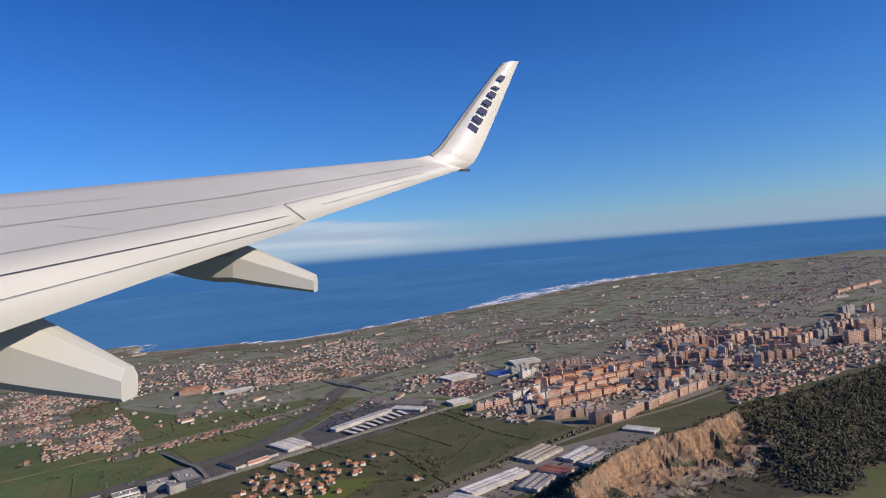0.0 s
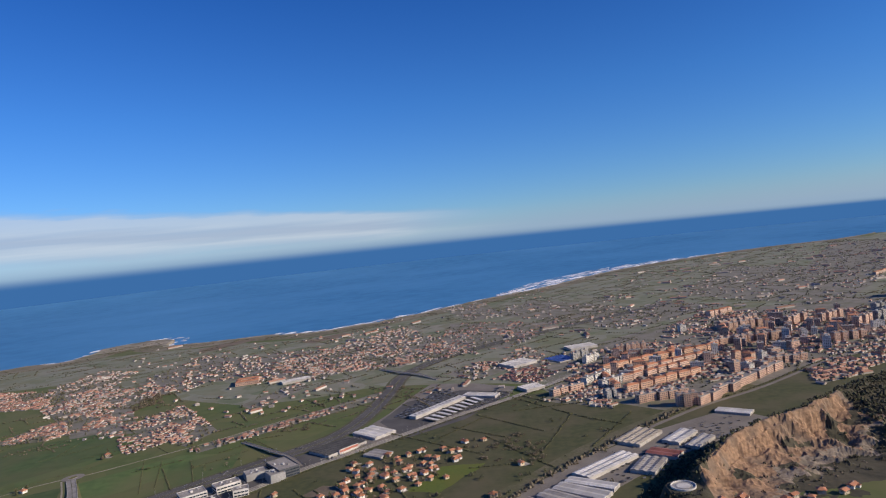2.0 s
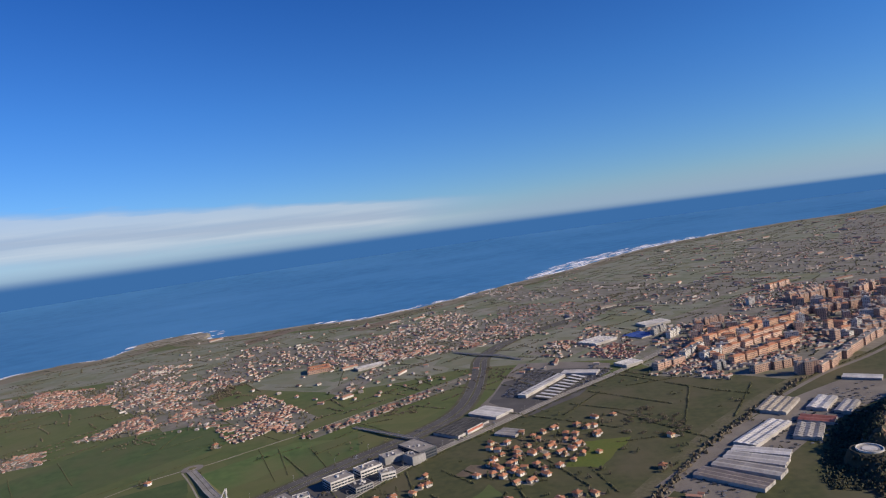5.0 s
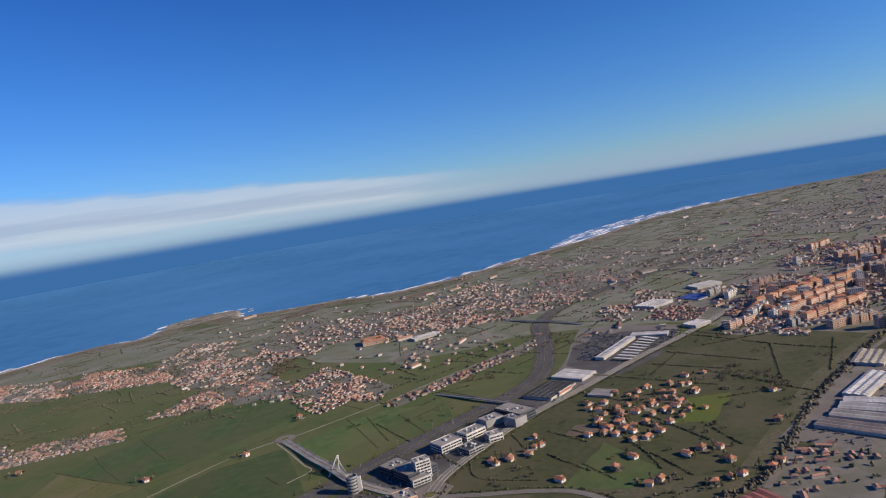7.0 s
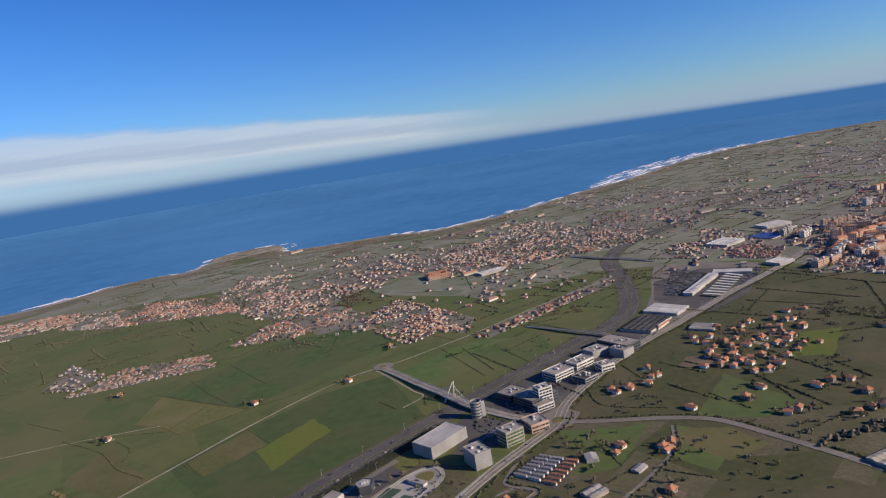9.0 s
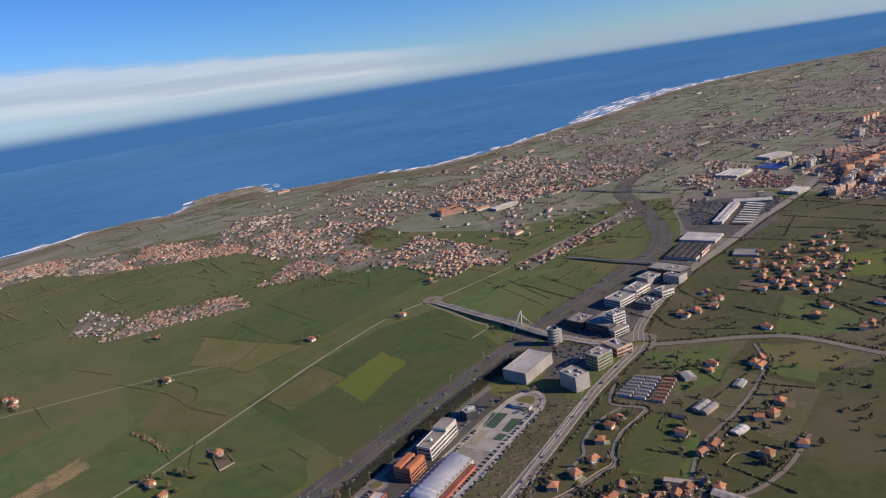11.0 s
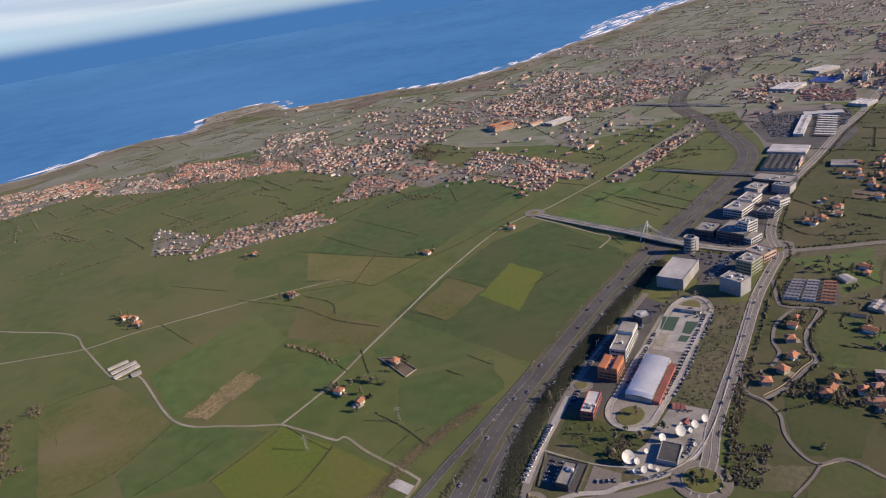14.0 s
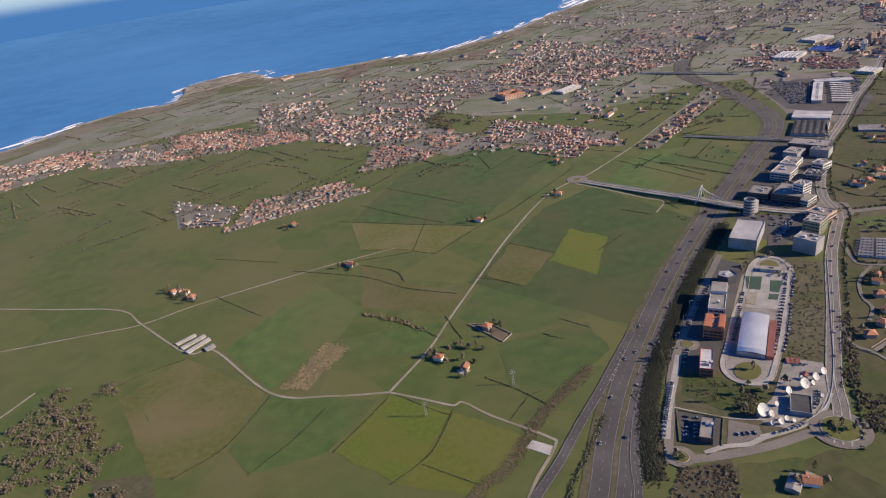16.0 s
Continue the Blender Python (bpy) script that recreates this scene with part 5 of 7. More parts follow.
# ---- business park ----
def office(quad, h, style):
    c, w, d, a = footprint(quad)
    wall, roof, glass, words = {
        "hall": ("grey", "pale_metal", None, "large grey windowless hall with a pale flat roof"),
        "brick": ("brick", "flat_roof", "glass", "brown brick office block with window bands"),
        "green_glass": ("flat_roof", "flat_roof", "green_glass", "office block with green glass bands"),
        "grey": ("grey", "flat_roof", None, "grey windowless block with roof machinery"),
        "white_office": ("white", "flat_roof", "glass", "white office block with dark window bands"),
        "orange_office": ("vivid", "brick", "glass", "bright orange and brown office block"),
        "red_office": ("red", "white_metal", "glass", "dark red office block with a white roof"),
        "dark_office": ("dark", "flat_roof", "glass", "dark glass office block"),
        "dark_roof": ("grey", "dark_metal", None, "low hall with a dark sloping roof"),
        "white_frame": ("white", "flat_roof", "glass", "white framed office pavilion with deep openings"),
        "blue_roof": ("grey", "dark_metal", "glass", "low office with a dark vaulted roof"),
    }[style]
    root = tagged(new("office_building"), words, "office building", "business park buildings")
    root.matrix_basis = pose(c.x, c.y, 0, 0, 0, math.degrees(a))
    if style == "orange_office":
        h *= 0.72
        for x0, x1, tall in ((-w / 2, -w * 0.1, 1.5), (w * 0.2, w / 2, 1.9)):
            part("wall", Shape().box(x0, -d / 2 + 0.2, h - 0.3, x1, d / 2 - 0.2, h + tall), wall, root)
            part("roof", Shape().box(x0 + 0.3, -d / 2 + 0.5, h + tall, x1 - 0.3, d / 2 - 0.5, h + tall + 0.12), "vivid", root)
    if style == "white_office" and d > 15:
        part("wall", Shape().box(-w / 2, d * 0.1, h - 0.3, w / 2, d / 2, h + 1.4), wall, root)
        part("roof", Shape().box(-w / 2 + 0.3, d * 0.1 + 0.3, h + 1.4, w / 2 - 0.3, d / 2 - 0.3, h + 1.55), roof, root)
    part("wall", Shape().box(-w / 2, -d / 2, 0, w / 2, d / 2, h - 0.3), wall, root)
    part("roof", Shape().box(-w / 2 + 0.25, -d / 2 + 0.25, h - 0.3, w / 2 - 0.25, d / 2 - 0.25, h - 0.15), roof, root)
    rim = Shape()
    for x0, y0, x1, y1 in ((-w / 2, -d / 2, w / 2, -d / 2 + 0.25), (-w / 2, d / 2 - 0.25, w / 2, d / 2), (-w / 2, -d / 2 + 0.25, -w / 2 + 0.25, d / 2 - 0.25), (w / 2 - 0.25, -d / 2 + 0.25, w / 2, d / 2 - 0.25)):
        rim.box(x0, y0, h - 0.3, x1, y1, h + 0.15)
    part("parapet", rim, wall, root)
    if glass:
        floors = max(1, int(h / 1.75))
        for f in range(floors):
            z = 0.5 + f * (h - 0.6) / floors
            top = z + 0.95
            for s in (-1, 1):
                n = max(2, int(w / 2.2))
                for k in range(n):
                    x0 = -w / 2 + 0.4 + k * (w - 0.8) / n
                    part("window", Shape().box(x0 + 0.12, s * d / 2 - 0.05, z, x0 + (w - 0.8) / n - 0.12, s * d / 2 + 0.05, top), glass, root)
                n = max(2, int(d / 2.2))
                for k in range(n):
                    y0 = -d / 2 + 0.4 + k * (d - 0.8) / n
                    part("window", Shape().box(s * w / 2 - 0.05, y0 + 0.12, z, s * w / 2 + 0.05, y0 + (d - 0.8) / n - 0.12, top), glass, root)
    if style not in ("hall", "dark_roof"):
        for k in range(5):
            x, y = rng.uniform(-w * 0.35, w * 0.3), rng.uniform(-d * 0.35, d * 0.25)
            part("roof_unit", Shape().box(x, y, h - 0.15, x + rng.uniform(0.7, 2), y + rng.uniform(0.7, 1.6), h + rng.uniform(0.4, 1)), "white" if k % 2 else "grey", root)
    return root


def pentagon(x, y, r, h):
    root = tagged(new("office_building"), "dark faceted office block with a pale roof terrace", "office building", "business park buildings")
    root.matrix_basis = pose(x, y, 0, 0, 0, 20)
    base = [(r * math.cos(t), r * math.sin(t)) for t in (0.2, 1.4, 2.7, 3.9, 5.2)]
    top = [(1.12 * px, 1.12 * py) for px, py in base]
    for k in range(5):
        (ax, ay), (bx, by), (cx, cy), (dx, dy) = base[k], base[(k + 1) % 5], top[(k + 1) % 5], top[k]
        s = Shape()
        s.solid([(ax, ay, 0), (bx, by, 0), (cx, cy, h), (dx, dy, h), (ax * 0.9, ay * 0.9, 0), (bx * 0.9, by * 0.9, 0), (cx * 0.9, cy * 0.9, h), (dx * 0.9, dy * 0.9, h)],
                [(0, 1, 2, 3), (5, 4, 7, 6), (3, 2, 6, 7), (0, 3, 7, 4), (1, 5, 6, 2)])
        part("facade", s, "dark", root)
    part("roof", Shape().prism([(0.9 * px, 0.9 * py) for px, py in top], h - 0.8, h - 0.4), "grey", root)
    for k in range(3):
        part("roof_unit", Shape().box(-1.5 + k * 1.3, -0.6, h - 0.4, -0.6 + k * 1.3, 0.7, h + 0.3), "white", root)


for n, (quad, h, style) in enumerate(OFFICES):
    if n == 9:
        c, w, d, a = footprint(quad)
        pentagon(c.x, c.y, 4.6, 5.0)
    else:
        office(quad, h, style)
EXTRA = [([(124, 495), (132, 504), (144, 480), (138, 472)], 3.0, "white_metal", "white"), ([(-383, 250), (-381, 254), (-377, 251), (-379, 247.5)], 1.4, "red_metal", "brown"),
         ([(-384, 241), (-382, 243), (-379.5, 241), (-382, 239)], 1.3, "red_metal", "white"), ([(-275, 287), (-273, 289), (-269, 284), (-271, 282)], 1.8, "dark_metal", "white"), ([(-429, 193), (-426, 189), (-420, 194), (-423, 197)], 2.6, "grey_metal", "white"), ([(-650, 379), (-639, 388), (-637, 385), (-648, 375)], 1.6, "grey_metal", "white"),
         ([(-640, 378), (-635, 380), (-634, 376), (-638, 373)], 1.6, "grey_metal", "brown")]
for plan in EXTRA:
    shed(*plan)


def at_quad(quad, u, v):
    q = [Vector(p) for p in quad]
    return q[0].lerp(q[1], u).lerp(q[3].lerp(q[2], u), v)


def patch(name, quad, u0, v0, u1, v1, z, mat, label, category):
    s = Shape()
    corner = [at_quad(quad, u, v) for u, v in ((u0, v0), (u1, v0), (u1, v1), (u0, v1))]
    s.prism([tuple(p) for p in corner], 0, z)
    return structure(name, s, mat, label, category)


def sheet(name, pts, z, mat, label, category):
    s = Shape().prism(pts, 0.0, z)
    return structure(name, s, mat, label, category)


# car parks and plaza
PLAZA = [(-371, 295), (-358, 286), (-331, 316), (-341, 330)]
patch("pavement", PLAZA, 0, 0, 1, 1, 0.2, "paving", "pale stone plaza of the business park", "plaza")
for pts in ([(-353, 321), (-346, 317), (-355, 306), (-360, 310)], [(-345, 312), (-340, 309), (-349, 300), (-352, 303)], [(-353.5, 301), (-350, 298.5), (-354, 294.5), (-357.5, 297)]):
    sheet("court", pts, 0.27, "court", "dark green sunken court in the plaza", "court")
sheet("pavement", [(-362, 307), (-357, 305), (-366, 295), (-369, 298)], 0.3, "gravel", "sunken gravel court with a stone rim", "court")
sheet("pavement", [(-439, 242), (-426, 231), (-436, 217), (-448, 226)], 0.16, "asphalt", "dark asphalt car park", "car park")
sheet("pavement", [(-425, 229), (-417, 222), (-419, 217), (-426, 216.5), (-433, 218)], 0.15, "street", "worn asphalt car park", "car park")
sheet("pavement", [(-322, 345), (-312, 342), (-296, 350), (-276, 374), (-292, 384)], 0.16, "asphalt", "asphalt car park between office blocks", "car park")
sheet("pavement", [(-381, 254), (-370, 245), (-381, 228), (-394, 220.5), (-409, 217.5), (-414, 221), (-415, 227), (-402, 234)], 0.16, "yard_slab", "pale concrete yard of the satellite station", "yard")
sheet("pavement", [(-400, 266), (-388, 254), (-384, 256), (-345, 304), (-341, 330), (-362, 318)], 0.12, "gravel", "paved apron round the plaza", "apron")
sheet("ground", [(-457, 223), (-440, 251), (-399, 299), (-343, 345), (-312, 330), (-324, 299), (-366, 243), (-388, 214), (-428, 212)], 0.05, "waste", "worn grass and bare ground of the business park", "park ground")
sheet("scrub", [(-381, 256), (-366, 272), (-345, 298), (-325, 321), (-309, 318), (-327, 294), (-345, 272), (-368, 245)], 0.1, "waste", "rough olive-brown wasteland with dry scrub", "wasteland")
sheet("lawn", [(-425, 261), (-414, 254), (-403, 241), (-402, 233), (-414, 226), (-423, 233), (-433, 249)], 0.1, "deep", "rough grass with low shrubs", "lawn")
sheet("lawn", [(-348, 351), (-343, 352), (-337, 343), (-346, 333), (-352, 343)], 0.14, "dry_green", "worn lawn beside the faceted office", "lawn")
LOOP = [(-394, 245), (-381, 258), (-367, 273), (-344, 300), (-329, 317), (-326, 328), (-330, 334), (-338, 333), (-348, 325), (-364, 306), (-379, 292), (-397, 271), (-406, 261), (-409, 254), (-408, 248), (-404, 244), (-399, 243), (-394, 245)]
sheet("pavement", [(-426, 268), (-412, 256), (-407, 263), (-397, 273), (-379, 294), (-352, 325), (-344, 334), (-350, 346), (-388, 314), (-410, 290)], 0.125, "asphalt", "dark asphalt car park behind the office blocks", "car park")
sheet("pavement", LOOP[:-1], 0.135, "yard_slab", "pale paved ground inside the loop drive", "paving")
structure("road", ribbon(Shape(), smooth_line(LOOP, 6), 2.0, 0.24, thick=0.1), "paving", "pale paved drive looping round the plaza", "drive")
kerbs = Shape()
for off in (-1.12, 1.12):
    ribbon(kerbs, smooth_line(LOOP, 6), 0.25, 0.34, off, 0.3)
structure("trim", kerbs, "concrete", "pale kerbs along the loop drive", "kerb")
DRIVE = [(-443, 216.5), (-435, 217), (-426, 215), (-419, 216), (-410, 216), (-400, 217), (-390, 221), (-381, 228), (-368, 242), (-344, 272), (-328, 292), (-304, 322)]
structure("pavement", ribbon(Shape(), smooth_line(DRIVE[:8], 6), 2.2, 0.25, thick=0.1), "paving", "pale paved bay along the access road", "bay")
structure("pavement", ribbon(Shape(), smooth_line([(-420, 273), (-431, 258), (-443, 242), (-452, 228)], 6), 3.0, 0.3, thick=0.1), "paving", "pale parking strip along the service road", "parking strip")
structure("pavement", ribbon(Shape(), smooth_line([(-440, 243), (-425, 230), (-412, 223.5)], 6), 0.7, 0.26, thick=0.1), "paving", "pale footpath between lawn and car parks", "footpath")


def low_wall(line, h, mat, label, thick=0.3):
    root = tagged(new("garden_wall"), label, "wall", "low walls")
    curve = smooth_line(line, 5)
    s = ribbon(Shape(), curve, thick, h, thick=h)
    part("wall_run", s, mat, root)


low_wall([(-304, 321), (-328, 291), (-344, 271), (-368, 241.5), (-383, 226), (-394, 219.5), (-409, 216.8), (-420, 217.2)], 0.5, "concrete", "pale concrete boundary wall of the satellite station", 0.25)
for line in ([(-440, 241.5), (-426.5, 230.5)], [(-426.5, 230), (-435.5, 217.5)], [(-448, 225), (-440, 241)]):
    low_wall(line, 0.5, "leaf", "clipped hedge round the car park", 0.6)
for line in ([(-341, 269), (-348.5, 258), (-351.5, 250), (-348, 242)], [(-346, 246), (-334, 250), (-320, 258), (-312.5, 262), (-310.5, 271)], [(-284, 297), (-292, 290), (-303, 281)], [(-295, 304.5), (-283, 296.5)], [(-351, 204), (-342, 203.8), (-336.5, 199)],
             [(-290, 267), (-283, 256)], [(-305, 240), (-300, 228), (-293, 222)], [(-271, 247), (-262, 252), (-252, 243)], [(-260, 300), (-246, 285), (-238, 290)]):
    low_wall(line, 0.4, "stone_wall", "low stone wall along a village lane", 0.2)
sheet("pavement", [(-138, 566), (-118, 626), (-66, 650), (-16, 622), (-64, 548), (-112, 512)], 0.12, "asphalt", "large asphalt car park of the shopping centre", "car park")


sheet("pavement", [(-175, 482), (-135, 510), (-74, 564), (-22, 608), (-12, 640), (-50, 672), (-95, 692), (-116, 640), (-132, 590), (-152, 545)], 0.085, "street", "worn paved ground round the retail sheds", "car park")
sheet("pavement", [(-318, 352), (-300, 345), (-268, 368), (-252, 392), (-226, 423), (-187, 466), (-170, 482), (-178, 508), (-205, 490), (-255, 448), (-290, 412), (-316, 384)], 0.075, "asphalt", "paved ground between the office blocks", "paving")
sheet("pavement", [(-270, 352), (-254, 358), (-246, 372), (-256, 384), (-272, 372)], 0.28, "street", "asphalt of the wide junction", "junction")


def oval(cx, cy, a, b, turn, z0, z1, n=32):
    c, s = math.cos(turn), math.sin(turn)
    return Shape().prism([(cx + c * a * math.cos(6.2832 * k / n) - s * b * math.sin(6.2832 * k / n), cy + s * a * math.cos(6.2832 * k / n) + c * b * math.sin(6.2832 * k / n)) for k in range(n)], z0, z1)


for cx, cy, a, b, turn in ((-400.5, 252.0, 6.6, 5.2, 0.6), (-335.5, 325.5, 6.2, 4.6, 0.8)):
    structure("lawn", oval(cx, cy, a, b, turn, 0.0, 0.3), "dry_green", "oval grass lawn", "lawn")


# tent-roofed hall
TENT = [(-398, 264), (-389.5, 256.5), (-368, 281), (-377, 288)]
c, w, d, a = footprint(TENT)
tent = tagged(new("exhibition_hall"), "white exhibition hall with a ribbed tent roof", "hall")
tent.matrix_basis = pose(c.x, c.y, 0, 0, 0, math.degrees(a))
part("wall", Shape().box(-w / 2, -d / 2, 0, w / 2, d / 2, 2.2), "pale_metal", tent, "pale metal walls")
for k in range(11):
    y0, y1 = -d / 2 + k * d / 11, -d / 2 + (k + 1) * d / 11
    s = Shape()
    n = 8
    for j in range(n):
        t0, t1 = j / n, (j + 1) / n
        z0, z1 = (2.6 + 0.9 * math.sin(math.pi * (0.12 + 0.76 * t)) for t in (t0, t1))
        x0, x1 = -w / 2 + t0 * w, -w / 2 + t1 * w
        m = (y0 + y1) / 2
        s.face([(x0, y0, z0 - 0.7), (x1, y0, z1 - 0.7), (x1, m, z1 + 0.8), (x0, m, z0 + 0.8)])
        s.face([(x0, m, z0 + 0.8), (x1, m, z1 + 0.8), (x1, y1, z1 - 0.7), (x0, y1, z0 - 0.7)])
    part("roof_bay", s, "tent", tent, "white fabric roof bay")
annex = tagged(new("annex"), "long low red building beside the hall", "building")
annex.matrix_basis = pose(c.x + 5.6, c.y - 4.9, 0, 0, 0, math.degrees(a))
part("wall", Shape().box(-1.3, -d / 2, 0, 1.3, d * 0.42, 1.8), "red", annex)
part("roof", Shape().box(-1.4, -d / 2 - 0.1, 1.8, 1.4, d * 0.42 + 0.1, 2.0), "red_metal", annex)

# pavilion, round tower
pav = tagged(new("pavilion"), "low white pavilion at the head of the plaza", "pavilion")
p0 = at_quad(PLAZA, 0.5, 0.92)
pav.matrix_basis = pose(p0.x, p0.y, 0, 0, 0, -40)
part("wall", Shape().box(-5, -1.6, 0, 5, 1.6, 1.6), "white", pav)
part("roof", Shape().box(-5.3, -1.9, 1.6, 5.3, 1.9, 1.9), "flat_roof", pav)
part("vent", Shape().prism([(1.2 * math.cos(k), 0.7 * math.sin(k)) for k in (0, 1.05, 2.1, 3.14, 4.19, 5.24)], 1.9, 2.3), "dark", pav)
tower = tagged(new("round_tower"), "grey cylindrical office tower with a ring on top", "tower")
tower.matrix_basis = pose(-304, 387, 0)
for k in range(5):
    ring = [(3.3 * math.cos(6.2832 * q / 28), 3.3 * math.sin(6.2832 * q / 28)) for q in range(28)]
    part("storey", Shape().prism(ring, k * 1.9, k * 1.9 + 1.15), "grey", tower)
    part("window_band", Shape().prism([(0.96 * x, 0.96 * y) for x, y in ring], k * 1.9 + 1.15, k * 1.9 + 1.9), "glass", tower)
s = Shape()
for q in range(28):
    u, v = 6.2832 * q / 28, 6.2832 * (q + 1) / 28
    for r0, r1, z0, z1 in ((3.4, 3.4, 9.5, 10.4), (3.4, 3.0, 10.4, 10.4), (3.0, 3.0, 10.4, 9.5)):
        s.face([(r0 * math.cos(u), r0 * math.sin(u), z0), (r0 * math.cos(v), r0 * math.sin(v), z0), (r1 * math.cos(v), r1 * math.sin(v), z1), (r1 * math.cos(u), r1 * math.sin(u), z1)])
part("parapet", s, "grey", tower)
part("stair_core", Shape().box(3.1, -1.6, 0, 5.2, 1.0, 9), "white", tower)

# satellite dishes
for x, y, r in DISHES:
    dish = tagged(new("satellite_dish"), "large white satellite dish on a pedestal" if r > 1.5 else "white satellite dish on a pedestal", "satellite dish", "satellite dishes")
    dish.matrix_basis = pose(x, y, 0.16)
    part("pedestal", Shape().box(-r * 0.45, -r * 0.45, 0, r * 0.45, r * 0.45, r * 0.25).tube((0, 0, r * 0.25), (0, 0, r * 0.9), r * 0.25, r * 0.16, 8), "concrete", dish)
    aim = Vector((0.2 + rng.uniform(-0.15, 0.15), -0.75, 0.6)).normalized()
    u = aim.orthogonal().normalized()
    v = aim.cross(u)
    s = Shape()
    base = Vector((0, 0, r * 1.05))
    for i in range(4):
        for k in range(20):
            quad = []
            for rr, kk in ((i, k), (i + 1, k), (i + 1, k + 1), (i, k + 1)):
                q = rr / 4 * r
                quad.append(base + aim * (0.28 * q * q / r) + q * (math.cos(6.2832 * kk / 20) * u + math.sin(6.2832 * kk / 20) * v))
            s.face(quad)
            s.face([p - aim * 0.08 for p in reversed(quad)])
    part("reflector", s, "white", dish, smooth=True)
    s = Shape()
    tip = base + aim * r * 0.95
    for k in range(3):
        t = 2.0944 * k
        s.tube(base + aim * 0.28 * r + r * (math.cos(t) * u + math.sin(t) * v), tip, 0.04, 0.04, 4)
    part("feed_support", s, "grey", dish)
    part("feed", Shape().tube(tip, tip - aim * 0.3, 0.15, 0.1, 8), "white", dish)

# ---- motorway bridge with a pylon ----
def beam(line, lo, hi, under, over):
    """A bar along the line, mitred at its bends: from lo to hi across, from under to over in height about the line."""
    s, pts = Shape(), [Vector(p) for p in line]
    for i, q in enumerate(pts):
        d = pts[min(i + 1, len(pts) - 1)] - pts[max(i - 1, 0)]
        n = Vector((-d.y, d.x, 0)).normalized()
        s.v.extend(tuple(q + n * w + Vector((0, 0, h))) for w, h in ((lo, under), (hi, under), (hi, over), (lo, over)))
    for i in range(len(pts) - 1):
        s.f.extend((4 * i + a, 4 * i + b, 4 * i + 4 + b, 4 * i + 4 + a) for a, b in ((0, 1), (1, 2), (2, 3), (3, 0)))
    s.f += [(3, 2, 1, 0), tuple(4 * (len(pts) - 1) + k for k in range(4))]
    s.m = [0] * len(s.f)
    return s


bridge = tagged(new("bridge"), "white cable-stayed road bridge over the motorway", "bridge")
LINE = [(-368, 499, 0.3), (-352, 473, 0.9), (-337, 447, 2.0), (-325, 429, 2.4), (-309, 403, 2.4), (-298, 390, 1.9), (-284, 378, 1.0), (-268, 369, 0.35)]
part("deck", beam(LINE, -3.0, 3.0, -0.5, 0.0), "yard_slab", bridge, "pale worn asphalt deck")
part("lane_line", beam(LINE, -0.15, 0.15, 0.02, 0.14), "waste", bridge, "narrow planted central strip")
for side in (-1, 1):
    part("parapet", beam(LINE, *sorted((3.004 * side, 3.25 * side)), -0.5, 0.25), "concrete", bridge, "pale concrete parapet")
    for piece in (LINE[:4], LINE[5:]):
        bank_side = Shape()
        for i, (x, y, z) in enumerate(piece):
            x1, y1, _ = piece[min(i + 1, len(piece) - 1)]
            x0, y0, _ = piece[max(i - 1, 0)]
            n = Vector((-(y1 - y0), x1 - x0)).normalized() * side
            bank_side.v.extend(((x + n.x * 2.9, y + n.y * 2.9, -0.1), (x + n.x * 2.9, y + n.y * 2.9, z - 0.1), (x + n.x * (3.3 + 1.6 * z), y + n.y * (3.3 + 1.6 * z), -0.1)))
        for i in range(len(piece) - 1):
            bank_side.f.extend((3 * i + a, 3 * i + b, 3 * i + 3 + b, 3 * i + 3 + a) for a, b in ((0, 1), (1, 2), (2, 0)))
        bank_side.f += [(0, 1, 2), tuple(3 * (len(piece) - 1) + k for k in (2, 1, 0))]
        bank_side.m = [0] * len(bank_side.f)
        part("embankment", bank_side, "dry_green", bridge, "grassy embankment")
for x, y in ((-328, 433), (-313, 410), (-304, 397)):
    part("pier", Shape().box(x - 0.5, y - 1.2, 0, x + 0.5, y + 1.2, 1.9), "concrete", bridge)
top = Vector((-316, 420, 11.6))
mast = Shape()
for s in (-3.4, 3.4):
    mast.tube((-320 + s * 0.86, 418 + s * 0.5, 0), top + Vector((s * 0.1, s * 0.06, 0)), 0.42, 0.26, 8)
part("pylon", mast, "white", bridge, "white A-shaped pylon")
for k in range(10):
    for s in (-1, 1):
        f = (k + 1) / 11
        foot = Vector((-318 + 14 * f, 416.5 - 23 * f, 2.6)) if s > 0 else Vector((-321 - 9 * f, 420 + 16 * f, 2.4))
        part("cable", Shape().tube(top - Vector((0, 0, 0.35 * k)), foot, 0.06, 0.06, 4), "white", bridge)


def overpass(line, width, label):
    root = tagged(new("bridge"), label, "bridge")
    part("deck", beam(line, -width / 2, width / 2, -0.4, 0.0), "street", root)
    for side in (-1, 1):
        part("parapet", beam(line, *sorted((side * (width / 2 + 0.004), side * (width / 2 + 0.14))), -0.4, 0.35), "concrete", root)
    for x, y, z in line[1:-1]:
        if z > 1.5:
            part("pier", Shape().box(x - 0.5, y - 0.5, 0, x + 0.5, y + 0.5, z - 0.4), "concrete", root)


overpass([(-160, 800, 0.3), (-146, 780, 1.3), (-134, 762, 2.0), (-110, 740, 2.0), (-98, 722, 1.2), (-88, 708, 0.3)], 3.6, "concrete road bridge over the motorway bend")
overpass([(-252, 550, 0.3), (-238, 534, 1.2), (-220, 514, 2.0), (-200, 494, 2.0), (-192, 484, 1.0), (-186, 474, 0.35)], 3.0, "narrow concrete bridge over the motorway")


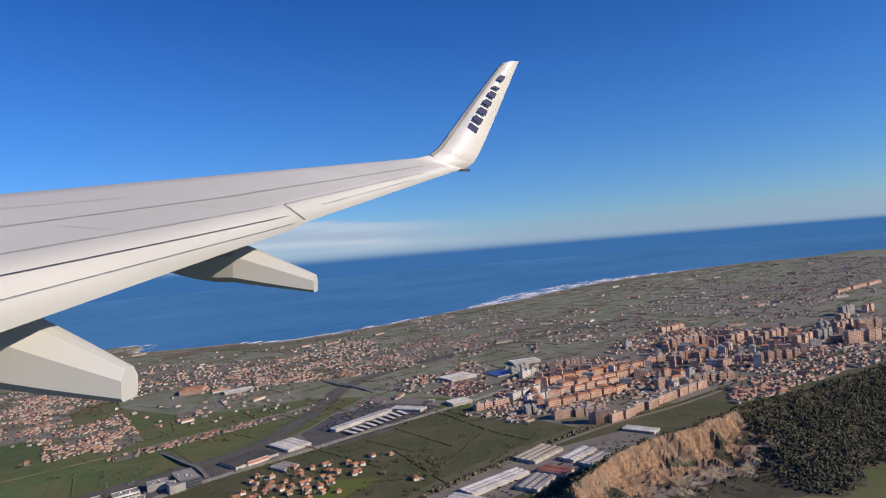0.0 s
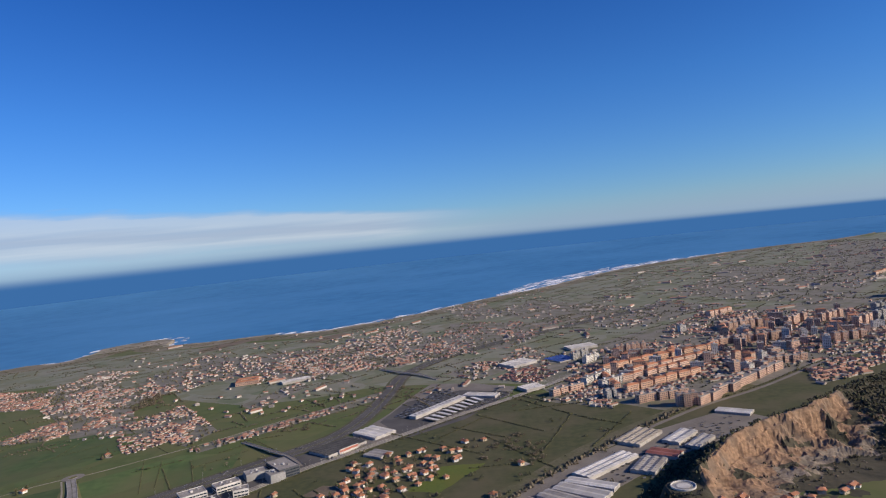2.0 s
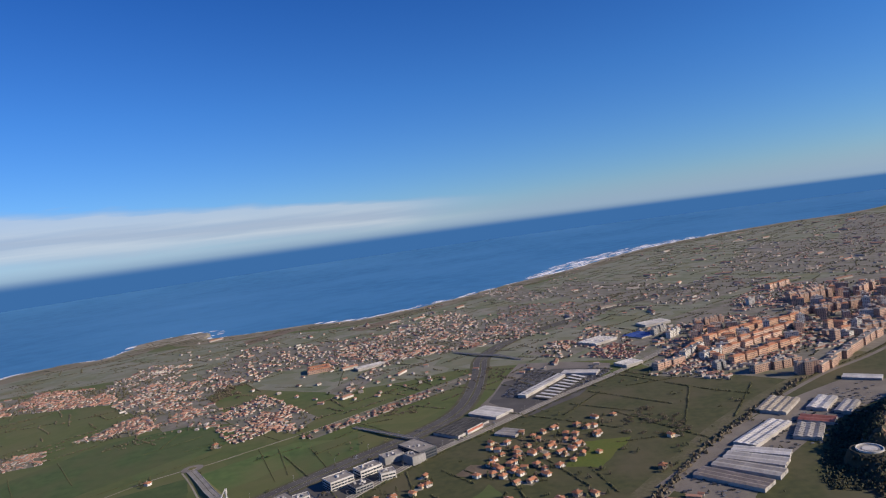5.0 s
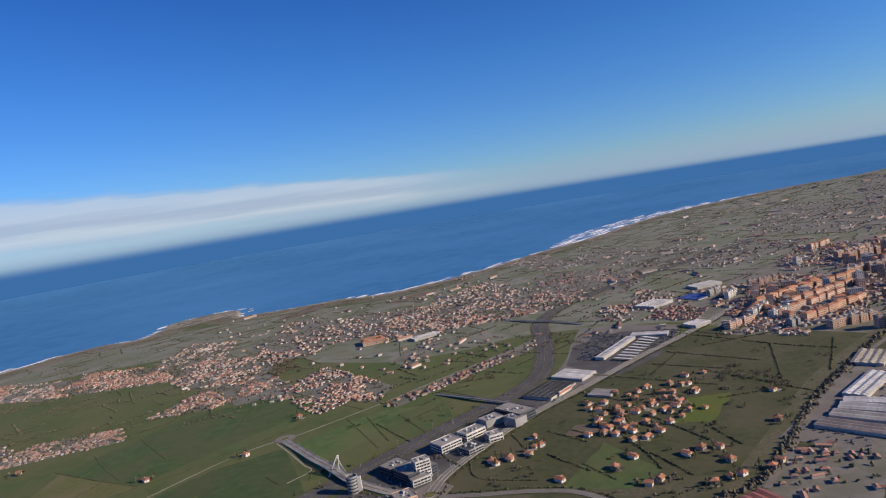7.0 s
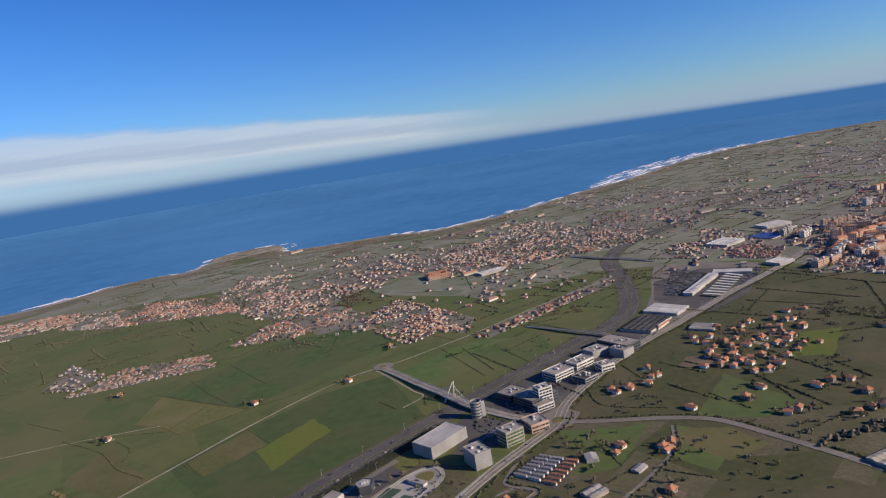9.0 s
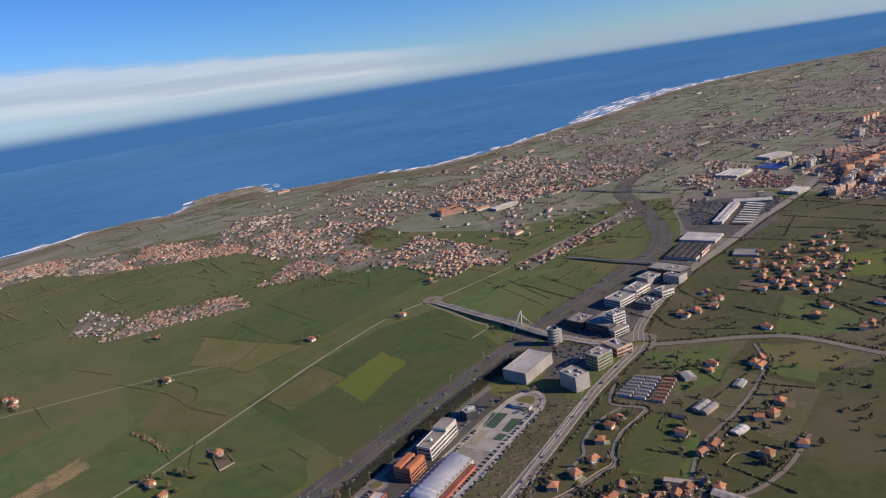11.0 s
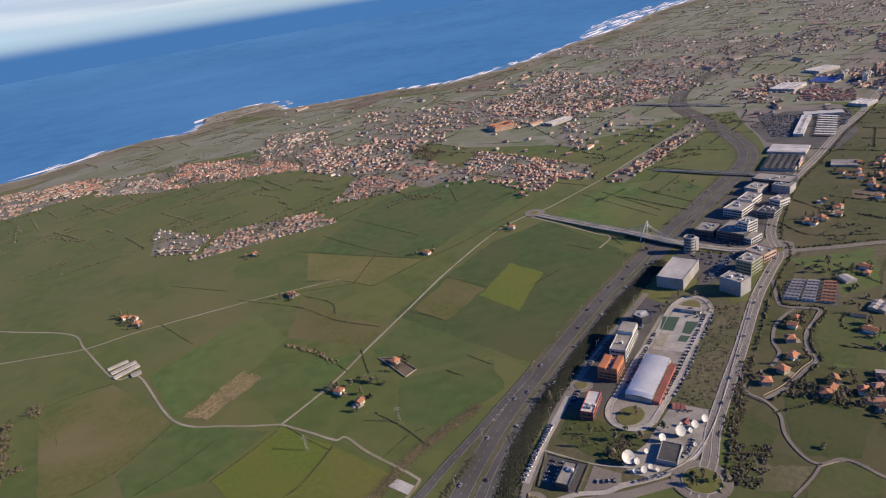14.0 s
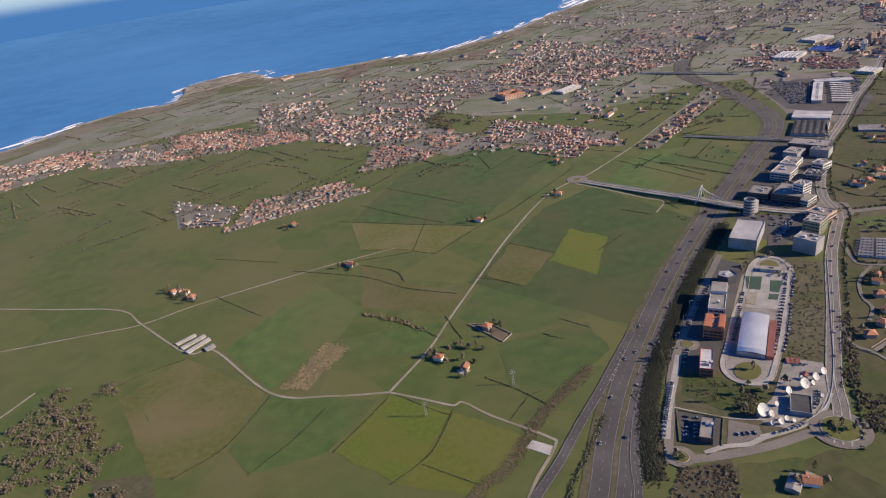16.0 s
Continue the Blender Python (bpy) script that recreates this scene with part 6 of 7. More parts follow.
convent = tagged(new("courtyard_building"), "large terracotta courtyard building with tiled roofs", "building")
convent.matrix_basis = pose(-324, 806, 0, 0, 0, 12)
for x, y, w, d in ((0, -9, 27, 6), (0, 9, 27, 6), (-10.5, 0, 6, 12), (10.5, 0, 6, 12)):
    part("wall", Shape().box(x - w / 2, y - d / 2, 0, x + w / 2, y + d / 2, 4.6), "brick", convent)
    top = hip(Shape(), max(w, d), min(w, d), 4.6, 1.2, 0.2)
    top.v = [((p + x, q + y, z) if w > d else (x - q, y + p, z)) for p, q, z in top.v]
    part("roof", top, "tile", convent, "red clay-tiled roof wing")
    for k in range(int(max(w, d) / 2.2)):
        t = -max(w, d) / 2 + 1.1 + 2.2 * k
        for z in (1.0, 2.9):
            px, py = (x + t, y - d / 2) if w > d else (x - w / 2, y + t)
            part("window", Shape().box(px - (0.4 if w > d else 0.05), py - (0.05 if w > d else 0.4), z, px + (0.4 if w > d else 0.05), py + (0.05 if w > d else 0.4), z + 0.9), "glass", convent)


# ---- terraced houses, walled farm, tank, mall, pylon ----
TERRACE = [(-293, 314), (-274, 298), (-258, 318), (-276, 330)]
for k in range(7):
    for u0, u1, roof in ((0.05, 0.32, "flat_roof"), (0.38, 0.62, "grey_metal"), (0.72, 0.98, "tile")):
        v = (k + 0.5) / 7
        p, q = at_quad(TERRACE, u0, v), at_quad(TERRACE, u1, v)
        row = tagged(new("terraced_house"), "row of small terraced houses with orange roofs" if roof == "tile" else "row of small terraced houses with grey roofs", "terraced house", "terraced rows")
        mid = (p + q) / 2
        row.matrix_basis = pose(mid.x, mid.y, 0, 0, 0, math.degrees(math.atan2(q.y - p.y, q.x - p.x)))
        n = (q - p).length
        part("wall", Shape().box(-n / 2, -0.7, 0, n / 2, 0.7, 1.5), "white_wall" if roof != "tile" else "cream_wall", row)
        part("roof", hip(Shape(), n, 1.4, 1.5, 0.5, 0.1, gable=True), roof, row)
        for j in range(3):
            x = -n / 2 + (j + 0.5) * n / 3
            part("window", Shape().box(x - 0.3, -0.74, 0.7, x + 0.3, -0.68, 1.2), "glass", row)
patch("pavement", TERRACE, -0.05, -0.04, 1.04, 1.04, 0.1, "asphalt", "lanes between the terraced rows", "lane")

wall = tagged(new("garden_wall"), "low stone wall round a farm yard", "wall")
for (x0, y0), (x1, y1) in zip([(-501, 339), (-496, 330), (-489, 316), (-483, 321), (-490, 334)], [(-496, 330), (-489, 316), (-483, 321), (-490, 334), (-501, 339)]):
    u = Vector((x1 - x0, y1 - y0)).normalized()
    n = Vector((-u.y, u.x)) * 0.15
    part("wall_run", Shape().prism([(x0 - n.x, y0 - n.y), (x1 - n.x, y1 - n.y), (x1 + n.x, y1 + n.y), (x0 + n.x, y0 + n.y)], 0, 0.6), "stone_wall", wall)
sheet("pavement", [(-500, 338), (-489, 317), (-484, 321), (-491, 334)], 0.08, "soil", "bare earth farm yard", "yard")
sheet("pavement", [(-503, 243), (-499, 246), (-493, 240), (-496, 236)], 0.22, "concrete", "pale concrete pad beside the lane", "pad")

tank = tagged(new("water_tank"), "round covered water tank with a pale concrete rim", "tank")
tank.matrix_basis = pose(46, 350, 6.6)
N = 40
s = Shape()
for k in range(N):
    u, v = 6.2832 * k / N, 6.2832 * (k + 1) / N
    for r0, z0, r1, z1 in ((6.6, -4, 6.6, 1.8), (6.6, 1.8, 6.1, 1.8), (6.1, 1.8, 6.1, 1.0)):
        s.face([(r0 * math.cos(u), r0 * math.sin(u), z0), (r0 * math.cos(v), r0 * math.sin(v), z0), (r1 * math.cos(v), r1 * math.sin(v), z1), (r1 * math.cos(u), r1 * math.sin(u), z1)])
part("rim", s, "white", tank)
part("cover", Shape().prism([(6.1 * math.cos(6.2832 * k / N), 6.1 * math.sin(6.2832 * k / N)) for k in range(N)], 0.5, 1.2), "pale_metal", tank, "grey-blue sheet cover")
part("inner_ring", oval(0, 0, 4.4, 4.4, 0, 1.2, 1.32, 40), "grey", tank)
part("cap", oval(0, 0, 3.6, 3.6, 0, 1.3, 1.45, 40), "white", tank)

mall = tagged(new("shopping_centre"), "long low shopping centre with a white roof", "shopping centre")
mall.matrix_basis = pose(-87, 590, 0, 0, 0, 49)
part("wall", Shape().box(-34, -4, 0, 34, 4, 2.6), "concrete", mall, "pale facade panels")
part("roof", Shape().box(-34.3, -4.3, 2.6, 34.3, 4.3, 2.9), "white_metal", mall, "white flat roof")
for k in range(14):
    part("skylight", Shape().box(-31 + 4.6 * k, -1.2, 2.9, -29 + 4.6 * k, 1.2, 3.2), "grey", mall)
LOT = [(-126, 576), (-116, 566), (-62, 628), (-86, 668)]
sheet("pavement", LOT, 0.15, "asphalt", "dark asphalt car park full of cars", "car park")
MALL = [(-114, 560), (-93, 539), (-41, 603), (-56, 632)]
for k in range(9):
    p, q = at_quad(MALL, 0.45, 0.12 + 0.095 * k), at_quad(MALL, 1.0, 0.12 + 0.095 * k)
    mid = (p + q) / 2
    n = (q - p).length
    canopy = tagged(new("parking_canopy"), "long white canopy over parking rows", "canopy", "parking canopies")
    canopy.matrix_basis = pose(mid.x, mid.y, 0.12, 0, 0, math.degrees(math.atan2(q.y - p.y, q.x - p.x)))
    s = Shape()
    s.solid([(-n / 2, -2, 1.9), (n / 2, -2, 1.9), (n / 2, 2, 1.6), (-n / 2, 2, 1.6), (-n / 2, -2, 2.1), (n / 2, -2, 2.1), (n / 2, 2, 1.8), (-n / 2, 2, 1.8)],
            [(0, 3, 2, 1), (4, 5, 6, 7), (0, 1, 5, 4), (1, 2, 6, 5), (2, 3, 7, 6), (3, 0, 4, 7)])
    part("canopy_roof", s, "white_metal", canopy)
    for x in (-n * 0.4, 0, n * 0.4):
        part("post", Shape().box(x - 0.1, -0.1, 0, x + 0.1, 0.1, 1.8), "grey", canopy)
sign = tagged(new("shop_front"), "red and white shop front fascia", "shop front")
sign.matrix_basis = pose(-154.6, 495.9, 0, 0, 0, 46)
part("panel", Shape().box(-9, -0.3, 0, 9, 0.3, 3.6), "white", sign)
part("band", Shape().box(-8.8, -0.42, 1.6, 8.8, -0.3, 3.2), "red", sign, "red fascia band")

for x, y in ((-495, 282), (-536, 276)):
    mast = tagged(new("electricity_pylon"), "slender lattice electricity pylon in a meadow", "pylon", "pylons")
    mast.matrix_basis = pose(x, y, 0)
    for sx in (-1, 1):
        for sy in (-1, 1):
            part("leg", Shape().tube((0.55 * sx, 0.55 * sy, 0), (0.08 * sx, 0.08 * sy, 8.5), 0.06, 0.04, 4), "grey", mast)
    for z, r in ((6.4, 1.5), (7.4, 1.2)):
        part("crossarm", Shape().box(-r, -0.06, z, r, 0.06, z + 0.12), "grey", mast)
    for z in (1.5, 3.0, 4.5):
        r = 0.55 - 0.055 * z
        part("brace", Shape().box(-r, -0.04, z, r, 0.04, z + 0.08).box(-0.04, -r, z + 0.1, 0.04, r, z + 0.18), "grey", mast)

yards = Shape()
for spots in (HOMES_SOUTH, HOMES_EAST, HOMES_HAMLET, FARMS, HOMES_NORTH):
    for n, (x, y) in enumerate(spots):
        if rng.random() < 0.75:
            a, w, d = rng.uniform(0, 3.14), rng.uniform(4, 7), rng.uniform(3, 5)
            x0, y0 = x + rng.uniform(-2.5, 2.5), y + rng.uniform(-2.5, 2.5)
            ca, sa = math.cos(a), math.sin(a)
            yards.face([(x0 + ca * u - sa * v, y0 + sa * u + ca * v, 0.12 + 0.001 * n) for u, v in ((-w / 2, -d / 2), (w / 2, -d / 2), (w / 2, d / 2), (-w / 2, d / 2))], rng.choice((0, 0, 1, 2)))
stuff("yard", yards, ["gravel", "soil", "paving"], "paved and bare yards round the houses", "yard")

# ---- cars ----
def car():
    root = tagged(new("car"), "parked car in plain paint", "car", "cars")
    body = Shape()
    prof = [(-1.02, 0.14), (1.02, 0.14), (1.05, 0.36), (0.55, 0.44), (-0.95, 0.46), (-1.05, 0.34)]
    n = len(prof)
    p = [(x, y, z) for y in (-0.43, 0.43) for x, z in prof]
    body.solid(p, [tuple(range(n)), tuple(reversed(range(n, 2 * n)))] + [(i, n + i, n + (i + 1) % n, (i + 1) % n) for i in range(n)])
    part("body", body, "car", root)
    cabin = Shape()
    cabin.solid([(-0.85, -0.4, 0.45), (0.5, -0.4, 0.44), (0.5, 0.4, 0.44), (-0.85, 0.4, 0.45), (-0.65, -0.33, 0.74), (0.1, -0.33, 0.74), (0.1, 0.33, 0.74), (-0.65, 0.33, 0.74)],
                [(0, 1, 5, 4), (1, 2, 6, 5), (2, 3, 7, 6), (3, 0, 4, 7)])
    part("cabin", cabin, "glass", root)
    part("roof", Shape().box(-0.66, -0.34, 0.735, 0.11, 0.34, 0.765), "car", root)
    for x in (-0.65, 0.65):
        for y in (-0.42, 0.42):
            part("wheel", Shape().tube((x, y - 0.06, 0.16), (x, y + 0.06, 0.16), 0.16, 0.16, 10), "tyre", root)
    return root


model = car()
model.matrix_basis = pose(-405, 216.5, 0.17, 0, 0, 95)


def parked(line, gap, turn, z=0.18, fill=0.85, label="parked car in plain paint"):
    curve = smooth_line(line, 12)
    run = 0.0
    for p, q in zip(curve, curve[1:]):
        run += (q - p).length
        if run >= gap:
            run = 0.0
            if rng.random() < fill:
                way = math.degrees(math.atan2(q.y - p.y, q.x - p.x))
                tagged(copy_thing(model, pose(p.x + rng.uniform(-0.1, 0.1), p.y + rng.uniform(-0.1, 0.1), z, 0, 0, way + turn + rng.uniform(-4, 4))), label)


parked([(-383.5, 258), (-369, 274), (-346, 300), (-332, 317)], 1.5, 90, 0.16)
parked([(-379, 257), (-365, 272), (-342, 299), (-328, 315)], 2.2, 0, 0.16)
parked([(-394, 272), (-377, 292), (-362, 310)], 1.6, 90, 0.14)
parked([(-415, 216.2), (-408, 216.2), (-401, 217)], 1.2, 8, 0.28, fill=1)
parked([(-400, 221), (-391, 224), (-384, 231)], 1.6, 90)
parked([(-376, 246), (-383, 249)], 1.6, 30)
parked([(-445, 226), (-438, 237)], 1.3, 90)
parked([(-442, 224), (-435, 235)], 1.3, 90)
parked([(-405, 291), (-393, 304), (-372, 323)], 1.3, 90, 0.14, 0.7)
parked([(-384, 298), (-370, 313), (-356, 328)], 1.5, 90, 0.14, 0.7)
parked([(-422, 266), (-414, 276)], 1.4, 90, 0.14, 0.7)
parked([(-428, 221), (-420, 219)], 1.4, 90)
parked([(-452, 230), (-443, 243), (-432, 258)], 1.3, 70, 0.31)
for k in range(5):
    parked([(-316 + 5 * k, 346 + 3.4 * k), (-303 + 5 * k, 361 + 3.4 * k)], 1.4, 90, fill=0.75)
for off in (-4.8, -2.2, 3.3, 6.6):
    side = [tuple(q) for q in sides(smooth_line(ROADS["motorway"][2:11], 2), off)]
    parked(side, 24 + 9 * rng.random(), 180 if off > 0 else 0, 0.17, 0.6, "car driving on the motorway")
parked([(-372, 236), (-336, 279), (-303, 319), (-264, 360)], 15, 0, 0.26, 0.7, "car on the boulevard")
far_cars = Shape()
for quad, n in (([(-168, 480), (-135, 512), (-145, 545), (-160, 520)], 90), ([(-62, 566), (-22, 608), (-30, 640), (-60, 600)], 150), ([(-300, 360), (-270, 385), (-285, 400), (-310, 378)], 60), ([(-262, 405), (-190, 475), (-196, 482), (-266, 412)], 70)):
    for k in range(n):
        p = at_quad(quad, rng.random(), rng.random())
        far_cars.box(p.x - 0.45, p.y - 0.85, 0.1, p.x + 0.45, p.y + 0.85, 0.75)
for i in range(26):
    for j in range(14):
        if rng.random() < 0.7:
            p = at_quad(LOT, (j + 0.5) / 14, (i + 0.5) / 26)
            far_cars.box(p.x - 0.8, p.y - 0.5, 0.15, p.x + 0.8, p.y + 0.5, 0.8)
for i in range(260):
    p = Vector((-56, 350)).lerp(Vector((110, 478)), rng.random()) + Vector((rng.uniform(-6, 26), rng.uniform(-26, 6)))
    far_cars.box(p.x - 0.9, p.y - 0.45, 0.12, p.x + 0.9, p.y + 0.45, 0.75)
stuff("parked_cars", far_cars, "far_car", "many cars on distant car parks", "cars")


def street_lamp(height):
    root = tagged(new("street_lamp"), "slim grey street lamp beside the road", "street lamp", "street lamps")
    part("post", Shape().tube((0, 0, 0), (0, 0, height), 0.09, 0.05, 6), "grey", root)
    part("arm", Shape().tube((0, 0, height), (0.9, 0, height + 0.25), 0.05, 0.04, 5), "grey", root)
    part("lamp_head", Shape().box(0.8, -0.12, height + 0.18, 1.4, 0.12, height + 0.32), "pale_metal", root)
    return root


lamp = street_lamp(4.2)
lamp.matrix_basis = pose(-392, 214, 0.4)
for key, off, gap in (("boulevard", 2.9, 11), ("boulevard", -2.9, 11), ("park_road", 2.2, 13), ("motorway", 9.3, 26)):
    line = sides(smooth_line(ROADS[key][2:11] if key == "motorway" else ROADS[key], 10), off)
    run = 0.0
    for p, q in zip(line, line[1:]):
        run += (q - p).length
        if run > gap:
            run = 0.0
            copy_thing(lamp, pose(p.x, p.y, 0.1, 0, 0, math.degrees(math.atan2(q.y - p.y, q.x - p.x)) + (90 if off < 0 else -90)))


# ---- trees and hedges ----
def tree(height, spread, leaf, label, seed):
    g = random.Random(seed)
    root = tagged(new("tree"), label, "tree", "trees")
    trunk = Shape().tube((0, 0, 0), (0.05, 0.03, height * 0.5), 0.16, 0.09, 6)
    for k in range(5):
        t = k * 1.26 + g.uniform(-0.3, 0.3)
        trunk.tube((0, 0, height * (0.3 + 0.05 * k)), (spread * 0.6 * math.cos(t), spread * 0.6 * math.sin(t), height * (0.6 + 0.06 * k)), 0.07, 0.03, 4)
    part("trunk", trunk, "bark", root)
    crown = Shape()
    for k in range(46):
        t, q, z = g.uniform(0, 6.28), g.random() ** 0.6, g.uniform(0.3, 1.0)
        wide = spread * math.sin(math.pi * min(1, 0.18 + 0.8 * z)) * (0.9 + 0.3 * math.sin(3 * t + seed))
        crown.clump((wide * q * math.cos(t), wide * q * math.sin(t), height * z), spread * g.uniform(0.16, 0.32), g)
    part("crown", crown, leaf, root)
    return root


TREES = [tree(3.6, 1.7, "leaf", "round evergreen tree with dense crown", 1), tree(4.4, 1.5, "bare", "bare winter tree with brown twigs", 2), tree(3.0, 1.9, "bare", "spreading bare winter tree with twigs", 3),
         tree(5.2, 1.1, "leaf", "slim dark conifer beside a house", 4), tree(2.4, 1.3, "leaf", "low green tree in a garden", 5)]
for k, t in enumerate(TREES):
    t.matrix_basis = pose(-512 + 3 * k, 322 - 2 * k, 0)


def plant(x, y, z=0.0):
    copy_thing(rng.choice(TREES), pose(x, y, z, 0, 0, rng.uniform(0, 360)) @ Matrix.Diagonal((1, 1, 1, 1)))


for spots, count in ((HOMES_SOUTH, 3), (HOMES_EAST, 2), (HOMES_HAMLET, 1), (FARMS, 4)):
    for x, y in spots:
        for k in range(count):
            t, r = rng.uniform(0, 6.28), rng.uniform(4.2, 8)
            if not near_road(x + r * math.cos(t), y + r * math.sin(t), 2.6):
                plant(x + r * math.cos(t), y + r * math.sin(t))
for x, y in ((-406, 244), (-402, 238), (-412, 240), (-420, 246), (-424, 240), (-416, 232), (-392, 240), (-346, 330), (-352, 326), (-337, 336), (-329, 334), (-391, 211), (-396, 209), (-394, 213),
             (-388, 208), (-452, 217), (-453, 219), (-429, 272), (-428, 274), (-398, 252), (-250, 336), (-254, 330), (-248, 328), (-257, 322), (-246, 342), (-262, 334), (-270, 288), (-282, 244), (-516, 318)):
    plant(x, y, 0.3)


def hedge(name, lines, size, mats, label, wild=0.5, gapped=0.1):
    s = Shape()
    for line in lines:
        curve = smooth_line(line, 10)
        for p, q in zip(curve, curve[1:]):
            n = max(1, int((q - p).length / (size * 0.9)))
            for k in range(n):
                if rng.random() < gapped:
                    continue
                c = p.lerp(q, k / n)
                r = size * rng.uniform(0.55, 1.1)
                s.clump((c.x + rng.gauss(0, wild), c.y + rng.gauss(0, wild), r * 0.6), r, rng)
    return stuff(name, s, mats, label, "hedge")


HEDGES_A = [[(-554, 521), (-507, 488), (-462, 459)], [(-544, 459), (-522, 450), (-499, 430)], [(-499, 430), (-460, 458), (-436, 471), (-399, 500), (-364, 528)], [(-452, 422), (-430, 395)], [(-480, 388), (-463, 366)],
            [(-577, 269), (-564, 281), (-549, 296)], [(-546, 296), (-532, 279), (-526, 273)], [(-524, 276), (-536, 257), (-544, 250), (-557, 243)], [(-544, 250), (-534, 240), (-525, 231)], [(-611, 269), (-593, 283), (-577, 300)],
            [(-603, 319), (-613, 302), (-624, 288), (-643, 278)], [(-504, 260), (-492, 271), (-484, 274)]]
HEDGES_A += [[(-483, 387), (-465, 369)], [(-535, 546), (-508, 508), (-481, 475)], [(-325, 528), (-294, 451)], [(-553, 445), (-512, 440)], [(-512, 440), (-490, 496)], [(-393, 551), (-358, 570)], [(-431, 558), (-390, 591)],
             [(-367, 434), (-354, 417)], [(-509, 572), (-460, 505)], [(-456, 324), (-446, 311)], [(-407, 385), (-383, 399)], [(-645, 500), (-600, 470)], [(-640, 440), (-610, 400)]]
HEDGES_B = [[(-505, 292), (-494, 278), (-486, 264)], [(-461, 306), (-469, 315)], [(-536, 364), (-517, 332)], [(-546, 437), (-527, 418), (-524, 401)], [(-590, 451), (-548, 421), (-524, 393), (-498, 373)], [(-507, 327), (-510, 352)],
            [(-360, 495), (-339, 448), (-335, 416)], [(-400, 650), (-346, 583), (-312, 543)], [(-364, 750), (-316, 721)], [(-293, 820), (-287, 710)], [(-216, 723), (-181, 688)], [(-252, 565), (-212, 513)], [(-280, 510), (-261, 464)],
            [(-308, 522), (-287, 460)], [(-273, 497), (-240, 525)], [(-419, 622), (-420, 567)], [(-683, 358), (-668, 366), (-648, 371)]]
HEDGES_C = [[(-275, 291), (-284, 279), (-272, 268)], [(-296, 267), (-285, 259)], [(-257, 279), (-253, 258), (-240, 244)], [(-228, 302), (-206, 287)], [(-261, 248), (-250, 232)], [(-235, 403), (-231, 376), (-199, 360)], [(-204, 432), (-200, 406)],
            [(-263, 287), (-235, 305), (-204, 325)], [(-246, 337), (-240, 307)], [(-172, 370), (-161, 345)], [(-167, 422), (-150, 400)], [(-348, 235), (-324, 234), (-314, 225)], [(-271, 247), (-256, 223)], [(-299, 502), (-272, 452)],
            [(-264, 527), (-242, 548)], [(-322, 501), (-289, 519)]]
HEDGES_D = [[(-145, 422), (-136, 370), (-136, 346)], [(-114, 419), (-99, 373)], [(-51, 496), (-30, 453), (-12, 417)], [(-76, 528), (-34, 486)], [(-66, 432), (-39, 431)], [(-24, 556), (37, 559)], [(-92, 398), (-86, 358)], [(-134, 369), (-124, 335)],
            [(-181, 427), (-162, 399)], [(-188, 391), (-170, 359)], [(-149, 314), (-118, 326), (-116, 319)], [(-255, 427), (-239, 393)], [(51, 599), (50, 549)], [(-54, 555), (-7, 493)], [(-126, 529), (-55, 456)], [(-86, 503), (-45, 551)],
            [(-32, 624), (21, 529), (52, 489)], [(21, 529), (-16, 445)], [(19, 447), (65, 515)], [(-232, 654), (-182, 681)], [(-256, 553), (-219, 558)]]
for lines, size in ((HEDGES_A, 0.34), (HEDGES_B, 0.42), (HEDGES_C, 0.6), (HEDGES_D, 0.75)):
    hedge("hedgerow", lines, size, "leaf", "dark green field hedgerows", 0.3 * size, 0.28)
# evergreens added where a smooth band of shadow lies beside the motorway
hedge("tree_belt", [[(-466, 212), (-459, 228), (-446, 252), (-430, 273), (-404, 303), (-366, 343), (-326, 382)]] * 36, 0.45, "conifer", "dense dark evergreen belt standing in for shade along the motorway", 1.8, 0.05)
# dark ground strip: the shadow band itself, put in as colour
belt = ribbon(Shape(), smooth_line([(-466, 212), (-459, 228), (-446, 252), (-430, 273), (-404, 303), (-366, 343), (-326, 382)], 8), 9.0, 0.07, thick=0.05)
structure("ground", belt, "scrub", "dark strip painted as shade under the tree belt", "rough ground")
# dark scrub rows added to blacken the hill's cast shadow
flank = smooth_line([(q[0], q[1]) for q in RIDGE[:9]], 3)
hedge("tree_belt", [[tuple(q) for q in sides(flank, off)] for off in (9, 12, 15, 18, 21, 24, 27)], 1.0, "conifer", "dark evergreen scrub added to deepen the hill's shadow", 1.3, 0.15)
hedge("tree_belt", [[(-538, 205), (-528, 226), (-511, 237), (-491, 258), (-473, 271), (-459, 281)]] * 9, 0.28, "reed", "strip of dry scrub along the slip road", 1.5, 0.3)
hedge("tree_belt", [[(-538, 205), (-528, 226), (-511, 237), (-491, 258), (-473, 271), (-459, 281)]] * 7, 0.33, "bare", "brown bushes along the slip road", 1.6, 0.4)
hedge("tree_belt", [[(-506, 200), (-494, 219), (-480, 234), (-467, 249)]] * 5, 0.4, "leaf", "bushes between motorway and slip road", 0.8, 0.4)
hedge("tree_belt", [[(-552, 374), (-536, 360), (-523, 342)]] * 2, 0.7, "reed", "strip of dry reeds", 0.9)
hedge("tree_belt", [[(-150, 300), (-98, 318), (-50, 368), (-20, 402), (40, 456), (100, 508)]] * 2, 1.5, "bare", "bare trees along the valley road", 1.6, 0.3)


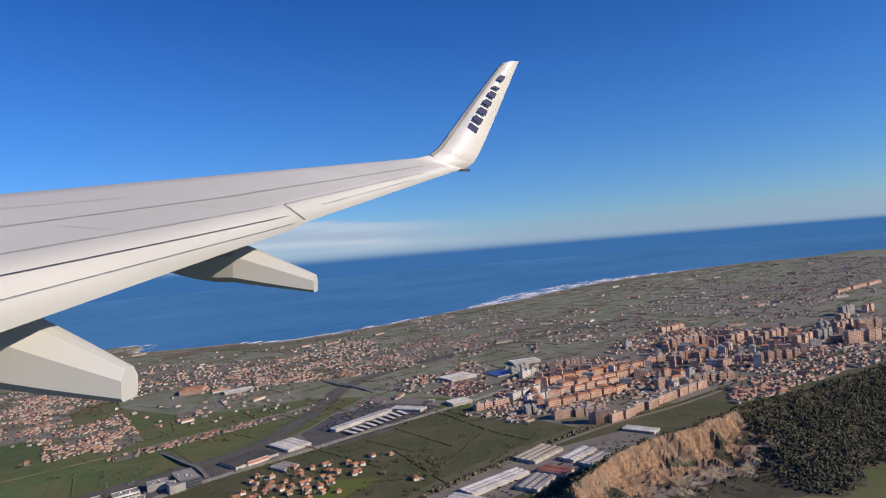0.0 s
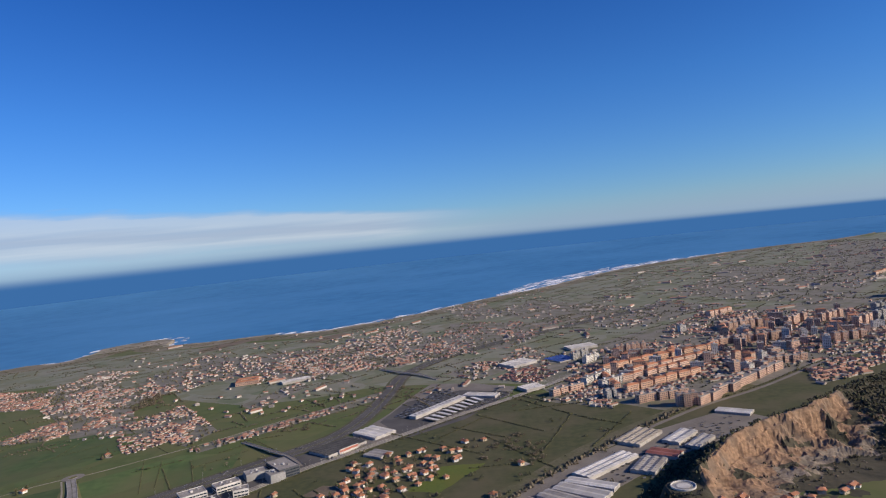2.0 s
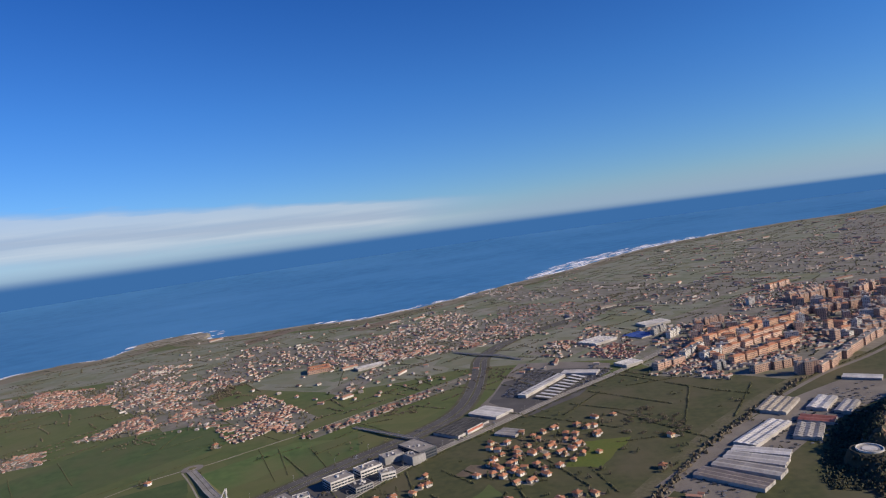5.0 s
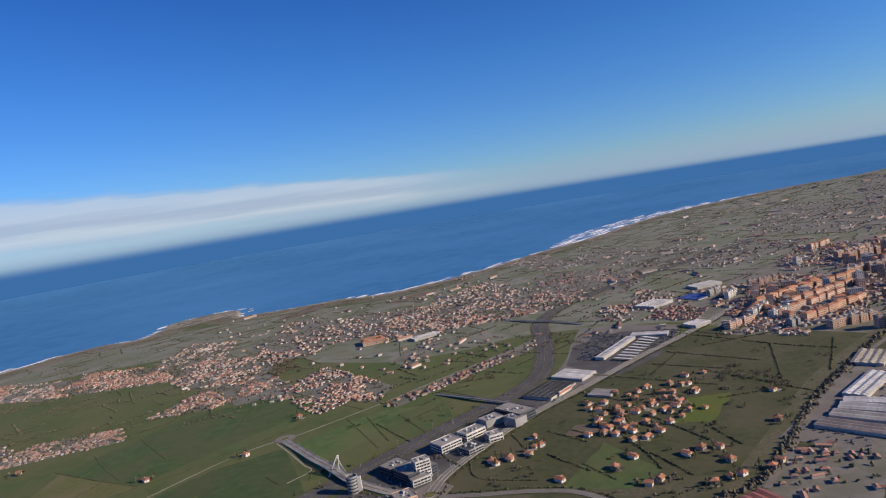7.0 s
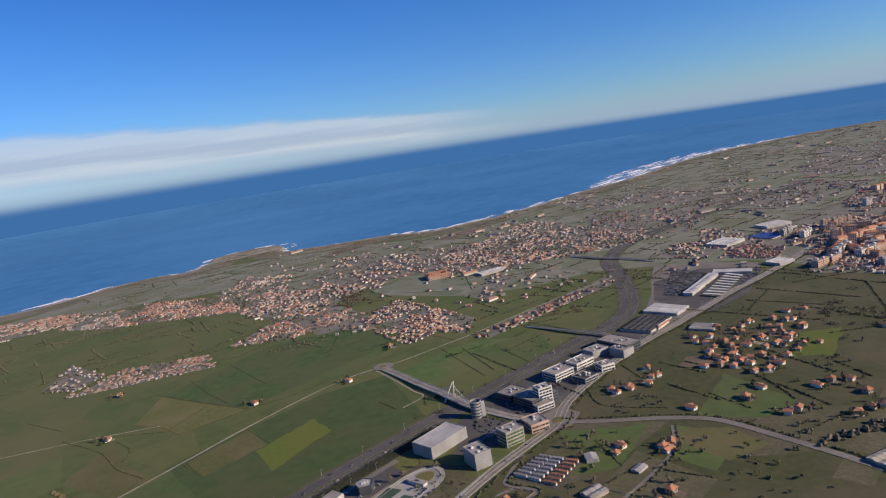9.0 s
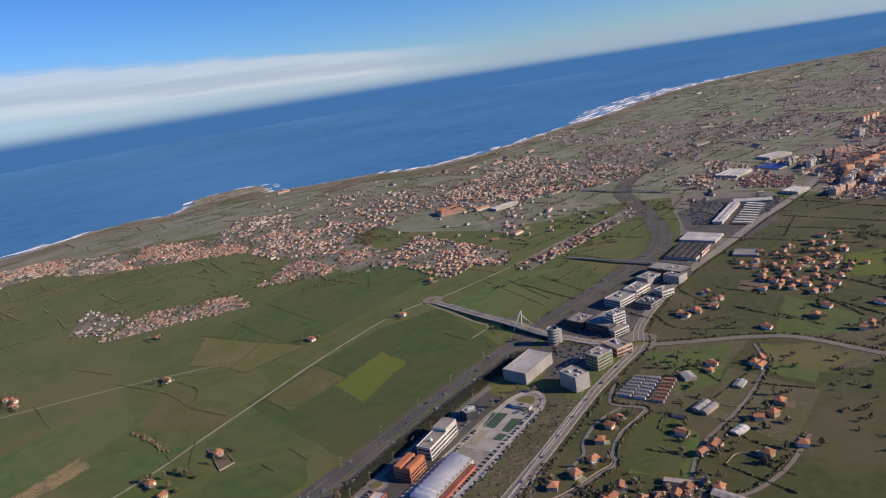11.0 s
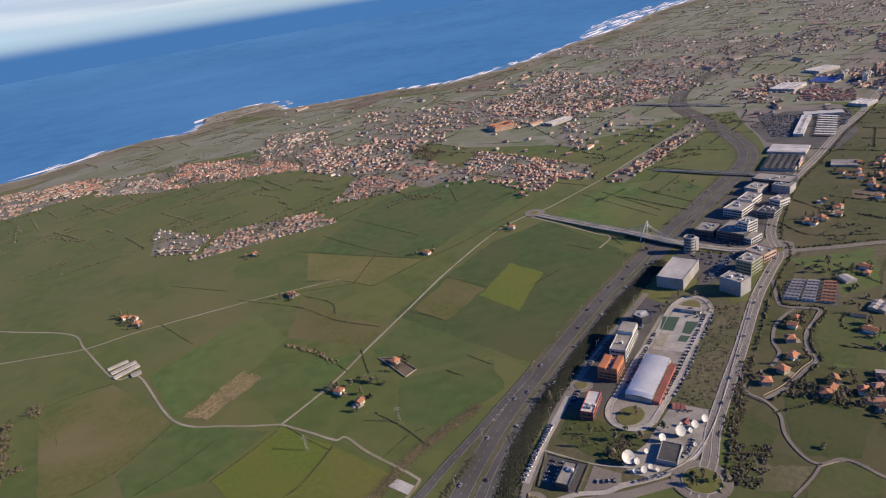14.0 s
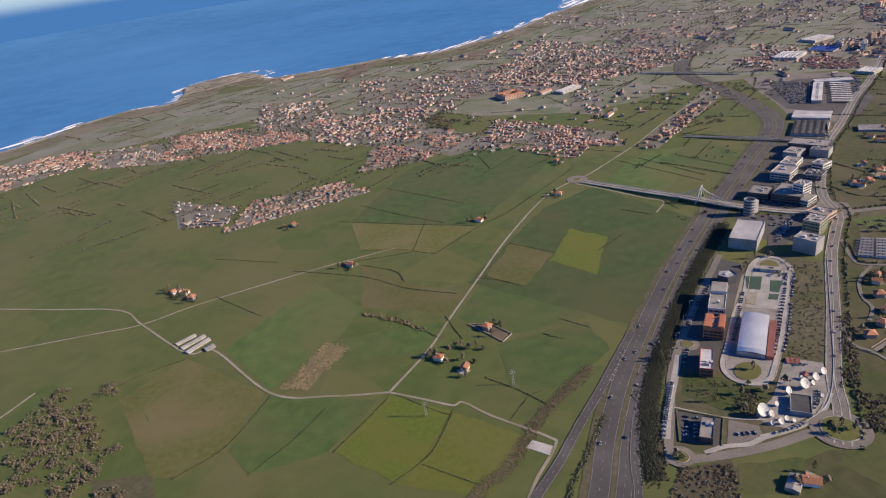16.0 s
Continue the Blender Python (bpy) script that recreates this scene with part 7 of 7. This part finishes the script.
def shrubs(quad, count, low, high, mats, label):
    s = Shape()
    for k in range(count):
        p = at_quad(quad, rng.random(), rng.random())
        if noise.noise(Vector((p.x * 0.12, p.y * 0.12, 3.0))) < rng.uniform(-0.6, 0.4):
            continue
        r = rng.uniform(low, high)
        for j in range(4):
            s.clump((p.x + rng.gauss(0, 0.6 * r), p.y + rng.gauss(0, 0.6 * r), r * rng.uniform(0.2, 0.8)), r * rng.uniform(0.35, 0.65), rng, k % 2, 0.8)
    return stuff("shrubs", s, mats, label, "shrubs")


shrubs([(-599, 323), (-586, 316), (-562, 344), (-574, 356)], 1500, 0.3, 0.5, ["straw", "straw"], "dense straw-coloured reed bed")
shrubs([(-381, 256), (-325, 321), (-311, 317), (-368, 246)], 700, 0.25, 0.6, ["bare", "far_hedge"], "brown scrub and brambles on the wasteland")
shrubs([(-424, 260), (-404, 240), (-414, 227), (-432, 248)], 220, 0.25, 0.6, ["leaf", "bare"], "low shrubs in rough grass")
shrubs([(-408, 244), (-402, 233), (-415, 226), (-420, 234)], 220, 0.35, 0.8, ["bare", "leaf"], "brown thicket beside the satellite yard")
shrubs([(-468, 200), (-454, 214), (-437, 208), (-445, 190)], 420, 0.3, 0.8, ["bare", "brown"], "brown scrub below the access road")
shrubs([(-385, 208), (-372, 226), (-360, 218), (-376, 200)], 320, 0.4, 1.0, ["bare", "brown"], "bare thicket beside the roundabout")
shrubs([(-374, 230), (-340, 272), (-335, 268), (-368, 227)], 480, 0.35, 0.9, ["bare", "brown"], "bare trees and brambles below the boulevard")
shrubs([(-330, 253), (-312, 238), (-322, 228), (-338, 244)], 140, 0.5, 1.4, ["leaf", "bare"], "garden trees and shrubs round the houses")


def wood(quad, count, low, high, mat, label, ground_z=None):
    s = Shape()
    for k in range(count):
        u, v = rng.random(), rng.random()
        p = at_quad(quad, 1.2 * u - 0.1, 1.2 * v - 0.1)
        if noise.noise(Vector((p.x * 0.06, p.y * 0.06, 4.0))) + 3.0 * min(u, 1 - u, v, 1 - v) < 0.45:
            continue
        z = ground_z(p.x, p.y) if ground_z else 0.0
        r = rng.uniform(low, high)
        for j in range(20):
            t, q = rng.uniform(0, 6.28), 1.2 * r * rng.random() ** 0.55
            s.clump((p.x + q * math.cos(t), p.y + q * math.sin(t), z + r * rng.uniform(0.15, 1.1) - 0.35 * q), r * rng.uniform(0.15, 0.34), rng, 0, 0.75)
    return stuff("wood", s, mat, label, "wood")


wood([(-728, 375), (-684, 356), (-664, 270), (-720, 290)], 520, 1.1, 2.2, "bare", "bare winter wood with grey-brown crowns")
wood([(-700, 370), (-684, 362), (-676, 300), (-694, 300)], 60, 0.8, 1.4, "leaf", "evergreen undergrowth in the winter wood")
wood([(-442, 719), (-400, 722), (-412, 785), (-446, 812)], 330, 1.3, 2.2, "bare", "dark leafless wood beside the village")
wood([(-235, 570), (-200, 560), (-190, 590), (-225, 600)], 60, 1.2, 2.0, "bare", "small dark copse")
wood([(-60, 440), (-10, 425), (0, 470), (-45, 500)], 110, 1.2, 2.2, "bare", "rough scrub wood in the valley")
wood([(-150, 640), (-120, 630), (-105, 680), (-128, 700)], 80, 1.0, 1.8, "bare", "scrub beside the motorway bend")
wood([(10, 325), (30, 330), (58, 380), (40, 384)], 110, 1.2, 2.0, "leaf", "dark evergreen wood at the foot of the hill")


def on_hill(x, y):
    return max(0.0, hill_height(x, y)[0])


trees_on_hill = Shape()
for k in range(26000):
    x, y = rng.uniform(10, 440), rng.uniform(292, 600)
    z, d, side = hill_height(x, y)
    if z < 0.4 or (side <= 0 and 56 < x < 190 and d < 48 and rng.random() > 0.03) or (side <= 0 and x <= 60 and rng.random() > 0.25) or math.hypot(x - 46, y - 350) < 10:
        continue
    r = rng.uniform(0.8, 1.9) * (1 if side > 0 or x > 180 else 0.6)
    for j in range(3):
        trees_on_hill.clump((x + rng.gauss(0, 0.8 * r), y + rng.gauss(0, 0.8 * r), z + r * (0.2 + 0.3 * j)), r * rng.uniform(0.4, 0.7), rng, rng.choice((0, 0, 1)))
stuff("wood", trees_on_hill, ["hill_wood", "leaf"], "dark scrub wood covering the quarry hill", "wood")

# far hedges, trees and lone houses over the plain


rubble = Shape()
for k in range(420):
    x, y = rng.uniform(70, 215), rng.uniform(325, 450)
    z, d, side = hill_height(x, y)
    if side <= 0 and 34 < d < 58:
        r = rng.uniform(0.3, 1.1)
        rubble.clump((x, y, z + 0.2 * r), r, rng, k % 2, 0.6)
stuff("rubble", rubble, ["rock", "pit"], "heaps of broken rock on the quarry floor", "rubble")
near_trees = Shape()
for k in range(950):
    x, y = rng.uniform(-345, 40), rng.uniform(205, 520)
    if noise.noise(Vector((x * 0.018, y * 0.018, 8.0))) < rng.uniform(-0.25, 0.6) or not free(x, y, 4) or near_road(x, y, 4.5):
        continue
    r = rng.uniform(0.7, 1.8)
    for j in range(7):
        t, q = rng.uniform(0, 6.28), r * rng.random() ** 0.6
        near_trees.clump((x + q * math.cos(t), y + q * math.sin(t), r * rng.uniform(0.3, 1.4)), r * rng.uniform(0.25, 0.5), rng, k % 3 % 2)
stuff("wood", near_trees, ["leaf", "bare"], "scattered trees and thickets round the hamlets", "wood")
for key, off in (("village_road", 2.0), ("village_lane", 1.8), ("boulevard", -6.2), ("east_road", 4.0), ("valley_road", 4.5)):
    hedge("hedgerow", [[tuple(q) for q in sides(smooth_line(ROADS[key], 3), off)]], 0.8, "leaf", "dark roadside hedge with gaps", 0.35, 0.35)
for quad in ([(-300, 300), (-255, 300), (-205, 345), (-250, 360)], [(-262, 285), (-240, 250), (-205, 285), (-230, 320)], [(-190, 300), (-120, 290), (-110, 330), (-160, 345)]):
    sheet("scrub", quad, 0.03 + 0.004 * quad[0][0] % 0.02, "waste", "rough grass and bare plots by the hamlet", "rough ground")
far_green, lone = Shape(), Shape()
for quad, nu, nv, size, palette, fill in DISTRICTS:
    for k in range(int(nu * nv * 0.55)):
        p = at_quad(quad, rng.uniform(-0.05, 1.05), rng.uniform(-0.05, 1.05))
        if free(p.x, p.y, 2.6) and inland(p.x, p.y) and not near_road(p.x, p.y, 4):
            r = rng.uniform(0.6, 1.3)
            for j in range(2):
                far_green.clump((p.x + rng.gauss(0, 0.5), p.y + rng.gauss(0, 0.5), r * (0.6 + 0.7 * j)), r, rng, 0 if rng.random() < 0.55 else 1)
for k in range(2600):
    x, y = rng.uniform(-900, 1250), rng.uniform(560, 2150)
    if not inland(x, y):
        continue
    a = 0.65 + rng.choice((0, 0, 1.57)) + rng.gauss(0, 0.15)
    n = int(rng.uniform(6, 34))
    for j in range(n):
        px, py = x + 2.2 * j * math.cos(a) + rng.gauss(0, 0.4), y + 2.2 * j * math.sin(a) + rng.gauss(0, 0.4)
        if rng.random() < 0.85 and inland(px, py) and free(px, py, 3) and not near_road(px, py, 6):
            far_green.clump((px, py, 0.5), rng.uniform(0.6, 1.4), rng, 0 if rng.random() < 0.6 else 1, 0.7)
stuff("hedgerow", far_green, ["far_hedge", "bare"], "far hedgerows and trees over the coastal plain", "hedge")
for k in range(6500):
    x, y = rng.uniform(-620, 1300), rng.uniform(640, 2000)
    along, across = 0.85 * x + 0.52 * y, 0.85 * y - 0.52 * x
    thick = noise.noise(Vector((along * 0.004, across * 0.026, 6.0)))
    if thick < rng.uniform(0.05, 0.5) or not inland(x, y) or not free(x, y, 6) or near_road(x, y, 6):
        continue
    take(x, y)
    w, d, h = rng.uniform(3.0, 6.0), rng.uniform(2.4, 3.6), rng.uniform(1.2, 2.2)
    if rng.random() < 0.09:
        w, d, h = rng.uniform(12, 30), rng.uniform(3, 6), 2.2
    a = rng.uniform(0, 3.14)
    one = Shape().box(-w / 2, -d / 2, -0.1, w / 2, d / 2, h)
    hip(one, w, d, h, d * 0.26, 0.25, rng.choice((1, 1, 1, 2)), rng.random() < 0.5)
    one.v = [(x + math.cos(a) * p - math.sin(a) * q, y + math.sin(a) * p + math.cos(a) * q, z) for p, q, z in one.v]
    lone.solid(one.v, one.f)
    lone.m[-len(one.m):] = one.m
stuff("town_houses", lone, ["far_wall", "far_tile", "far_pale"], "scattered houses over the coastal plain", "houses")

# ---- the airliner's wing, as it stands at the start of the flight ----
EYE_AT = pose(*ROWS[0][1:])
WING = tagged(new("aircraft_wing"), "white airliner wing with an upturned winglet and flap fairings", "aircraft wing")
WING.matrix_basis = EYE_AT @ Matrix.Diagonal((0.5, 0.5, 0.5, 1))


def rib(t):
    """Leading and trailing edge of the wing at t from the cabin end (0) to the tip (1), right, up and back from the eye."""
    lead = Vector((-5.6, 0.2, -5.0)).lerp(Vector((-0.55, 2.03, -14.6)), t)
    if t < 0.5:
        trail = Vector((-2.55, -0.62, -2.6)).lerp(Vector((-1.62, 0.29, -7.8)), t / 0.5)
    else:
        trail = Vector((-1.62, 0.32, -7.8)).lerp(Vector((0.42, 1.83, -15.0)), (t - 0.5) / 0.5)
    return lead, trail


body = Shape()
ribs = []
for k in range(25):
    t = k / 24
    lead, trail = rib(t)
    chord = (trail - lead)
    thick = 0.11 * chord.length
    up = Vector((0, 1, 0))
    upper = [lead + chord * s + up * thick * z for s, z in ((0, 0), (0.03, 0.12), (0.12, 0.15), (0.35, 0.15), (0.65, 0.1), (1, 0.02))]
    lower = [lead + chord * s - up * thick * z for s, z in ((0.8, 0.15), (0.4, 0.55), (0.1, 0.4))]
    ribs.append(upper + lower)
n = len(ribs[0])
for one in ribs:
    body.v.extend(tuple(p) for p in one)
for k in range(24):
    for i in range(n):
        j = (i + 1) % n
        body.f.append((k * n + i, k * n + j, (k + 1) * n + j, (k + 1) * n + i))
        body.m.append(0)
body.f += [tuple(range(n)), tuple(reversed(range(24 * n, 25 * n)))]
body.m += [0, 0]
part("skin", body, "wing", WING, "white painted wing skin", True)


def on_wing(t, s):
    lead, trail = rib(t)
    chord = trail - lead
    knots = ((0, 0), (0.03, 0.12), (0.12, 0.15), (0.35, 0.15), (0.65, 0.1), (1, 0.02))
    for (a, za), (b, zb) in zip(knots, knots[1:]):
        if a <= s <= b:
            z = za + (zb - za) * (s - a) / (b - a)
    return lead + chord * s + Vector((0, 1, 0)) * (0.11 * chord.length * z + 0.012)


def seam(line, width=0.02):
    s = Shape()
    pts = []
    for (t0, s0), (t1, s1) in zip(line, line[1:]):
        pts += [on_wing(t0 + (t1 - t0) * k / 8, s0 + (s1 - s0) * k / 8) for k in range(9)]
    for a, b in zip(pts, pts[1:]):
        if (b - a).length > 1e-5:
            w = (b - a).cross(Vector((0, 1, 0))).normalized() * width
            s.face([a - w, b - w, b + w, a + w])
    part("panel_seam", s, "seam", WING, "dark panel gap")


for line, w in (([(0.0, 0.42), (0.5, 0.46), (0.93, 0.5)], 0.018), ([(0.0, 0.62), (0.49, 0.7)], 0.012), ([(0.0, 0.74), (0.49, 0.86)], 0.025), ([(0.3, 0.28), (0.0, 0.2)], 0.012),
                ([(0.5, 0.72), (0.86, 0.75), (0.86, 0.98)], 0.014), ([(0.5, 0.72), (0.5, 0.98)], 0.014), ([(0.2, 0.5), (0.24, 0.62)], 0.01), ([(0.36, 0.5), (0.39, 0.6)], 0.008), ([(0.55, 0.86), (0.8, 0.88)], 0.01),
                ([(0.02, 0.87), (0.3, 0.92), (0.48, 0.96)], 0.012), ([(0.1, 0.42), (0.13, 0.62)], 0.008), ([(0.66, 0.5), (0.68, 0.73)], 0.008)):
    seam(line, 0.6 * w)

# winglet: curved foot, then a tall raked blade
fin = Shape()
FRONT = [(-0.55, 2.03, -14.6), (-0.3, 2.12, -14.8), (-0.1, 2.3, -14.9), (0.1, 2.58, -15.0), (0.45, 3.1, -15.25), (1.32, 4.33, -15.6), (1.44, 4.44, -15.62), (1.62, 4.5, -15.66)]
BACK = [(0.42, 1.83, -15.0), (0.53, 1.86, -15.06), (0.68, 1.98, -15.12), (0.82, 2.2, -15.2), (1.04, 2.68, -15.3), (1.7, 4.25, -15.68), (1.76, 4.4, -15.69), (1.82, 4.51, -15.7)]
side = Vector((0.03, -0.01, 0.05))
for k in range(7):
    a, b, c, d = (Vector(p) for p in (FRONT[k], BACK[k], BACK[k + 1], FRONT[k + 1]))
    fin.face([a + side * 0.2, b + side * 0.3, c + side * 0.3, d + side * 0.2])
    fin.face([a - side, d - side, c - side, b - side])
    fin.face([a - side, a + side * 0.2, d + side * 0.2, d - side])
    fin.face([b + side * 0.3, b - side, c - side, c + side * 0.3])
part("winglet", fin.welded(), "white_paint", WING, "white upturned winglet", True)
nose_strip = Shape()
for k in range(1, 6):
    a, b, c, d = (Vector(p) for p in (FRONT[k], BACK[k], BACK[k + 1], FRONT[k + 1]))
    lift = Vector((0.01, 0.0, 0.03))
    nose_strip.face([a + lift, a.lerp(b, 0.1) + lift, d.lerp(c, 0.1) + lift, d + lift])
part("leading_edge", nose_strip.welded(), "grey", WING, "bare grey leading edge")


def on_fin(f, across):
    """A point just proud of the blade: f from its foot (0) to its tip (1), across from front to back."""
    low_front, low_back, high_front, high_back = (Vector(p) for p in (FRONT[4], BACK[4], FRONT[5], BACK[5]))
    return low_front.lerp(high_front, f).lerp(low_back.lerp(high_back, f), across) + Vector((0.02, 0.0, 0.05))


for k in range(7):
    f0 = -0.1 + 0.148 * k
    f1 = f0 + (0.035 if k == 5 else 0.085)
    a, b, c, d = on_fin(f0, 0.32), on_fin(f0, 0.64), on_fin(f1, 0.64), on_fin(f1, 0.32)
    back = Vector((0.004, 0.0, 0.012))
    part("mark", Shape().solid([a, b, c, d, *(p - back for p in (a, b, c, d))], [(0, 1, 2, 3), (7, 6, 5, 4), (0, 4, 5, 1), (1, 5, 6, 2), (2, 6, 7, 3), (3, 7, 4, 0)]), "navy", WING, "dark blue bar of a painted mark")
part("tip_light", Shape().box(0.35, 1.79, -15.1, 0.62, 1.84, -14.98), "seam", WING, "grey static discharger")


def fairing(root, nose, tail, height, width, label):
    """A canoe under the flap: deep at the front, tapering to a blunt squared tail."""
    s = Shape()
    rings = []
    root, nose, tail = Vector(root), Vector(nose), Vector(tail)
    for k in range(11):
        t = k / 10
        c = root.lerp(nose, t / 0.4) if t < 0.4 else nose.lerp(tail, (t - 0.4) / 0.6)
        size = 0.25 + 0.75 * math.sin(math.pi * t / 0.8) if t < 0.4 else 1 - 0.55 * ((t - 0.4) / 0.6) ** 1.1
        h, w = height * size / 2, width * size / 2
        ring = [(-0.8, -1), (0.8, -1), (1, -0.75), (1, 0.3), (0.45, 0.95), (0, 1), (-0.45, 0.95), (-1, 0.3), (-1, -0.75)]
        rings.append([c + Vector((0, h * y, w * x)) for x, y in ring])
    n = 9
    for ring in rings:
        s.v.extend(tuple(p) for p in ring)
    for k in range(10):
        for i in range(n):
            j = (i + 1) % n
            s.f.append((k * n + i, k * n + j, (k + 1) * n + j, (k + 1) * n + i))
            s.m.append(0)
    s.f += [tuple(range(n)), tuple(reversed(range(10 * n, 11 * n)))]
    s.m += [0, 0]
    part("flap_fairing", s, "wing", WING, label)


fairing((-3.0, -0.18, -7.1), (-2.2, -0.14, -7.1), (-1.38, -0.37, -7.1), 0.42, 0.5, "white flap track fairing")
fairing((-3.5, -0.72, -4.2), (-2.75, -0.62, -4.2), (-2.01, -0.86, -4.2), 0.46, 0.5, "white flap track fairing")
